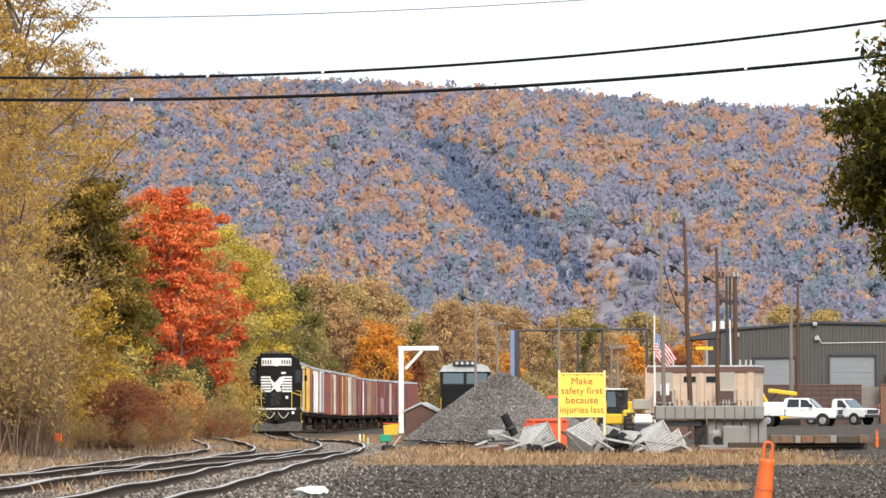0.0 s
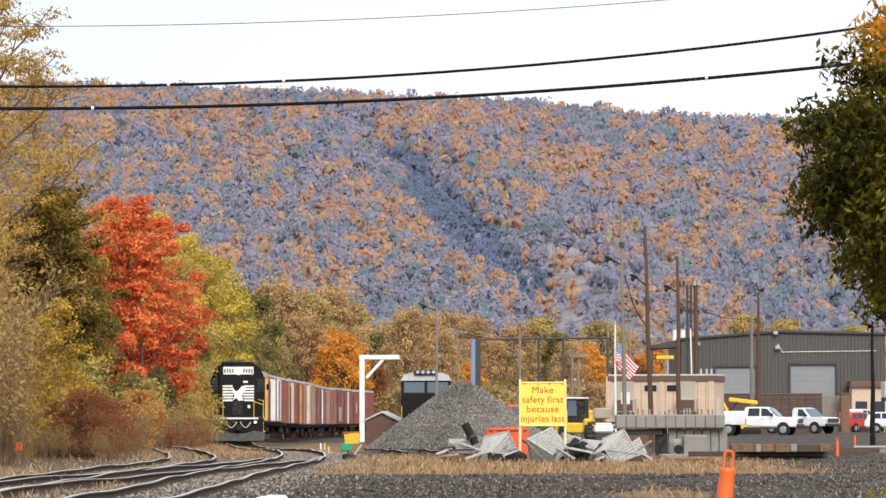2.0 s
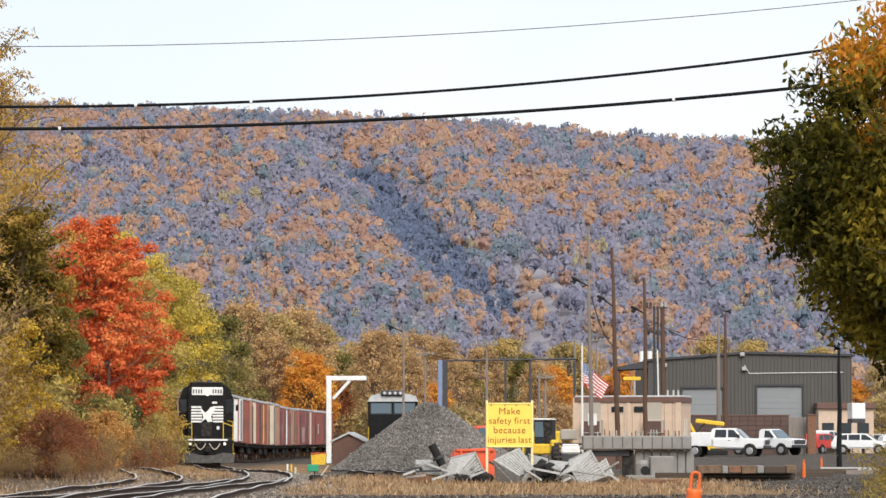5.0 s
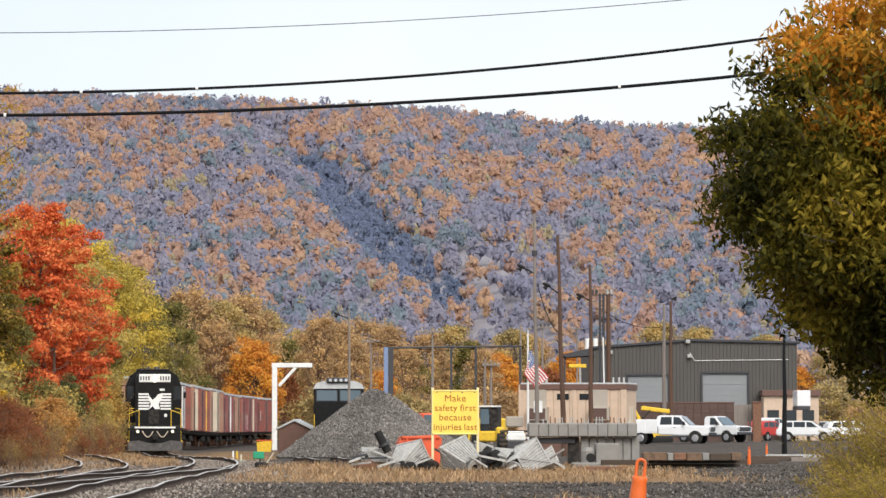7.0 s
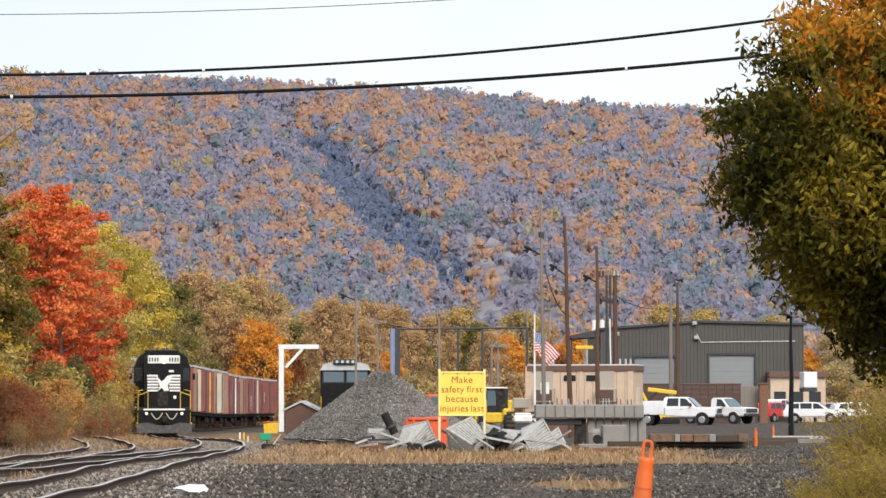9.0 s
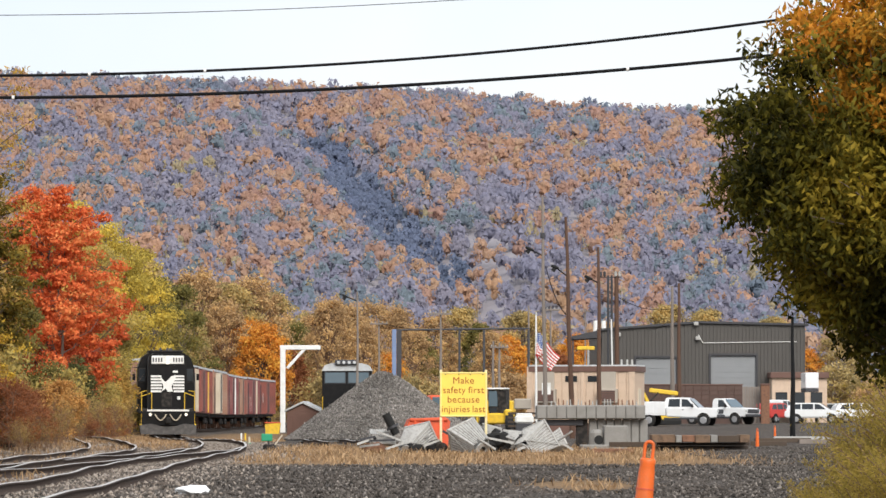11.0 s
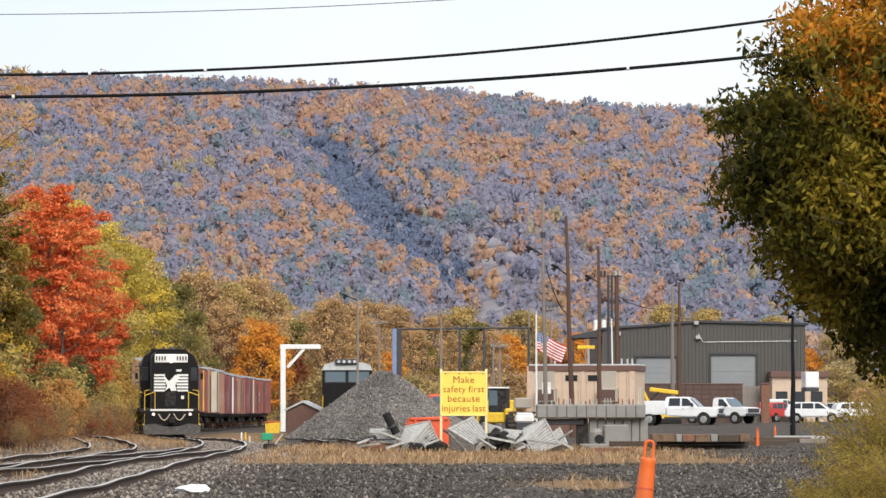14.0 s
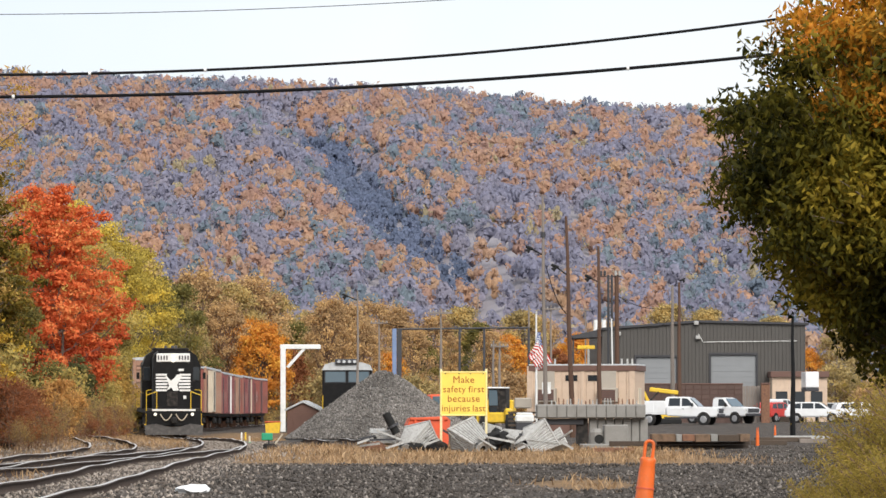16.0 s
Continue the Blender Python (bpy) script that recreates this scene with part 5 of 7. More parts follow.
def hut(x, y, w, d, h, wall, roof, label):
    t = thing("storage_hut", at(x, y, -6), label, "shed")
    part("wall", box(nb(), (0, 0, h / 2), (w, d, h), 0.02), M[wall], t)
    o = [(-w / 2 - 0.15, h - 0.02), (0, h + 0.55), (w / 2 + 0.15, h - 0.02), (w / 2 + 0.15, h + 0.1), (0, h + 0.68), (-w / 2 - 0.15, h + 0.1)]
    part("roof", prism(nb(), o, -d / 2 - 0.15, d / 2 + 0.15), M[roof], t)
    part("gable", prism(nb(), [(-w / 2, h), (w / 2, h), (0, h + 0.54)], -d / 2 + 0.01, d / 2 - 0.01), M[wall], t)
    dr = part("door", box(nb(), (0, -d / 2 - 0.02, h * 0.48), (w * 0.62, 0.05, h * 0.9), 0.01), M["brown_trim"], t)
    part("notice", box(nb(), (0.25, -d / 2 - 0.05, h * 0.5), (0.3, 0.02, 0.14)), M["white"], dr)


hut((-9.005), 255, 2.1, 2.4, 1.55, "brown_trim", "grey_roof", "small brown storage hut with a gable roof beside the track")


def yard_pole(x, y, top, r=0.15, wood="pole", lean=0.0, arm=None, cross=0, lamp=False, label="brown wooden utility pole in the yard", cap=False):
    """A tapered wooden pole, with what hangs on it."""
    g = gz(x, y)
    h = top - g
    t = thing("utility_pole", pose(x, y, g, 0, lean, 0), label, "utility pole", "poles in the yard")
    pts = [Vector((0.018 * math.sin(k * 1.7 + x) if k else 0, 0, h * k / 6 if k else -0.3)) for k in range(7)]
    bm = loft(nb(), pts, [r * (1 - 0.09 * k) for k in range(7)], 12)
    shaft = part("shaft", bm, M[wood], t)
    for k in range(cross):
        z = h - 0.35 - 0.75 * k
        c = part("crossarm", box(nb(), (0, -r - 0.05, z), (1.5, 0.1, 0.12), 0.01), M["pole_grey"], t)
        bm = nb()
        for s in (-0.65, -0.3, 0.3, 0.65):
            tube(bm, (s, -r - 0.05, z + 0.06), (s, -r - 0.05, z + 0.2), 0.04, 0.05, 8)
        part("insulator", bm, M["galv"], c)
    if arm:
        z, dx, dz = arm
        bm = nb()
        tube(bm, (0, 0, z), (dx * 0.8, 0, z + dz * 0.8), 0.035, 0.03, 6)
        a = part("lamp_arm", bm, M["rubber"], t)
        bm = nb()
        box(bm, (dx, 0, z + dz), (0.4, 0.22, 0.13), 0.04, Euler((0, radians(-math.copysign(24, dx)), 0)).to_matrix())
        tube(bm, (dx, 0, z + dz - 0.06), (dx + math.copysign(0.12, dx), 0, z + dz - 0.18), 0.08, 0.11, 10)
        part("lamp_head", bm, M["rubber"], a)
    if cap:
        part("band", tube(nb(), (0, 0, h - 2.0), (0, 0, h - 1.75), r * 1.1, r * 1.1, 10), M["dark_steel"], t)
    return t


PY = 182.0
yard_pole(4.814, PY, 11.36, 0.115, "pole_grey", -0.8, (8.52, (-0.6348), 0.35), 0, label="tall weathered grey pole with a floodlight arm", cap=True)
yard_pole(5.99, 180, 10.25, 0.135, "pole", -1.6, (7.498, (-0.5755), 0.45), 0, label="tall brown wooden pole with a floodlight arm")
yard_pole(7.165, 178, 8.776, 0.125, "pole", -0.2, (7.118, (-0.4656), 0.25), 0, label="brown wooden pole leaning slightly by the office trailer")
yard_pole(17.7, 300, 10.89, 0.2, "pole_grey", 0, None, 0, label="weathered grey pole before the workshop")
yard_pole(18.1, 298, 11.04, 0.19, "pole", 0, (10.91, 0.3, 0.1), 0, label="brown pole with a dark lamp before the workshop")
yard_pole((-5.091), 232, 8.377, 0.1, "pole_grey", 0, (8.141, (-0.7417), 0.3), 0, label="slim pale pole with a lamp beside the parked locomotive")
yard_pole((-5.419), 330, 8.968, 0.13, "pole_grey", 0, None, 1, label="pale utility pole with a crossarm")
yard_pole((-0.109), 250, 7.836, 0.12, "pole_grey", -0.3, None, 1, label="thin pale utility pole with a crossarm")
yard_pole(4.139, 320, 6.968, 0.16, "pole_grey", 0, None, 0, label="pale pole with transformers near the woods")
yard_pole(4.621, 318, 6.794, 0.16, "pole_grey", 0, None, 1, label="pale pole with transformers near the woods")
yard_pole(7.069, 320, 9.898, 0.14, "pole_grey", 0, None, 0, label="slim pale pole behind the office trailer")
yard_pole(8.938, 322, 9.952, 0.13, "pole_grey", 0, None, 1, label="slim pole with a crossarm behind the office trailer")
yard_pole(19.04, 520, 14.89, 0.16, "pole_grey", 0, None, 1, label="far pale utility pole")
yard_pole(11.71, 1300, 42.85, 0.3, "pole_grey", 0, None, 2, label="far pale power pole below the ridge")
yard_pole((-16.88), 1320, 39.65, 0.3, "pole_grey", 0, None, 1, label="far pale power pole below the ridge")
yard_pole(15.29, 170, 5.373, 0.13, "black", 0, None, 0, label="black steel post beside the parking area")


def antenna_mast():
    y = 300.0
    x, top, g = 13.04, 11.8, 0.2
    t = thing("antenna_mast", pose(x, y, g), "dark twin steel mast with floodlights and antennas behind the office trailer", "mast")
    h = top - g
    bm = nb()
    for s in (-0.28, 0.0):
        tube(bm, (s, 0, 0), (s, 0, h - 0.1), 0.1, 0.09, 8)
    for k in range(14):
        box(bm, (-0.14, 0, h - 0.4 - k * 0.32), (0.28, 0.05, 0.05))
    part("mast_frame", bm, M["dark_steel"], t)
    part("wood_shaft", tube(nb(), (0.42, 0.1, 0), (0.36, 0.1, h - 0.1), 0.2, 0.16, 10), M["pole"], t)
    for s in (-0.85, -0.55, 0.3, 0.6):
        part("floodlight", box(nb(), (s, -0.1, h + 0.0), (0.2, 0.2, 0.4), 0.05), M["dark_steel" if s < 0 else "galv"], t)
    part("lamp_bar", box(nb(), (-0.1, 0, h - 0.25), (1.7, 0.06, 0.06)), M["dark_steel"], t)
    part("whip_antenna", tube(nb(), (0.75, 0, h - 3.0), (0.78, 0, h + 1.5), 0.02, 0.012, 5), M["galv"], t)
    part("conduit", tube(nb(), (0.1, -0.25, 0), (-0.05, -0.25, h - 3.5), 0.06, 0.06, 6), M["white"], t)


antenna_mast()


def pipe_bridge():
    y = 300.0
    g = 0.0
    xa, xb, zt = (-3.531), 6.714, 7.486
    t = thing("pipe_bridge", pose(xa, y, g), "long thin overhead pipe run on slim steel supports", "pipe bridge")
    w = xb - xa
    part("pipe", tube(nb(), (0, 0, zt - g), (w, 0, zt - g + 0.12), 0.07, 0.07, 8), M["dark_steel"], t)
    for u in (0.47, 0.655, 0.99):
        part("support", box(nb(), (w * u, 0, (zt - g) / 2), (0.18, 0.18, zt - g), 0.02), M["dark_steel"], t)
    part("column", box(nb(), (0.16, 0.1, (zt - g) / 2), (0.38, 0.4, zt - g + 0.1), 0.03), M["dark_steel"], t, "dark steel column")
    part("blue_column", box(nb(), (-0.22, 0.1, (zt - g) / 2), (0.34, 0.4, zt - g + 0.1), 0.03), mat("blue_grey_paint", (0.16, 0.22, 0.36), 0.6, 0, 0.15), t, "blue-grey painted column")


pipe_bridge()


# ---- office trailer ----
def office_trailer():
    y, s = 200.0, 200.0 / 6881
    xc, top = 7.15, 3.535
    g = gz(xc, y)
    h, w, d = top - g, 5.45, 3.2
    t = thing("office_trailer", pose(xc, y, g, 0, 0, -12), "tan site office trailer with brown trim and air conditioners", "trailer")
    part("body", box(nb(), (0, d / 2, h / 2), (w - 0.06, d - 0.06, h), 0.01), M["tan"], t)
    n = 13
    me = finish("siding_panel", box(nb(), (0, 0, 0), (w / n - 0.03, 0.04, h - 0.55), 0.008), M["tan"])
    for k in range(n):
        ob = new("siding_panel", me)
        ob.parent, ob.matrix_basis = t, pose(-w / 2 + (k + 0.5) * w / n, 0.01, h / 2 + 0.05)
    me = finish("side_panel", box(nb(), (0, 0, 0), (0.04, d / 7 - 0.03, h - 0.55), 0.008), M["tan"])
    for k in range(7):
        ob = new("side_panel", me)
        ob.parent, ob.matrix_basis = t, pose(w / 2, (k + 0.5) * d / 7, h / 2 + 0.05)
    for name, c, sz in (("fascia", (0, -0.03, h - 0.12), (w + 0.12, 0.1, 0.28)), ("side_fascia", (w / 2 + 0.03, d / 2, h - 0.12), (0.1, d + 0.1, 0.28)),
                        ("corner_trim", (-w / 2, -0.02, h / 2), (0.3, 0.08, h)), ("corner_trim", (w / 2 - 0.12, -0.025, h / 2), (0.3, 0.085, h)),
                        ("centre_trim", (0.02, -0.02, h / 2), (0.16, 0.07, h)), ("skirt", (0, -0.01, 0.3), (w, 0.06, 0.6))):
        part(name, box(nb(), c, sz, 0.01), M["tan" if name.endswith("trim") else "brown_trim"], t)
    part("roof", box(nb(), (0, d / 2, h + 0.05), (w + 0.1, d + 0.1, 0.09), 0.02), M["grey_roof"], t)
    for x in (-0.55, 0.62):
        part("window", box(nb(), (x, -0.02, h - 0.62), (0.62, 0.06, 0.3), 0.01), M["glass"], t)
    for x in (-1.85, 1.35):
        a = part("window_panel", box(nb(), (x - 0.05, -0.04, h - 0.75), (0.95, 0.06, 1.0), 0.01), M["beige"], t, "pale filler panel")
        c = part("air_conditioner", box(nb(), (x + 0.05, -0.28, h - 1.5), (1.0, 0.5, 0.72), 0.03), M["beige"], t)
        part("grille", box(nb(), (x + 0.05, -0.54, h - 1.5), (0.82, 0.03, 0.55), 0.01), M["brown_trim"], c)
        bm = nb()
        for k in range(5):
            box(bm, (x + 0.05, -0.56, h - 1.72 + k * 0.11), (0.8, 0.02, 0.02))
        part("louvre", bm, M["dark_steel"], c)
    bm = nb()
    for x in (-1.6, 1.9, 2.2, 2.45):
        tube(bm, (x, 1, h), (x, 1, h + 0.38), 0.06, 0.05, 8)
    part("roof_vent", bm, M["galv"], t)
    dr = part("door", box(nb(), (w / 2 + 0.03, 1.5, 1.35), (0.06, 0.9, 2.1), 0.02), M["cream"], t)
    part("door_handle", box(nb(), (w / 2 + 0.08, 1.15, 1.3), (0.04, 0.12, 0.06), 0.01), M["dark_steel"], dr)


office_trailer()


# ---- workshop ----
def workshop():
    y = 336.0
    g = 0.22
    x0, x1, xm = 13.77, 31.3, 22.07
    ze, za, zr = 8.179, 8.814, 8.619
    t = thing("workshop", pose(x0, y, g), "large workshop in dark bronze ribbed siding with roller doors", "building")
    w, mid = x1 - x0, xm - x0
    doors = [(16.7 - x0, 20.17 - x0, 5.836 - g), (23.15 - x0, 27.05 - x0, 6.031 - g)]

    def eave(x):
        return (ze + (za - ze) * x / mid if x < mid else za + (zr - za) * (x - mid) / (w - mid)) - g

    n = 56
    for k in range(n):
        a, b = k * w / n, (k + 1) * w / n
        c, low = (a + b) / 2, 0.0
        for d0, d1, dh in doors:
            if d0 - 0.1 < c < d1 + 0.1:
                low = dh
        bm = nb()
        prism(bm, [(a, low), (b, low), (b, eave(b)), (a, eave(a))], 0.06, 0.25)
        box(bm, (b - 0.04, 0.03, (low + eave(c)) / 2), (0.09, 0.09, eave(c) - low - 0.1), 0.015)
        part("siding_panel", bm, M["shop"], t)
    for x in (0.1, w - 0.1):
        part("side_wall", box(nb(), (x, 15, eave(x) / 2), (0.2, 29.5, eave(x)), 0), M["shop"], t)
    part("back_wall", box(nb(), (w / 2, 30, ze / 2), (w, 0.2, ze), 0), M["shop"], t)
    part("roof", prism(nb(), [(-0.3, eave(0) - 0.02), (mid, eave(mid)), (w + 0.3, eave(w) - 0.02), (w + 0.3, eave(w) + 0.16), (mid, eave(mid) + 0.2), (-0.3, eave(0) + 0.16)], -0.2, 30.3), M["dark_steel"], t)
    for d0, d1, dh in doors:
        d = part("roller_door", box(nb(), ((d0 + d1) / 2, 0.22, dh / 2), (d1 - d0, 0.06, dh), 0), M["door_grey"], t)
        for k in range(12):
            part("door_slat", box(nb(), ((d0 + d1) / 2, 0.17, (k + 0.5) * dh / 12), (d1 - d0 - 0.05, 0.05, dh / 12 - 0.012), 0.004), M["door_grey"], d)
        for xx in (d0 - 0.08, d1 + 0.08):
            part("door_frame", box(nb(), (xx, 0.0, dh / 2), (0.16, 0.16, dh), 0.01), M["dark_steel"], t)
        part("lintel", box(nb(), ((d0 + d1) / 2, 0.0, dh + 0.08), (d1 - d0 + 0.32, 0.16, 0.18), 0.01), M["dark_steel"], t)
    for x, z in ((mid - 0.2, za - g - 0.05), (mid - 0.05, za - g - 1.3), (1.4, ze - g - 0.35)):
        part("flood_lamp", box(nb(), (x, -0.2, z), (0.4, 0.36, 0.34), 0.05), M["galv"], t)
    bm = nb()
    pts = [(mid, -0.05, za - g - 1.0), (mid + 0.4, -0.05, za - g - 1.7), (mid + 4.0, -0.05, za - g - 1.65), (mid + 8.5, -0.05, za - g - 1.6)]
    for a, b in zip(pts[:-1], pts[1:]):
        tube(bm, a, b, 0.03, 0.03, 6)
    part("conduit", bm, M["white"], t)
    # lean-to canopy on the near flank
    part("canopy", prism(nb(), [(-2.9, ze - g - 0.55), (0, ze - g + 0.1), (0, ze - g - 0.6), (-2.4, ze - g - 0.75)], 0.2, 7), M["dark_steel"], t, "dark lean-to canopy")
    part("canopy_post", box(nb(), (-2.5, 0.5, (ze - g - 0.7) / 2), (0.15, 0.15, ze - g - 0.7), 0.01), M["dark_steel"], t)
    bm = nb()
    for k in range(2):
        tube(bm, (-0.4 + k * 0.7, 4, ze - g), (-0.4 + k * 0.7, 4, ze - g + 0.95), 0.22, 0.2, 10)
    part("roof_vent", bm, M["white"], t)


workshop()


def jib_crane():
    x, y = 11.69, 318.0
    t = thing("jib_crane", at(x, y), "yellow jib crane arm beside the workshop", "crane")
    z = 6.378 - gz(x, y)
    part("arm", box(nb(), (0, 0, z), (1.45, 0.22, 0.3), 0.04), M["yellow"], t)
    part("mast", tube(nb(), (0.2, 0, 0), (0.2, 0, z), 0.1, 0.1, 8), M["galv"], t)


jib_crane()


def low_wall():
    y, g = 304.0, 0.22
    x0, x1, zt = 15.73, 23.41, 3.241
    t = thing("brick_wall", pose(x0, y, g), "low dark red-brown wall before the workshop", "wall")
    w, h = x1 - x0, zt - g
    part("wall_core", box(nb(), (w / 2, 0.15, h / 2), (w, 0.2, h), 0.01), M["brick"], t)
    n, rows = 12, 8
    me = finish("block", box(nb(), (0, 0, 0), (w / n - 0.025, 0.1, h / rows - 0.02), 0.01), mat("brick_block", (0.095, 0.06, 0.05), 0.9, 0, 0.25, 2, 30, 0.2, random=0.08))
    for r in range(rows):
        for k in range(n):
            ob = new("block", me)
            ob.parent, ob.matrix_basis = t, pose((k + 0.5) * w / n, 0.03, (r + 0.5) * h / rows)
    part("coping", box(nb(), (w / 2, 0.12, h + 0.05), (w + 0.1, 0.36, 0.1), 0.02), M["brown_trim"], t)
    g2 = thing("plank_gate", pose(23.92, 302, g), "grey weathered plank panel at the end of the wall", "gate")
    for k in range(6):
        part("plank", box(nb(), (-0.56 + k * 0.225, 0, h * 0.48), (0.2, 0.06, h * (0.95 + 0.02 * (k % 2))), 0.01), M["pole_grey"], g2)
    part("rail", box(nb(), (0, 0.06, h * 0.7), (1.3, 0.06, 0.14), 0.01), M["pole_grey"], g2)
    g3 = thing("brick_pier", pose(24.93, 301, g), "rusty brown pier with clutter at its foot", "pier")
    part("shaft", box(nb(), (0, 0, h / 2), (0.66, 0.6, h), 0.03), M["rust"], g3)
    part("cap", box(nb(), (0, 0, h + 0.06), (0.76, 0.7, 0.12), 0.02), M["brown_trim"], g3)


low_wall()


def low_building():
    y, g = 345.0, 0.22
    x0, x1, zt, zm = 28.18, 32.89, 4.555, 3.453
    t = thing("low_building", pose(x0, y - 12, g), "low tan and brown building beyond the parking area", "building")
    w, h = x1 - x0, zt - g
    part("wall", box(nb(), (w / 2, 3, h / 2), (w, 6, h), 0), M["tan"], t)
    part("roof_band", box(nb(), (w / 2, 2.9, h - 0.25), (w + 0.3, 6.4, 0.5), 0.03), M["brown_trim"], t)
    for k in range(3):
        win = part("window", box(nb(), (0.8 + k * 1.5, -0.03, h * 0.5), (1.0, 0.08, 0.9), 0.02), M["glass"], t)
        part("sill", box(nb(), (0.8 + k * 1.5, -0.06, h * 0.5 - 0.5), (1.1, 0.16, 0.07), 0.01), M["cream"], win)
    v = thing("box_trailer", pose(30.37, 320, g), "white box trailer parked by the low building", "trailer")
    b = part("box_body", box(nb(), (0, 2, 3.75 - g), (1.1, 4, 1.3), 0.05), M["car_white"], v)
    part("chassis", box(nb(), (0, 2, 3.947 - g - 1.0), (1.1, 4, 0.3), 0.03), M["dark_steel"], v)
    for s in (-1, 1):
        part("wheel", tube(nb(), (s * 0.6 - 0.1, 2.4, 0.4), (s * 0.6 + 0.1, 2.4, 0.4), 0.42, 0.42, 14), M["rubber"], v)
        part("leg", box(nb(), (s * 0.5, 0.3, 0.55), (0.1, 0.1, 1.2), 0.01), M["dark_steel"], v)


low_building()


# ---- vehicles ----
def wheel(parent, x, y, r=0.38, w=0.24):
    s = 1 if y > 0 else -1
    ty = part("tyre", tube(nb(), (x, y - w / 2, r), (x, y + w / 2, r), r, r, 24), M["rubber"], parent)
    part("rim", tube(nb(), (x, y + s * (w / 2), r), (x, y + s * (w / 2 + 0.015), r), r * 0.62, r * 0.55, 14), M["hub"], ty)
    part("arch", tube(nb(), (x, y - w / 2 + 0.03, r + 0.04), (x, y + w / 2 - 0.03, r + 0.04), r * 1.2, r * 1.2, 24), M["black_dull"], parent)


def cabin(parent, outline, width, glass_sets, roof_in=0.12):
    """A cab whose upper part leans in; panes lie just proud of it."""
    bm = nb()
    zt = max(z for _, z in outline)
    zb = min(z for _, z in outline)
    k = len(outline)

    def half(z):
        return width / 2 - roof_in * (z - zb) / (zt - zb)

    va = [bm.verts.new((x, -half(z), z)) for x, z in outline]
    vb = [bm.verts.new((x, half(z), z)) for x, z in outline]
    bm.faces.new(va)
    bm.faces.new(vb[::-1])
    for i in range(k):
        bm.faces.new((va[i], vb[i], vb[(i + 1) % k], va[(i + 1) % k]))
    bmesh.ops.recalc_face_normals(bm, faces=bm.faces[:])
    bmesh.ops.bevel(bm, geom=bm.edges[:], offset=0.04, segments=2, affect="EDGES")
    cab = part("cab", bm, M["car_white"], parent)
    for pane in glass_sets:
        for s in (-1, 1):
            bm = nb()
            vs = [bm.verts.new((x, s * (half(z) + 0.008), z)) for x, z in pane]
            bm.faces.new(vs if s < 0 else vs[::-1])
            bmesh.ops.solidify(bm, geom=bm.faces[:], thickness=0.01)
            part("side_window", bm, M["glass"], cab)
    return cab, half


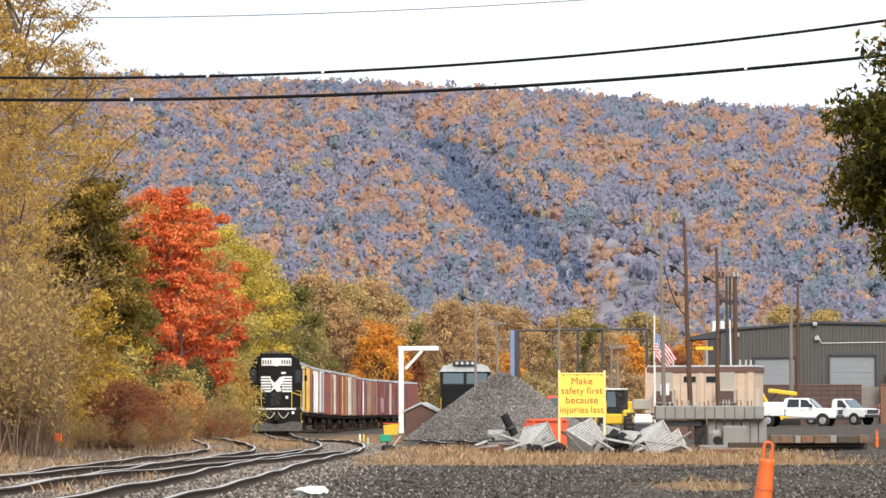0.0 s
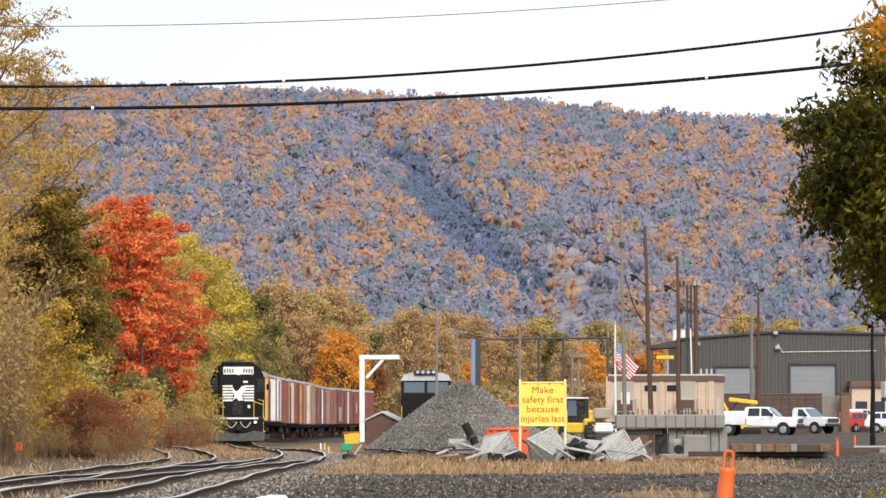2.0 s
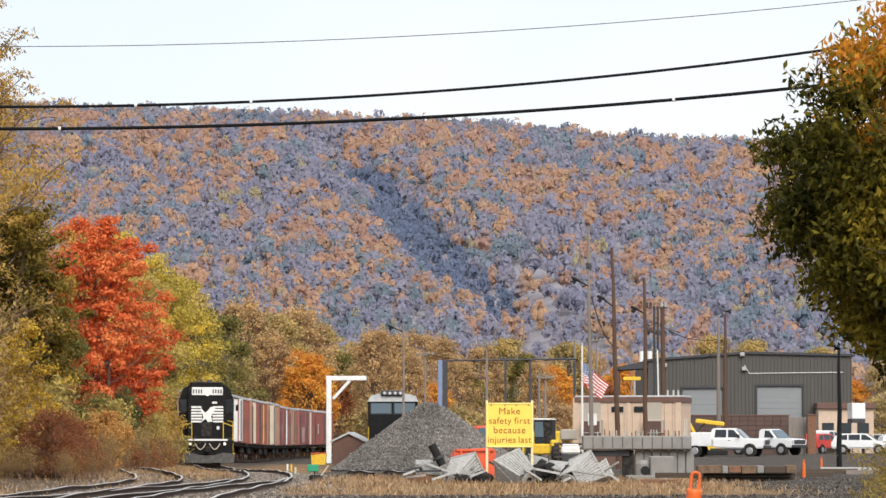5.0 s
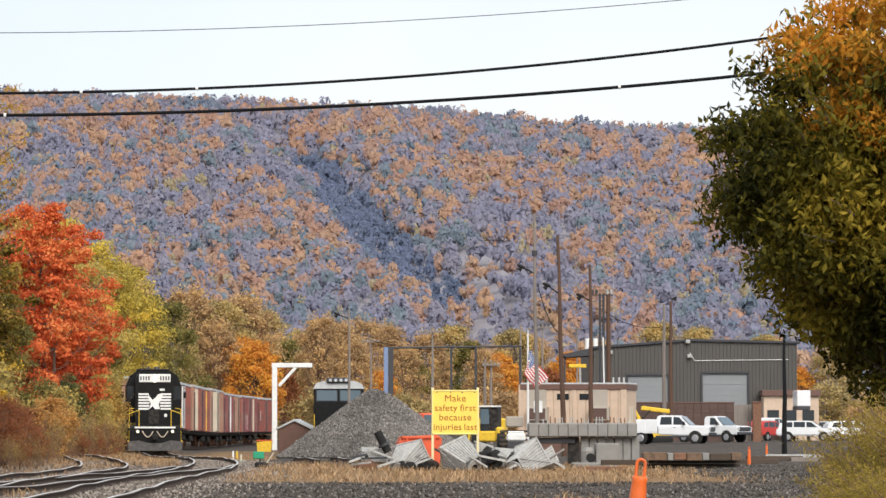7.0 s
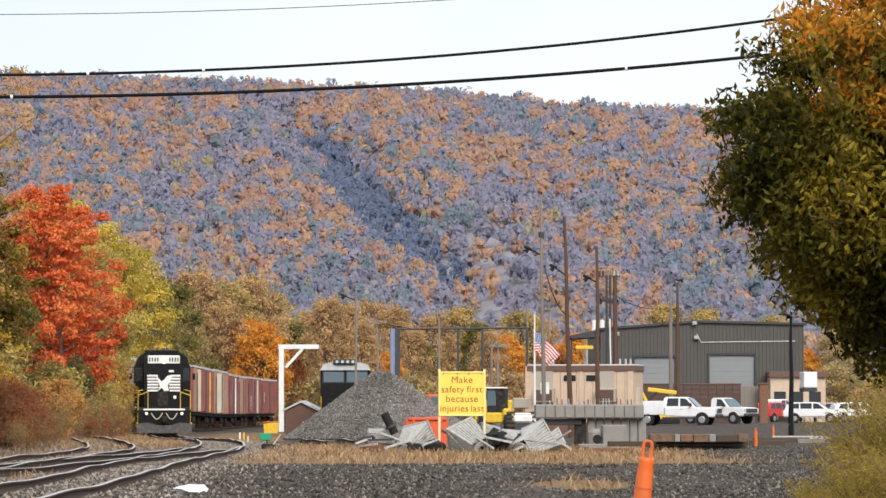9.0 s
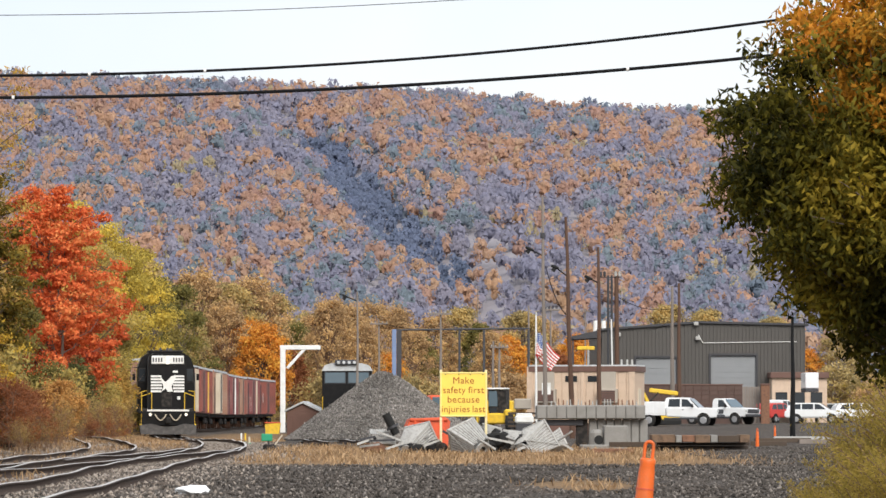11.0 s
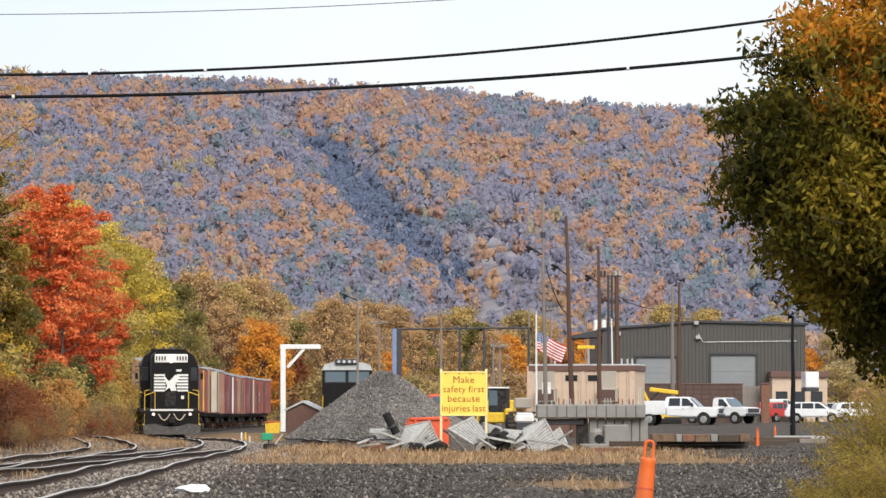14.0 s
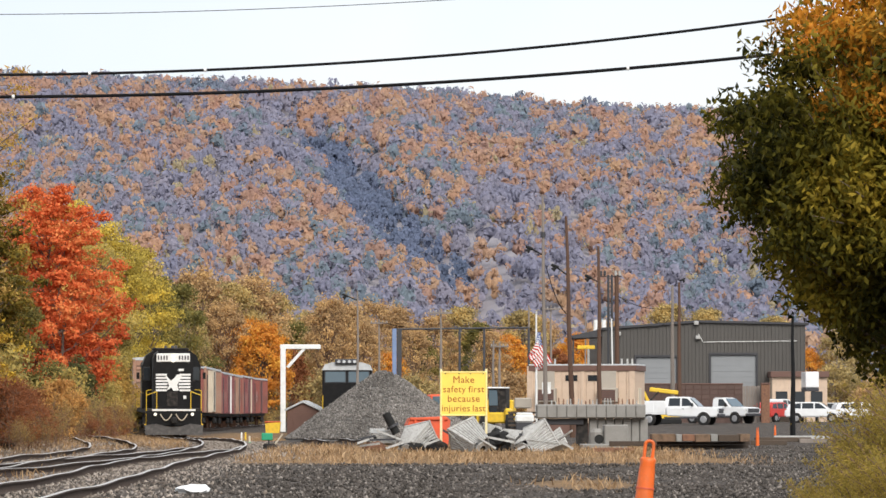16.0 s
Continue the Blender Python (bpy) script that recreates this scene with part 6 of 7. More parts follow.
def pickup(x, y, turn, label, crew=True, utility=True):
    t = thing("pickup_truck", at(x, y, turn), label, "pickup truck", "white company vehicles")
    o = [(0.75, 0.55), (2.75, 0.55), (2.85, 0.8), (2.85, 1.12), (2.6, 1.2), (1.35, 1.26), (-2.95 if not utility else -0.75, 1.2), (-2.95 if not utility else -0.75, 0.62)]
    bm = nb()
    va = [bm.verts.new((a, -0.98, b)) for a, b in o]
    vb = [bm.verts.new((a, 0.98, b)) for a, b in o]
    bm.faces.new(va)
    bm.faces.new(vb[::-1])
    for i in range(len(o)):
        bm.faces.new((va[i], vb[i], vb[(i + 1) % len(o)], va[(i + 1) % len(o)]))
    bmesh.ops.recalc_face_normals(bm, faces=bm.faces[:])
    bmesh.ops.bevel(bm, geom=bm.edges[:], offset=0.07, segments=2, affect="EDGES")
    part("body", bm, M["car_white"], t)
    back = -0.85 if crew else -0.2
    out = [(back, 1.15), (1.5, 1.15), (1.42, 1.24), (0.78, 1.86), (0.5, 1.93), (back + 0.15, 1.93), (back, 1.8)]
    panes = [[(0.32, 1.3), (1.18, 1.3), (0.72, 1.8), (0.32, 1.83)]]
    if crew:
        panes.append([(-0.62, 1.3), (0.2, 1.3), (0.2, 1.83), (-0.55, 1.83)])
    cab, half = cabin(t, out, 1.84, panes)
    bm = nb()
    vs = [bm.verts.new(p) for p in ((1.45, -0.8, 1.27), (1.45, 0.8, 1.27), (0.83, 0.7, 1.85), (0.83, -0.7, 1.85))]
    bm.faces.new(vs)
    bmesh.ops.translate(bm, verts=bm.verts, vec=(0.03, 0, 0.02))
    bmesh.ops.solidify(bm, geom=bm.faces[:], thickness=0.01)
    part("windscreen", bm, M["glass_pale"], cab)
    if utility:
        bm = nb()
        for s in (-1, 1):
            box(bm, (-1.95, s * 0.82, 1.18), (2.3, 0.4, 0.95), 0.03)
        box(bm, (-1.95, 0, 0.8), (2.3, 1.5, 0.16), 0.02)
        body = part("service_body", bm, M["car_white"], t)
        for k in range(3):
            part("locker_door", box(nb(), (-2.75 + k * 0.8, -1.025, 1.2), (0.68, 0.02, 0.7), 0.01), M["car_white"], body)
        part("crossbar", box(nb(), (-0.9, 0, 1.75), (0.08, 1.7, 0.08), 0.02), M["dark_steel"], body)
    else:
        part("bed", box(nb(), (-1.9, 0, 1.225), (2.05, 1.6, 0.02)), M["black_dull"], t)
    part("grille", box(nb(), (2.86, 0, 0.98), (0.05, 1.5, 0.3), 0.02), M["dark_steel"], t)
    bm = box(nb(), (2.86, 0, 0.66), (0.2, 1.9, 0.22), 0.05)
    part("bumper", bm, M["dark_steel"], t)
    part("tow_bar", box(nb(), (-3.1, 0, 0.65), (0.2, 1.8, 0.2), 0.04), M["galv"], t)
    for s in (-1, 1):
        part("headlight", box(nb(), (2.84, s * 0.82, 1.02), (0.08, 0.28, 0.18), 0.03), M["grey_roof"], t)
        part("mirror", box(nb(), (1.1, s * 1.1, 1.38), (0.12, 0.2, 0.26), 0.04), M["black_dull"], t)
        part("sill", box(nb(), (0.3, s * 0.96, 0.5), (2.4, 0.08, 0.12), 0.02), M["dark_steel"], t)
        part("door_handle", box(nb(), (0.42, s * 0.985, 1.1), (0.16, 0.02, 0.035)), M["dark_steel"], t)
        for xx in (1.85, -1.95):
            wheel(t, xx, s * 0.9, 0.39)
    return t


pickup(16.2, 266, -16, "white crew-cab pickup with a utility body")
pickup(20.74, 290, -38, "white extended-cab pickup parked behind the other", crew=False, utility=False)
pickup(28.34, 330, 60, "white pickup parked beyond the wall", crew=True, utility=False)


def suv(x, y, turn, label, paint="car_white"):
    t = thing("car", at(x, y, turn), label, "car", "parked cars")
    o = [(-2.3, 0.45), (2.2, 0.45), (2.32, 0.75), (2.1, 0.98), (1.2, 1.06), (-2.25, 1.08), (-2.35, 0.8)]
    bm = nb()
    va = [bm.verts.new((a, -0.9, b)) for a, b in o]
    vb = [bm.verts.new((a, 0.9, b)) for a, b in o]
    bm.faces.new(va)
    bm.faces.new(vb[::-1])
    for i in range(len(o)):
        bm.faces.new((va[i], vb[i], vb[(i + 1) % len(o)], va[(i + 1) % len(o)]))
    bmesh.ops.recalc_face_normals(bm, faces=bm.faces[:])
    bmesh.ops.bevel(bm, geom=bm.edges[:], offset=0.09, segments=2, affect="EDGES")
    part("body", bm, M[paint], t)
    cab, half = cabin(t, [(-2.2, 1.02), (1.35, 1.02), (0.5, 1.58), (0.1, 1.64), (-1.6, 1.62), (-2.05, 1.4)], 1.7,
                      [[(0.05, 1.12), (0.95, 1.12), (0.42, 1.52), (0.05, 1.55)], [(-0.95, 1.12), (-0.05, 1.12), (-0.05, 1.55), (-0.95, 1.55)], [(-1.85, 1.14), (-1.05, 1.12), (-1.05, 1.54), (-1.6, 1.5)]])
    cab.data.materials[0] = M[paint]
    bm = nb()
    vs = [bm.verts.new(p) for p in ((1.32, -0.72, 1.07), (1.32, 0.72, 1.07), (0.55, 0.64, 1.57), (0.55, -0.64, 1.57))]
    bm.faces.new(vs)
    bmesh.ops.translate(bm, verts=bm.verts, vec=(0.03, 0, 0.02))
    bmesh.ops.solidify(bm, geom=bm.faces[:], thickness=0.01)
    part("windscreen", bm, M["glass_pale"], cab)
    part("bumper", box(nb(), (2.3, 0, 0.55), (0.12, 1.6, 0.2), 0.04), M["black_dull"], t)
    for s in (-1, 1):
        part("headlight", box(nb(), (2.22, s * 0.68, 0.82), (0.16, 0.34, 0.14), 0.04), M["grey_roof"], t)
        for xx in (1.4, -1.4):
            wheel(t, xx, s * 0.835, 0.34, 0.22)
    return t


suv(29.41, 308, -8, "white sport utility vehicle parked beside the wall")
suv(27.13, 318, 55, "red car parked behind the brown pier", "red")
suv(30.96, 335, 20, "blue car parked in the far row", "blue")
suv(34.01, 318, 10, "white car parked in the far row")
suv(33.88, 335, 0, "silver-grey car parked in the far row", "grey_roof")


def loader():
    x, y = 3.062, 215.0
    t = thing("wheel_loader", at(x, y, -10), "yellow wheel loader with a glazed cab behind the sign", "loader")
    part("chassis", box(nb(), (0, 0.8, 0.85), (1.5, 3.0, 0.6), 0.08), M["yellow"], t)
    cab = part("cab_frame", box(nb(), (0.02, 0.1, 1.62), (1.0, 1.3, 1.75), 0.06), M["black_dull"], t, "dark cab frame")
    part("front_pane", box(nb(), (-0.2, -0.56, 1.95), (0.5, 0.04, 0.85), 0.01), M["glass_pale"], cab)
    part("lower_pane", box(nb(), (-0.2, -0.56, 1.3), (0.42, 0.04, 0.3), 0.01), M["glass"], cab)
    part("door_pillar", box(nb(), (0.14, -0.58, 1.7), (0.1, 0.06, 1.6), 0.02, Euler((0, radians(-7), 0)).to_matrix()), M["black_dull"], cab)
    part("side_stripe", box(nb(), (-0.5, -0.58, 1.35), (0.08, 0.06, 1.0), 0.02), M["yellow"], cab)
    part("cab_roof", box(nb(), (-0.02, 0.05, 2.5), (1.08, 1.5, 0.1), 0.04), M["white"], cab)
    for s in (-1, 1):
        part("fender", box(nb(), (s * 0.62, -0.4, 1.0), (0.34, 1.0, 0.75), 0.1), M["yellow"], t)
        part("tyre", tube(nb(), (s * 0.85, -0.5, 0.6), (s * 0.55, -0.5, 0.6), 0.6, 0.6, 18), M["rubber"], t)
        part("tyre", tube(nb(), (s * 0.85, 1.6, 0.6), (s * 0.55, 1.6, 0.6), 0.6, 0.6, 18), M["rubber"], t)
    part("lamp_post", box(nb(), (-1.05, -0.7, 0.95), (0.12, 0.12, 1.3), 0.02), M["yellow"], t)
    part("engine_hood", box(nb(), (0, 1.9, 1.5), (1.2, 1.2, 0.7), 0.08), M["yellow"], t)
    v = thing("work_truck", at((-0.5348), 230, 8), "red-orange work truck cab behind the gravel heap", "truck")
    part("cab", box(nb(), (0.1, 0, 1.55), (0.9, 1.4, 1.7), 0.1), M["red_orange"], v)
    part("window", box(nb(), (0.12, -0.72, 2.0), (0.6, 0.04, 0.55), 0.02), M["glass_pale"], v)
    part("flat_bed", box(nb(), (-1.3, 1.2, 1.3), (2.0, 3.4, 0.3), 0.04), M["black_dull"], v)
    for q in (-0.5, 0.6):
        part("tyre", tube(nb(), (q - 0.12, 0.3, 0.45), (q + 0.12, 0.3, 0.45), 0.45, 0.45, 16), M["rubber"], v)
    k = thing("pallet_stack", at(3.583, 184), "pale grey crates and pallets stacked in the yard", "equipment")
    part("container", box(nb(), (0.2, 0.2, 1.6), (0.8, 0.8, 0.5), 0.05), M["beige"], k)
    bm = nb()
    for q in range(6):
        box(bm, (0.15, 0, 0.15 + q * 0.2), (1.3, 1.1, 0.1), 0.01)
    part("pallet", bm, M["timber"], k)
    c = thing("white_tote", at(3.139, 150), "white plastic tote beside the concrete slab", "container")
    part("tub", box(nb(), (0, 0, 0.95), (0.72, 0.6, 0.3), 0.06), M["white"], c)
    part("lid", box(nb(), (0, 0, 1.14), (0.62, 0.5, 0.08), 0.03), M["white"], c)
    part("stand", box(nb(), (0, 0, 0.4), (0.66, 0.5, 0.82), 0.02), M["dark_steel"], c)
    e = thing("backhoe_boom", at(15.41, 282), "yellow digger boom above the pickup", "digger")
    part("boom", box(nb(), (0.6, 0, 2.609 - 0.2), (2.1, 0.3, 0.32), 0.06, Euler((0, radians(7), 0)).to_matrix()), M["yellow"], e)
    part("dipper", box(nb(), (-0.65, 0, 2.077 - 0.2), (0.24, 0.3, 1.3), 0.05, Euler((0, radians(-28), 0)).to_matrix()), M["yellow"], e)
    part("ram", tube(nb(), (-0.9, -0.2, 1.2), (0.2, -0.2, 2.65 - 0.3), 0.06, 0.06, 8), M["black_dull"], e)
    part("engine_house", box(nb(), (0.7, 0.9, 0.9), (2.2, 1.2, 1.4), 0.1), M["yellow"], e)
    part("undercarriage", box(nb(), (0.7, 0.9, 0.2), (2.4, 1.6, 0.45), 0.1), M["rubber"], e)


loader()


# ---- concrete and timber in the yard ----
def concrete_stand():
    y = 140.0
    x0, x1, zt, zm = 3.377, 7.284, 1.483, 0.9751
    g = gz(2, y)
    t = thing("concrete_slab", pose((x0 + x1) / 2, y, g), "broken concrete slab on ribbed supports with rusty rods", "concrete slab")
    w = x1 - x0
    bm = box(nb(), (0, 0.9, (zt + zm) / 2 - g), (w, 1.9, zt - zm), 0.03)
    part("slab", bm, M["concrete"], t)
    for k in range(11):
        part("edge_rib", box(nb(), (-w / 2 + (k + 0.5) * w / 11, -0.08, (zt + zm) / 2 - g), (w / 11 - 0.03, 0.06, (zt - zm) * 0.86), 0.012), M["concrete"], t)
    zs = zm - g
    for k in range(7):
        part("support", box(nb(), (w * 0.02 + k * w * 0.078, 0.5 + 0.05 * (k % 2), zs / 2), (w * 0.074, 0.6, zs), 0.03), M["concrete"], t)
    part("dark_beam", box(nb(), (-w * 0.28, 0.4, zs - 0.12), (w * 0.42, 0.5, 0.22), 0.02), M["dark_steel"], t)
    part("prop", box(nb(), (-w * 0.08, 0.5, zs / 2), (0.42, 0.5, zs), 0.02), M["black_dull"], t)
    rnd = random.Random(3)
    for k in range(24):
        xx = -w / 2 + 0.55 + k * (w - 0.7) / 24 + rnd.uniform(-0.03, 0.03)
        part("rod", tube(nb(), (xx, 0.2, zt - g), (xx + rnd.uniform(-0.02, 0.02), 0.2, zt - g + rnd.uniform(0.1, 0.24)), 0.025, 0.02, 6), M["rust" if rnd.random() < 0.5 else "galv"], t)
    b = thing("concrete_block", at(5.426, 127, 4), "grey concrete culvert block with black disc for hole, before the slab", "concrete block")
    h = 0.8026 - gz(5, 127)
    part("block", box(nb(), (0.2, 0, h / 2), (0.78, 0.6, h), 0.03), M["concrete"], b)
    part("headwall", box(nb(), (-0.4, 0.05, h * 0.42), (0.44, 0.5, h * 0.84), 0.12), M["concrete"], b)
    # No hole is cut: a thin black disc gives its inner darkness.
    part("opening", tube(nb(), (-0.36, -0.2, h * 0.42), (-0.36, -0.212, h * 0.42), 0.15, 0.15, 16), M["rubber"], b)
    part("footing", box(nb(), (-0.2, -0.1, 0.08), (1.5, 0.8, 0.2), 0.03), M["concrete"], b)


concrete_stand()


def timber_edge():
    y = 126.0
    x0, x1 = 6.738, 9.925
    g = gz(6, y)
    zt, zm, zb = 0.5142, 0.2584, (-0.07038)
    t = thing("timber_retaining_edge", pose(x0, y, g), "dark timber retaining edge with rusty and concrete blocks on top", "retaining wall")
    w = x1 - x0
    for k in range(3):
        part("beam", box(nb(), (w / 2, 1.25 + 0.02 * k, zb - g + 0.06 + k * 0.105), (w + 0.1 * k, 0.3, 0.098), 0.01), M["tie"], t)
    rnd = random.Random(8)
    x = 0.0
    for k, (bw, m) in enumerate([(0.78, "plank_rust"), (0.2, "concrete"), (0.42, "rust"), (0.5, "plank_rust"), (0.24, "concrete"), (0.7, "timber"), (0.34, "plank_rust")]):
        part("block", box(nb(), (x + bw / 2, 0.35, (zt + zm) / 2 - g - 0.01 * (k % 2)), (bw - 0.02, 1.5, zt - zm - 0.02 * (k % 3)), 0.015), M[m], t)
        x += bw
    b = thing("timber_beam", pose(6.006, 123, gz(6, 123) + 0.12, 0, 0, 3), "long dark timber lying on the ground", "timber", "loose timbers")
    part("beam", box(nb(), (0, 0, 0.1), (1.5, 0.22, 0.16), 0.015), M["timber"], b)
    b = thing("timber_beam", pose(5.205, 119, gz(6, 119), 0, 0, -2), "long dark timber lying on the ground", "timber", "loose timbers")
    part("beam", box(nb(), (0, 0, 0.06), (1.3, 0.2, 0.14), 0.015), M["rust"], b)
    for u, yy, ln, c, dz in ((1385, 150, 2.2, "timber", 0.1), (1420, 162, 2.4, "galv", 0.08), (1360, 140, 1.3, "timber", 0.06), (1440, 150, 1.2, "pole_grey", 0.05)):
        xx = (u - 784) / 6881 * yy
        b = thing("timber_beam", pose(xx, yy, gz(xx, yy), 0, 0, RNG.uniform(-10, 10)), "weathered beam lying flat in the yard", "timber", "loose timbers")
        part("beam", box(nb(), (0, 0, dz + 0.04), (ln, 0.25, 0.18), 0.015), M[c], b)


timber_edge()


def channelizer(x, y, top, lean, label, scale=1.0):
    """A slim traffic post with a grab loop at its head."""
    g = gz(x, y)
    t = thing("traffic_post", pose(x, y, g, 0, lean, 0) @ Matrix.Scale(scale, 4), label, "traffic cone", "orange traffic posts")
    h = (top - g) / scale
    zr = ((0.0, 0.085), (h * 0.2, 0.083), (h * 0.5, 0.075), (h * 0.75, 0.066), (h - 0.2, 0.06), (h - 0.17, 0.066), (h - 0.15, 0.055))
    bm = loft(nb(), [Vector((0, 0, q)) for q, _ in zr], [q for _, q in zr], 20)
    part("post", bm, M["orange"], t, smooth=True)
    bm = nb()
    n = 14
    pts = [Vector((0.034 * math.cos(math.pi * k / n), 0, h - 0.05 + 0.034 * math.sin(math.pi * k / n))) for k in range(n + 1)]
    pts = [Vector((0.034, 0, h - 0.16))] + pts + [Vector((-0.034, 0, h - 0.16))]
    for a, b in zip(pts[:-1], pts[1:]):
        ring(bm, a, b, 0.014, 0.014, 8)
    part("grab_loop", bm, M["orange"], t, smooth=True)
    part("groove", tube(nb(), (0, 0, h * 0.62), (0, 0, h * 0.62 + 0.012), 0.076, 0.075, 18), M["red_orange"], t)
    part("base", box(nb(), (0, 0, 0.02), (0.36, 0.36, 0.05), 0.02), M["rubber"], t)


channelizer(1.565, 31.5, 1.067, 6.0, "orange plastic traffic post leaning in gravel")
channelizer(10.99, 136, 0.6687, 0, "small orange traffic post by the timber edge", 0.75)
channelizer(16.21, 190, 0.5559, 0, "small orange traffic post in the parking area", 0.7)


def switch_stand():
    x, y = (-5.695), 126.0
    t = thing("switch_stand", at(x, y), "low railway switch stand with a green target", "switch stand")
    part("target", box(nb(), (0, 0, 0.42), (0.36, 0.04, 0.24), 0.02), M["green"], t)
    part("mast", tube(nb(), (0.05, 0.05, 0), (0.05, 0.05, 0.4), 0.03, 0.03, 8), M["dark_steel"], t)
    part("base", box(nb(), (0.08, 0.05, 0.1), (0.4, 0.4, 0.2), 0.04), M["black_dull"], t)
    part("lever", tube(nb(), (0.2, 0, 0.1), (0.5, 0, 0.5), 0.025, 0.025, 6), M["cream"], t)
    for u, yy, c, h in ((435, 172, "yellow", 0.42), (428, 174, "white", 0.42), (442, 150, "cream", 0.3)):
        xx = (u - 784) / 6881 * yy
        p = thing("marker_post", at(xx, yy), "short painted clearance marker post beside the track", "marker post", "track markers")
        part("post", box(nb(), (0, 0, h / 2), (0.07, 0.07, h), 0.01), M[c], p)
        part("base", box(nb(), (0, 0, 0.03), (0.16, 0.16, 0.06), 0.01), M["green"], p)
    b = nb()
    bmesh.ops.create_icosphere(b, subdivisions=3, radius=0.24)
    for v in b.verts:
        v.co *= 1 + 0.35 * noise.noise(v.co * 7)
        v.co.x, v.co.z = v.co.x * 1.15, v.co.z * 0.36
    ob = part("plastic_bag", b, M["plastic_bag"])
    ob.matrix_basis = pose((-3.828), 60, gz(-4, 60) + 0.06)
    tagged(ob, "crumpled white plastic bag on the gravel", "bag")
    y1 = thing("yellow_bin", at((-11.46), 262), "yellow track equipment box beside the boxcars", "equipment")
    part("bin", prism(nb(), [(-0.45, 0.05), (0.45, 0.05), (0.55, 0.8), (-0.5, 0.7)], -0.4, 0.4), M["yellow"], y1)
    part("lid", box(nb(), (0, 0, 0.8), (1.05, 0.85, 0.08), 0.03), M["red_orange"], y1)
    p = thing("orange_marker", at((-12.96), 100), "small orange-red marker stuck in the grass", "marker")
    part("flag", box(nb(), (0, 0, 0.5), (0.2, 0.03, 0.22), 0.02), M["orange"], p)
    part("stake", tube(nb(), (0, 0.03, 0), (0, 0.03, 0.6), 0.015, 0.015, 5), M["galv"], p)


switch_stand()


def notice_board():
    t = thing("notice_board", at(4.947, 186), "small white notice board on a post by the office trailer", "sign")
    z = 2.326 - gz(5, 186)
    part("board", box(nb(), (0, 0, z), (0.42, 0.04, 0.56), 0.01), M["white"], t)
    part("post", tube(nb(), (0, 0.05, 0), (0, 0.05, z), 0.035, 0.035, 6), M["galv"], t)


notice_board()


# ---- flag ----
FX, FY = 4.508, 188.0


def flagpole():
    g = gz(FX, FY)
    t = thing("flagpole", pose(FX, FY, g), "white flagpole beside the office trailer", "flagpole")
    h = 5.914 - g
    part("shaft", tube(nb(), (0, 0, 0), (0, 0, h), 0.07, 0.04, 10), M["white"], t)
    part("finial", tube(nb(), (0, 0, h), (0, 0, h + 0.12), 0.07, 0.03, 10), M["galv"], t)


flagpole()
STRIPS, FLY, HOIST = 10, 1.62, 0.86


def flag():
    """Stars and stripes in narrow strips that swing one after another."""
    t = thing("flag", pose(FX + 0.06, FY - 0.06, 5.04), "red and white striped flag with blue field, drooping", "flag")
    out, w = [], FLY / STRIPS
    for k in range(STRIPS):
        bm = nb()
        layer = []
        for r in range(13):
            z1, z0 = -r * HOIST / 13, -(r + 1) * HOIST / 13
            vs = [bm.verts.new(p) for p in ((0, 0, z0), (w + 0.008, 0, z0), (w + 0.008, 0, z1), (0, 0, z1))]
            f = bm.faces.new(vs)
            f.material_index = 2 if (k < 4 and r < 7) else r % 2
        bmesh.ops.remove_doubles(bm, verts=bm.verts, dist=0.0005)
        bmesh.ops.solidify(bm, geom=bm.faces[:], thickness=0.006)
        if k < 4:
            for a in range(2):
                for b in range(5):
                    b2 = nb()
                    box(b2, (w * (0.27 + 0.46 * a), -0.004, -0.045 - b * 0.088), (0.035, 0.012, 0.035))
                    for f in b2.faces:
                        f.material_index = 1
                    join(bm, b2)
        me = finish("cloth_strip", bm, M["red"])
        me.materials.append(M["white"])
        me.materials.append(M["blue"])
        ob = new("cloth_strip", me)
        ob.parent = t
        out.append(ob)
    return out


FLAG = flag()


# ---- overhead cables ----
def cable(z_low, bend, r, clips, label, coat="cable"):
    """A sagging cable across the view, 60 m off, with pale clips on it."""
    y = 60.0
    t = thing("overhead_cable", Matrix(), label, "cable", "overhead cables")
    xs = np.linspace(-34, 40, 150)
    k = 6881 / y
    zs = [z_low + bend * k * (x + 7.36) ** 2 for x in xs]
    bm = nb()
    for i in range(len(xs) - 1):
        ring(bm, Vector((xs[i], y, zs[i])), Vector((xs[i + 1], y, zs[i + 1])), r, r, 8)
    part("strand", bm, M[coat], t, smooth=True)
    for u in clips:
        x = (u - 784) / k
        z = z_low + bend * k * (x + 7.36) ** 2
        part("clip", tube(nb(), (x - 0.02, y, z), (x + 0.02, y, z), r * 1.25, r * 1.25, 8), M["white"], t)


cable(6.13, 3.7e-5, 0.026, (22, 1112), "thick black bundled overhead cable")
cable(6.472, 4.8e-5, 0.022, (157, 362), "plain black overhead cable strand")
cable(7.41, 3.6e-5, 0.006, (), "thin grey overhead wire", "dark_steel")


for px, pz in ((-34.2, 15), (40.2, 15)):
    yard_pole(px, 60.3, pz, 0.18, "pole_grey", 0, None, 1, label="wooden pole that carries the overhead cables")


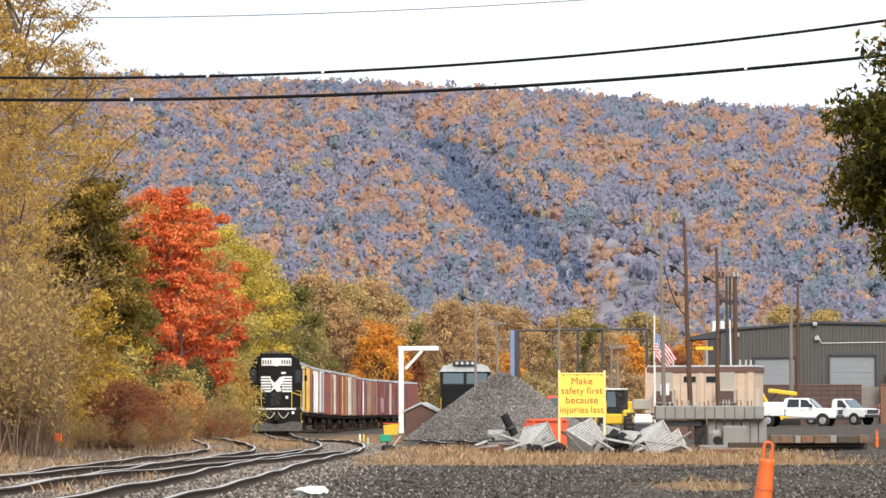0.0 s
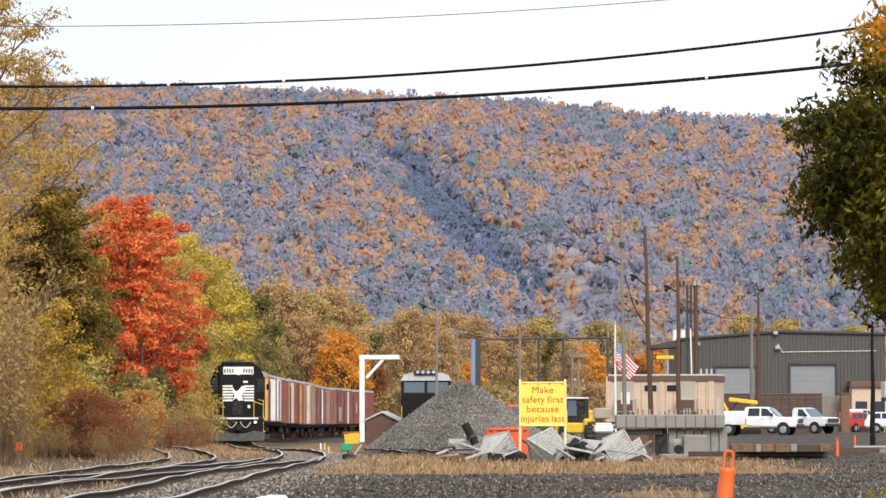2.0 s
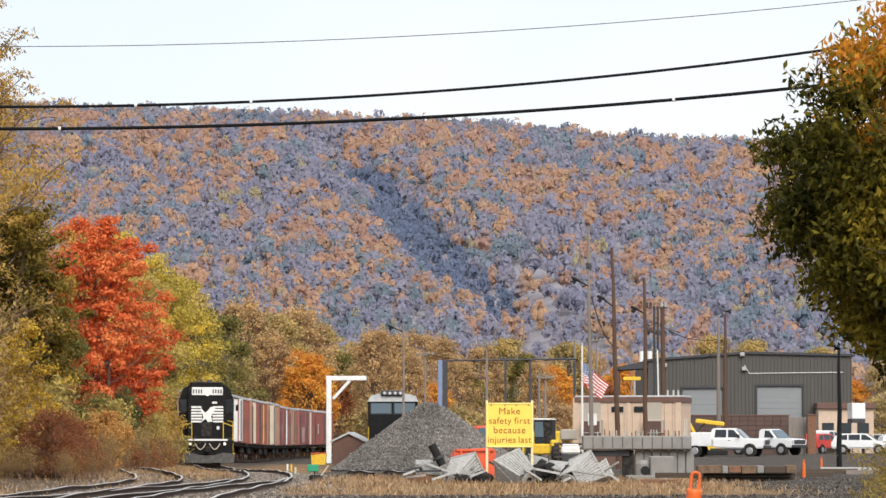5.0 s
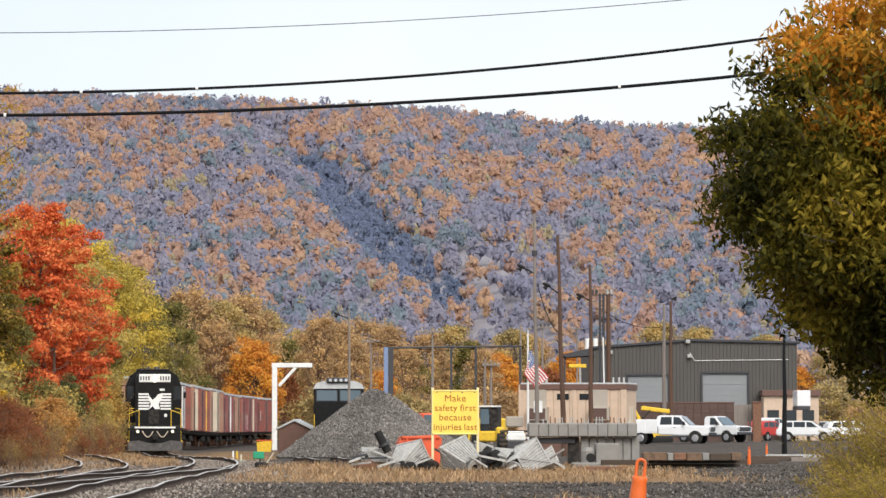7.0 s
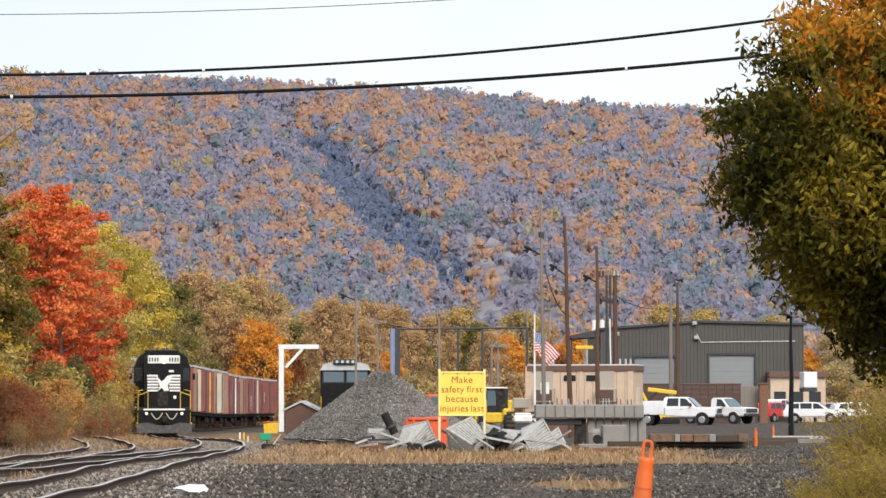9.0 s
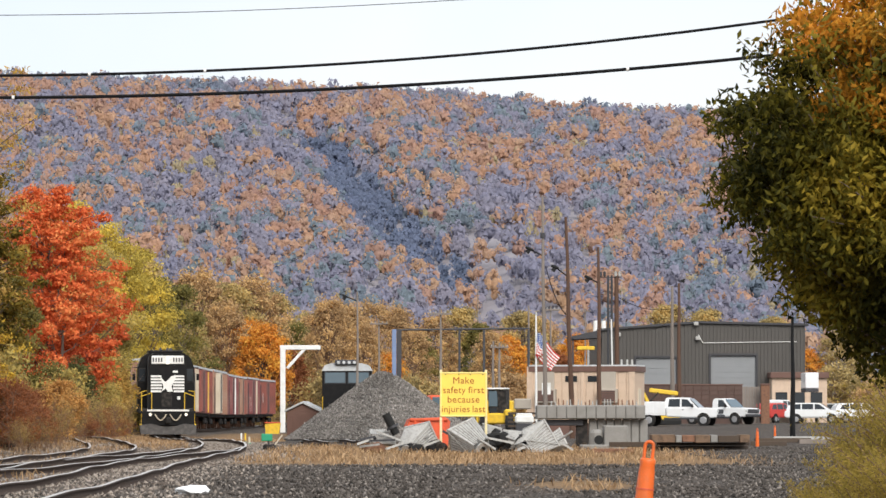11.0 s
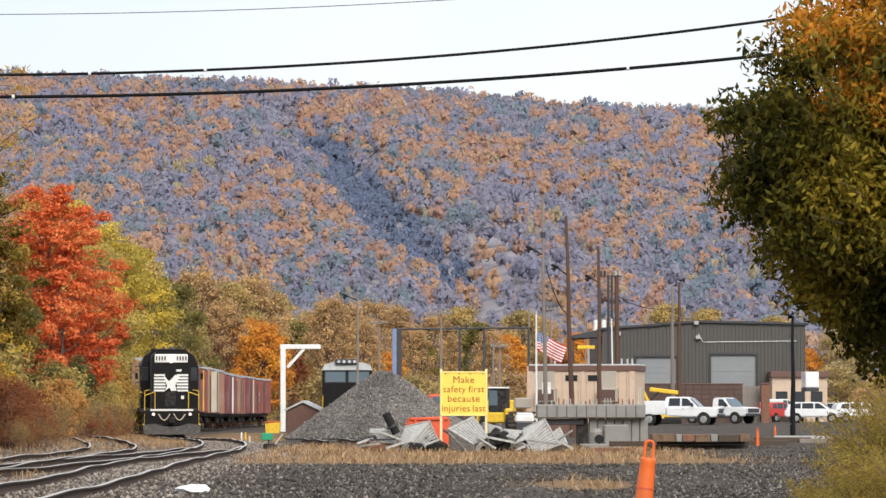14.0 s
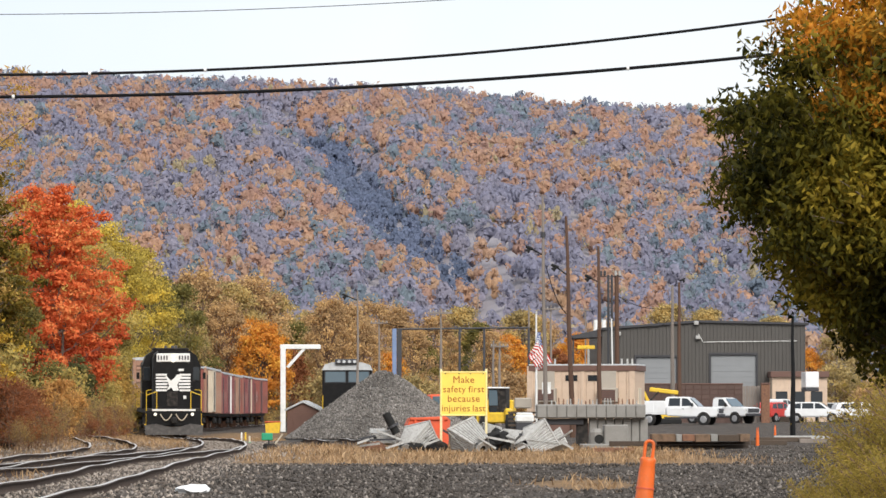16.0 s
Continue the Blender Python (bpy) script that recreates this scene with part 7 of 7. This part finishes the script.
def service_cable(p, q, sag, label):
    """A thin line hung between two supports."""
    t = thing("service_cable", Matrix(), label, "cable", "thin cables in the yard")
    p, q = Vector(p), Vector(q)
    bm = nb()
    last = p
    for k in range(1, 25):
        u = k / 24
        c = p.lerp(q, u) - Vector((0, 0, sag * 4 * u * (1 - u)))
        ring(bm, last, c, 0.022, 0.022, 5)
        last = c
    part("strand", bm, M["cable"], t)


service_cable((13.21, 300, 10.23), (17.7, 300, 9.143), 0.5, "thin cable from the mast to the workshop pole")
service_cable((4.814, 182, 8.043), (5.99, 180, 5.613), 0.6, "thin slack cable between two yard poles")
service_cable((18.1, 298, 9.307), (17.87, 336, 8.374), 0.6, "thin slack cable to the workshop roof")
service_cable((7.069, 320, 8.27), ((-5.419), 330, 8.728), 0.7, "long thin cable above the yard")


def log_pile():
    for i, (u, y, ln, turn, dz) in enumerate([(-48, 122, 1.5, 12, 0.0), (-30, 123, 1.3, -18, 0.0), (-10, 121, 1.4, 6, 0.0), (-35, 122.4, 1.2, 30, 0.17), (0, 124, 0.9, -30, 0.0)]):
        x = (u - 784) / 6881 * y
        t = thing("old_tie", at(x, y, turn), "discarded rotten railway tie lying by the siding", "timber", "discarded ties")
        part("beam", box(nb(), (0, 0, 0.09 + dz), (ln, 0.2, 0.16), 0.03), M["timber"], t)


log_pile()


# ---- near tree and weeds by the lens ----
def near_tree():
    y = 46.0
    t = thing("ash_tree", at(6.05, y), "ash tree with dark green leaves turning orange at the top", "tree")
    g = gz(6.05, y)
    bm = nb()
    limb_path(bm, (0, 0, -0.3), (0.1, 0.1, 5.4), 0.17, 0.04, 0.05, 10, 7)
    rnd = np.random.default_rng(12)
    low, high, lo_out, hi_out = [], [], [], []
    count = 480
    for i in range(count):
        up, round_ = 1 - 2 * (i + 0.5) / count, i * 2.39996
        v = np.array([math.cos(round_) * math.sqrt(1 - up * up), math.sin(round_) * math.sqrt(1 - up * up), up])
        c = v * rnd.uniform(0.3, 0.98) ** 0.55 * [2.75 * (1 + 0.12 * max(0, -up)), 2.5, 2.3] * (1 + 0.3 * noise.noise(Vector(v) * 2.8)) + [0, 0, 4.0 - g]
        if c[2] < 1.85 - g + max(0, -c[0] - 1.1) * 1.5:
            continue
        limb_path(bm, (0.03, 0.03, max(1.5, c[2] * 0.6)), c, 0.03, 0.006, 0.12, 4, 4)
        n = 300
        d = unit(n)
        q = np.array(c) + d * (RNG.random((n, 1)) ** 0.6) * np.array([0.5, 0.5, 0.36]) * rnd.uniform(0.7, 1.3)
        warm = c[2] + g + 0.35 * c[0] > 4.95 + 0.42 * rnd.normal() or (c[2] < 2.4 and rnd.random() < 0.25)
        (high if warm else low).append(q)
        (hi_out if warm else lo_out).append(d)
    # a few shoots stand out past the crown, with leaves in pairs along them
    for k in range(34):
        a, e = rnd.uniform(0, math.tau), rnd.uniform(-0.35, 1.2)
        v = Vector((math.cos(a) * math.cos(e), math.sin(a) * math.cos(e), math.sin(e)))
        p0 = Vector((v.x * 2.45, v.y * 2.2, v.z * 2.05 + 4.0 - g))
        p1 = p0 + v * rnd.uniform(0.3, 0.75) + Vector((0, 0, 0.25))
        limb_path(bm, p0, p1, 0.012, 0.004, 0.08, 4, 3)
        along = rnd.uniform(0, 1, (40, 1))
        low.append(np.array(p0) * (1 - along) + np.array(p1) * along + rnd.normal(size=(40, 3)) * 0.06)
        lo_out.append(unit(40))
    part("trunk", bm, M["bark"], t)
    for nm, ps, os, lf in (("green_leaves", low, lo_out, "near"), ("orange_leaves", high, hi_out, "near_orange")):
        v, f = cards(np.concatenate(ps), 0.115, 0.42, 0.7, np.concatenate(os))
        ob = new(nm, mesh_np(nm, v, f, LEAF[lf]))
        ob.parent = t


near_tree()


def goldenrod(name, height, stems):
    """Arching stems with narrow leaves and feathery one-sided plumes."""
    bm, pts, outs = nb(), [], []
    for _ in range(stems):
        a, h = RNG.uniform(0, math.tau), height * RNG.uniform(0.55, 1.0)
        reach = h * RNG.uniform(0.15, 0.75)
        foot = Vector((RNG.normal() * 0.12, RNG.normal() * 0.12, -0.05))
        line = [foot + Vector((math.cos(a) * reach * u * u, math.sin(a) * reach * u * u, h * (u - 0.22 * u * u * reach / h))) for u in (0, 0.25, 0.5, 0.75, 1.0)]
        for p, q in zip(line[:-1], line[1:]):
            ring(bm, p, q, 0.006, 0.004, 4)
        ln = np.array([p[:] for p in line])
        u = RNG.uniform(0.12, 1.0, 46)
        base = np.stack([np.interp(u * 4, range(5), ln[:, k]) for k in range(3)], 1)
        pts.append(base + RNG.normal(size=(46, 3)) * 0.035)
        u = RNG.uniform(0.7, 1.0, 70)
        base = np.stack([np.interp(u * 4, range(5), ln[:, k]) for k in range(3)], 1)
        pts.append(base + RNG.normal(size=(70, 3)) * [0.05, 0.05, 0.035] * (1.3 - u)[:, None] * 3)
    p = np.concatenate(pts)
    v, f = cards(p, 0.06, 0.2, 0.1)
    return finish(name + "_trunk", bm, M["twig"]), mesh_np(name + "_crown", v, f, LEAF["weed"])


weed_a, weed_b = goldenrod("goldenrod", 1.85, 80), goldenrod("goldenrod_low", 1.3, 56)
for i, (u, y, s, k) in enumerate([(1600, 38, 0.85, 0), (1650, 37, 0.95, 0), (1535, 36, 0.72, 1), (1575, 34, 0.8, 1), (1700, 38, 1.05, 0), (1630, 33, 0.9, 1), (1490, 35, 0.55, 1), (1745, 36, 1.0, 0), (1445, 34, 0.45, 1), (1515, 33, 0.55, 1), (1560, 38, 0.75, 0), (1470, 36, 0.62, 1), (1612, 35, 0.95, 1)]):
    tree((weed_a, weed_b)[k], at((u - 784) / 6881 * y, y, 50 * i), "yellowing goldenrod clump at the edge of the gravel", "weed_clump", "weed", "goldenrod clumps", s)

# shrubs along the bank
sumac = tree_meshes("sumac", 2.0, 1.2, 5200, "rust", 0.10, 50, 0.05, 0.7, 0.3, 0.03, "twig", -0.2, 0.3, 5)


def thicket_meshes(name, height, spread, stems, leaves, leaf, leaf_size):
    """Close upright bare stems with side twigs and the last leaves."""
    bm = nb()
    pts = []
    for _ in range(stems):
        a, r = RNG.uniform(0, math.tau), spread * RNG.random() ** 0.5
        foot = Vector((r * math.cos(a), r * math.sin(a), -0.1))
        h = height * RNG.uniform(0.45, 1.0)
        tip = foot + Vector((RNG.normal() * h * 0.12, RNG.normal() * h * 0.12, h))
        limb_path(bm, foot, tip, 0.011, 0.003, 0.10, 4, 4)
        for _ in range(8):
            t = RNG.uniform(0.35, 0.95)
            p = foot.lerp(tip, t)
            e = p + Vector((RNG.normal() * 0.3, RNG.normal() * 0.3, RNG.uniform(0.15, 0.6)))
            limb_path(bm, p, e, 0.006, 0.003, 0.1, 3, 2)
            pts.append(e[:])
    pts = np.array(pts)
    q = pts[RNG.integers(0, len(pts), leaves)] + RNG.normal(size=(leaves, 3)) * 0.12
    v, f = cards(q, leaf_size, 0.5, 0.3)
    return finish(name + "_trunk", bm, M["twig"]), mesh_np(name + "_crown", v, f, LEAF[leaf])


brush = thicket_meshes("bare_brush", 2.7, 0.8, 34, 2600, "dead", 0.09)
shrub = tree_meshes("golden_shrub", 2.6, 1.2, 4200, "gold", 0.12, 46, 0.03, 0.75, 0.3, 0.03, "twig", 0.2, 0.5, 5)
green_shrub = tree_meshes("green_shrub", 2.2, 1.2, 3600, "sage", 0.13, 40, 0.03, 0.75, 0.3, 0.03, "twig", 0.2, 0.5, 3)
G = "shrubs on the bank"
orange_shrub = tree_meshes("orange_shrub", 2.4, 0.9, 3000, "peach", 0.12, 40, 0.03, 0.75, 0.3, 0.03, "twig", 0.2, 0.5, 4)
juniper = tree_meshes("juniper", 4.0, 0.8, 5000, "cedar", 0.13, 60, 0.03, 0.7, 0.3, 0.05, "twig", 0.1, 0.4)
yellow_shrub = tree_meshes("yellow_shrub", 2.6, 1.1, 3200, "yellow", 0.12, 46, 0.03, 0.75, 0.26, 0.03, "twig", 0.2, 0.5, 5)
SHRUBS = dict(k=(yellow_shrub, "bright yellow shrub at the edge of the bank"), o=(orange_shrub, "pale orange shrub at the foot of the bank"), j=(juniper, "dark green juniper on the bank"), s=(sumac, "rust-red sumac thicket on the bank"), b=(brush, "bare grey-brown brush on the bank"), y=(shrub, "golden shrub on the bank"), g=(green_shrub, "grey-green shrub on the bank"))
for i, (k, u, y, s) in enumerate([
        ("s", -12, 119, 0.9), ("s", 14, 118, 1.02), ("s", 44, 121, 0.85), ("s", 20, 124, 1.0),
        ("k", -78, 121, 1.0), ("k", -50, 126, 1.15), ("k", -98, 124, 1.15), ("y", -60, 132, 1.3), ("g", -22, 142, 1.5), ("g", -5, 146, 1.6),
        ("b", -232, 100, 1.6), ("b", -205, 98, 1.5), ("b", -180, 102, 1.7), ("b", -168, 99, 1.1), ("b", -140, 101, 0.6), ("b", -215, 108, 2.0), ("b", -190, 110, 1.8),
        ("b", -172, 114, 1.3), ("b", -108, 108, 0.5), ("b", -195, 118, 2.1), ("k", -112, 113, 0.75), ("b", -75, 112, 0.4), ("k", -132, 118, 1.0),
        ("b", 40, 116, 0.35), ("b", 70, 120, 0.4), ("b", 90, 126, 0.45), ("b", -40, 113, 0.4), ("b", 100, 134, 0.6),
        ("o", 98, 140, 0.95), ("o", 116, 144, 0.95), ("o", 84, 142, 0.8), ("j", 142, 176, 0.95), ("j", 155, 182, 0.8), ("g", 108, 172, 1.4),
        ("s", 150, 160, 0.55), ("s", 178, 172, 0.65), ("s", 200, 186, 0.75), ("b", 128, 150, 0.6), ("b", 160, 168, 0.7), ("b", 190, 180, 0.75), ("b", 215, 200, 0.8),
        ("s", 60, 140, 0.9), ("y", 170, 200, 1.3), ("y", 188, 205, 1.5), ("g", 200, 222, 1.5), ("y", 205, 262, 1.6), ("g", 175, 245, 1.6), ("b", 232, 240, 1.0), ("g", 150, 195, 1.6),
        ("y", -160, 122, 1.7), ("g", -120, 128, 1.6), ("y", -200, 130, 1.8), ("y", -140, 130, 1.9), ("s", 85, 146, 0.7)]):
    me, lab = SHRUBS[k]
    tree(me, at((u - 784) / 6881 * y, y, 61 * i), lab, "shrub", "shrub", G, s)
# brush that closes the wood's foot behind the yard
far_brush = tree_meshes("far_brush", 4.6, 3.6, 3600, "tan", 0.34, 40, 0.02, 0.7, 0.3, 0.08, "twig", 0.2, 0.6, 4)
far_green = tree_meshes("far_green", 5.2, 3.8, 3600, "far_olive", 0.36, 40, 0.02, 0.7, 0.3, 0.08, "twig", 0.2, 0.6, 3)
for i, u in enumerate(range(-200, 1700, 42)):
    y = 455 + 30 * math.sin(i * 1.9)
    tree((far_brush, far_green)[i % 3 == 1], at((u - 784) / 6881 * y, y, 43 * i), "low scrub at the edge of the woods", "shrub", "shrub", "scrub behind the yard", 0.9 + 0.3 * math.sin(i * 2.7))


# ---- grass, stones ----
def dry_grass():
    x, y = RNG.uniform(-24, 10, 260000), RNG.uniform(60, 215, 260000)
    keep = RNG.random(len(x)) < grass_mask(x, y) ** 1.5 * 0.55
    x, y = x[keep], y[keep]
    clump = np.array([noise.noise((a * 0.9, c * 0.35, 5)) for a, c in zip(x, y)])
    off = np.abs(x - np.interp(y, MAIN[:, 1], MAIN[:, 0])) > 1.1
    keep = off & (RNG.random(len(x)) < np.clip(0.4 + 1.6 * clump, 0.05, 1))
    x, y = x[keep][:30000], y[keep][:30000]
    p = np.stack([x, y, ground_z(x, y)], 1)
    n = len(p)
    h = RNG.uniform(0.06, 0.2, (n, 1)) * (1 + 0.5 * smooth01((-p[:, :1] - 11) / 6))
    a = RNG.uniform(0, math.tau, n)
    side = np.stack([np.cos(a), np.sin(a), np.zeros(n)], 1) * 0.011
    tip = p + np.concatenate([RNG.normal(size=(n, 2)) * 0.09, h], 1)
    mid = p * 0.5 + tip * 0.5 + [0, 0, 0.03]
    v = np.stack([p - side, p + side, mid + side * 0.8, mid - side * 0.8, tip], 1).reshape(-1, 3)
    i = np.arange(n)[:, None] * 5
    f = np.concatenate([i + [[0, 1, 2]], i + [[0, 2, 3]], i + [[3, 2, 4]]], 0)
    straw = island_mat("straw", [(0.17, 0.10, 0.055), (0.34, 0.225, 0.125), (0.45, 0.315, 0.185), (0.26, 0.16, 0.085), (0.21, 0.14, 0.075)])
    tagged(new("dry_grass", mesh_np("dry_grass", v, f, straw)), "tufts of dry straw-coloured grass on the yard ground", "grass", kind="stuff")


dry_grass()


def loose_gravel():
    n = 52000
    y = 44 + 95 * RNG.random(n) ** 1.3
    x = RNG.uniform(-0.15, 0.13, n) * y
    keep = (x > -6.8) & (grass_mask(x, y) < 0.6)
    x, y = x[keep], y[keep]
    pts = np.stack([x, y, ground_z(x, y) + 0.015], 1)
    tagged(stones("loose_gravel", pts, 0.03, island_mat("yard_stone", [(0.03, 0.027, 0.024), (0.075, 0.065, 0.058), (0.12, 0.105, 0.094), (0.05, 0.044, 0.039), (0.27, 0.24, 0.215)])), "loose grey crushed stone over the yard", "gravel", kind="stuff")
    n = 34000
    beds = np.concatenate([MAIN, SIDING, LEAD])
    beds = beds[(beds[:, 1] > 42) & (beds[:, 1] < 200)]
    k = RNG.integers(0, len(beds), n)
    p = beds[k] + np.stack([RNG.normal(size=n) * 1.1, RNG.uniform(-0.3, 0.3, n)], 1)
    pts = np.stack([p[:, 0], p[:, 1], ground_z(p[:, 0], p[:, 1]) + 0.01], 1)
    tagged(stones("track_ballast", pts, 0.04, island_mat("old_ballast", [(0.10, 0.08, 0.066), (0.22, 0.185, 0.155), (0.36, 0.31, 0.265)])), "old brown-grey ballast stones between the rails", "ballast", kind="stuff")


loose_gravel()


# ---- what moves: the train creeps nearer, the flag swings ----
def motions():
    d = np.concatenate([[0], np.cumsum(np.hypot(*(MAIN[1:] - MAIN[:-1]).T))])
    start = float(np.interp(229.5, MAIN[:, 1], d))
    speed = 1.5

    def on_track(s):
        return Vector((float(np.interp(s, d, MAIN[:, 0])), float(np.interp(s, d, MAIN[:, 1]))))

    def placed(s, reach):
        a, b = on_track(s - reach), on_track(s + reach)
        c, h = (a + b) / 2, (a - b).normalized()
        za, zb = rail_top(*a), rail_top(*b)
        tilt = math.degrees(math.atan2(za - zb, 2 * reach))
        return pose(c.x, c.y, (za + zb) / 2, -tilt, 0, math.degrees(math.atan2(h.x, -h.y)))

    times = [0, 2, 4, 6, 8, 10, 12, 14, 16]
    first = start + 10.3
    offset = first
    walk(ENGINE, [(t, placed(offset - speed * t, 6.2)) for t in times])
    offset += 10.5 + 8.5
    for c in CARS:
        walk(c, [(t, placed(offset - speed * t, 5.6)) for t in times])
        offset += 16.8
    for w in WHEELS:
        r, y = w.matrix_basis.translation.z, w.matrix_basis.translation.y
        turn = math.degrees(speed / r)
        walk(w, [(0.4 * k, pose(0, y, r, 0.4 * k * turn, 0, 0)) for k in range(41)])
    # droop of the flag below level, in degrees, as the wind drops and rises
    droop = [(0, 54), (1.5, 51), (3.5, 43), (5.0, 40), (6.5, 45), (7.0, 58), (8.0, 48), (9.0, 44), (10.5, 52), (11.5, 46), (12.5, 42), (13.0, 54), (13.5, 28), (14.0, 26), (14.4, 52), (14.8, 68), (15.2, 75), (16.0, 71)]
    w = FLY / STRIPS
    rows = [[] for _ in FLAG]
    for k in range(81):
        t = k * 0.2
        fall = radians(float(np.interp(t, *zip(*droop))) + 4)
        p = Vector((0, 0, 0))
        for i in range(STRIPS):
            sway = radians(28) * math.sin(4.4 * t - 0.95 * i) * (0.3 + 0.7 * i / STRIPS)
            part_fall = fall * (0.85 + 0.15 * math.sin(2.1 * t - 0.6 * i))
            rows[i].append((t, pose(p.x, p.y, p.z, 0, math.degrees(part_fall) * min(0.95, 0.12 + 0.17 * i), math.degrees(sway))))
            p = p + Vector((w * math.cos(part_fall) * math.cos(sway), w * math.sin(sway) * math.cos(part_fall), -w * math.sin(part_fall)))
    for ob, r in zip(FLAG, rows):
        walk(ob, r)


motions()
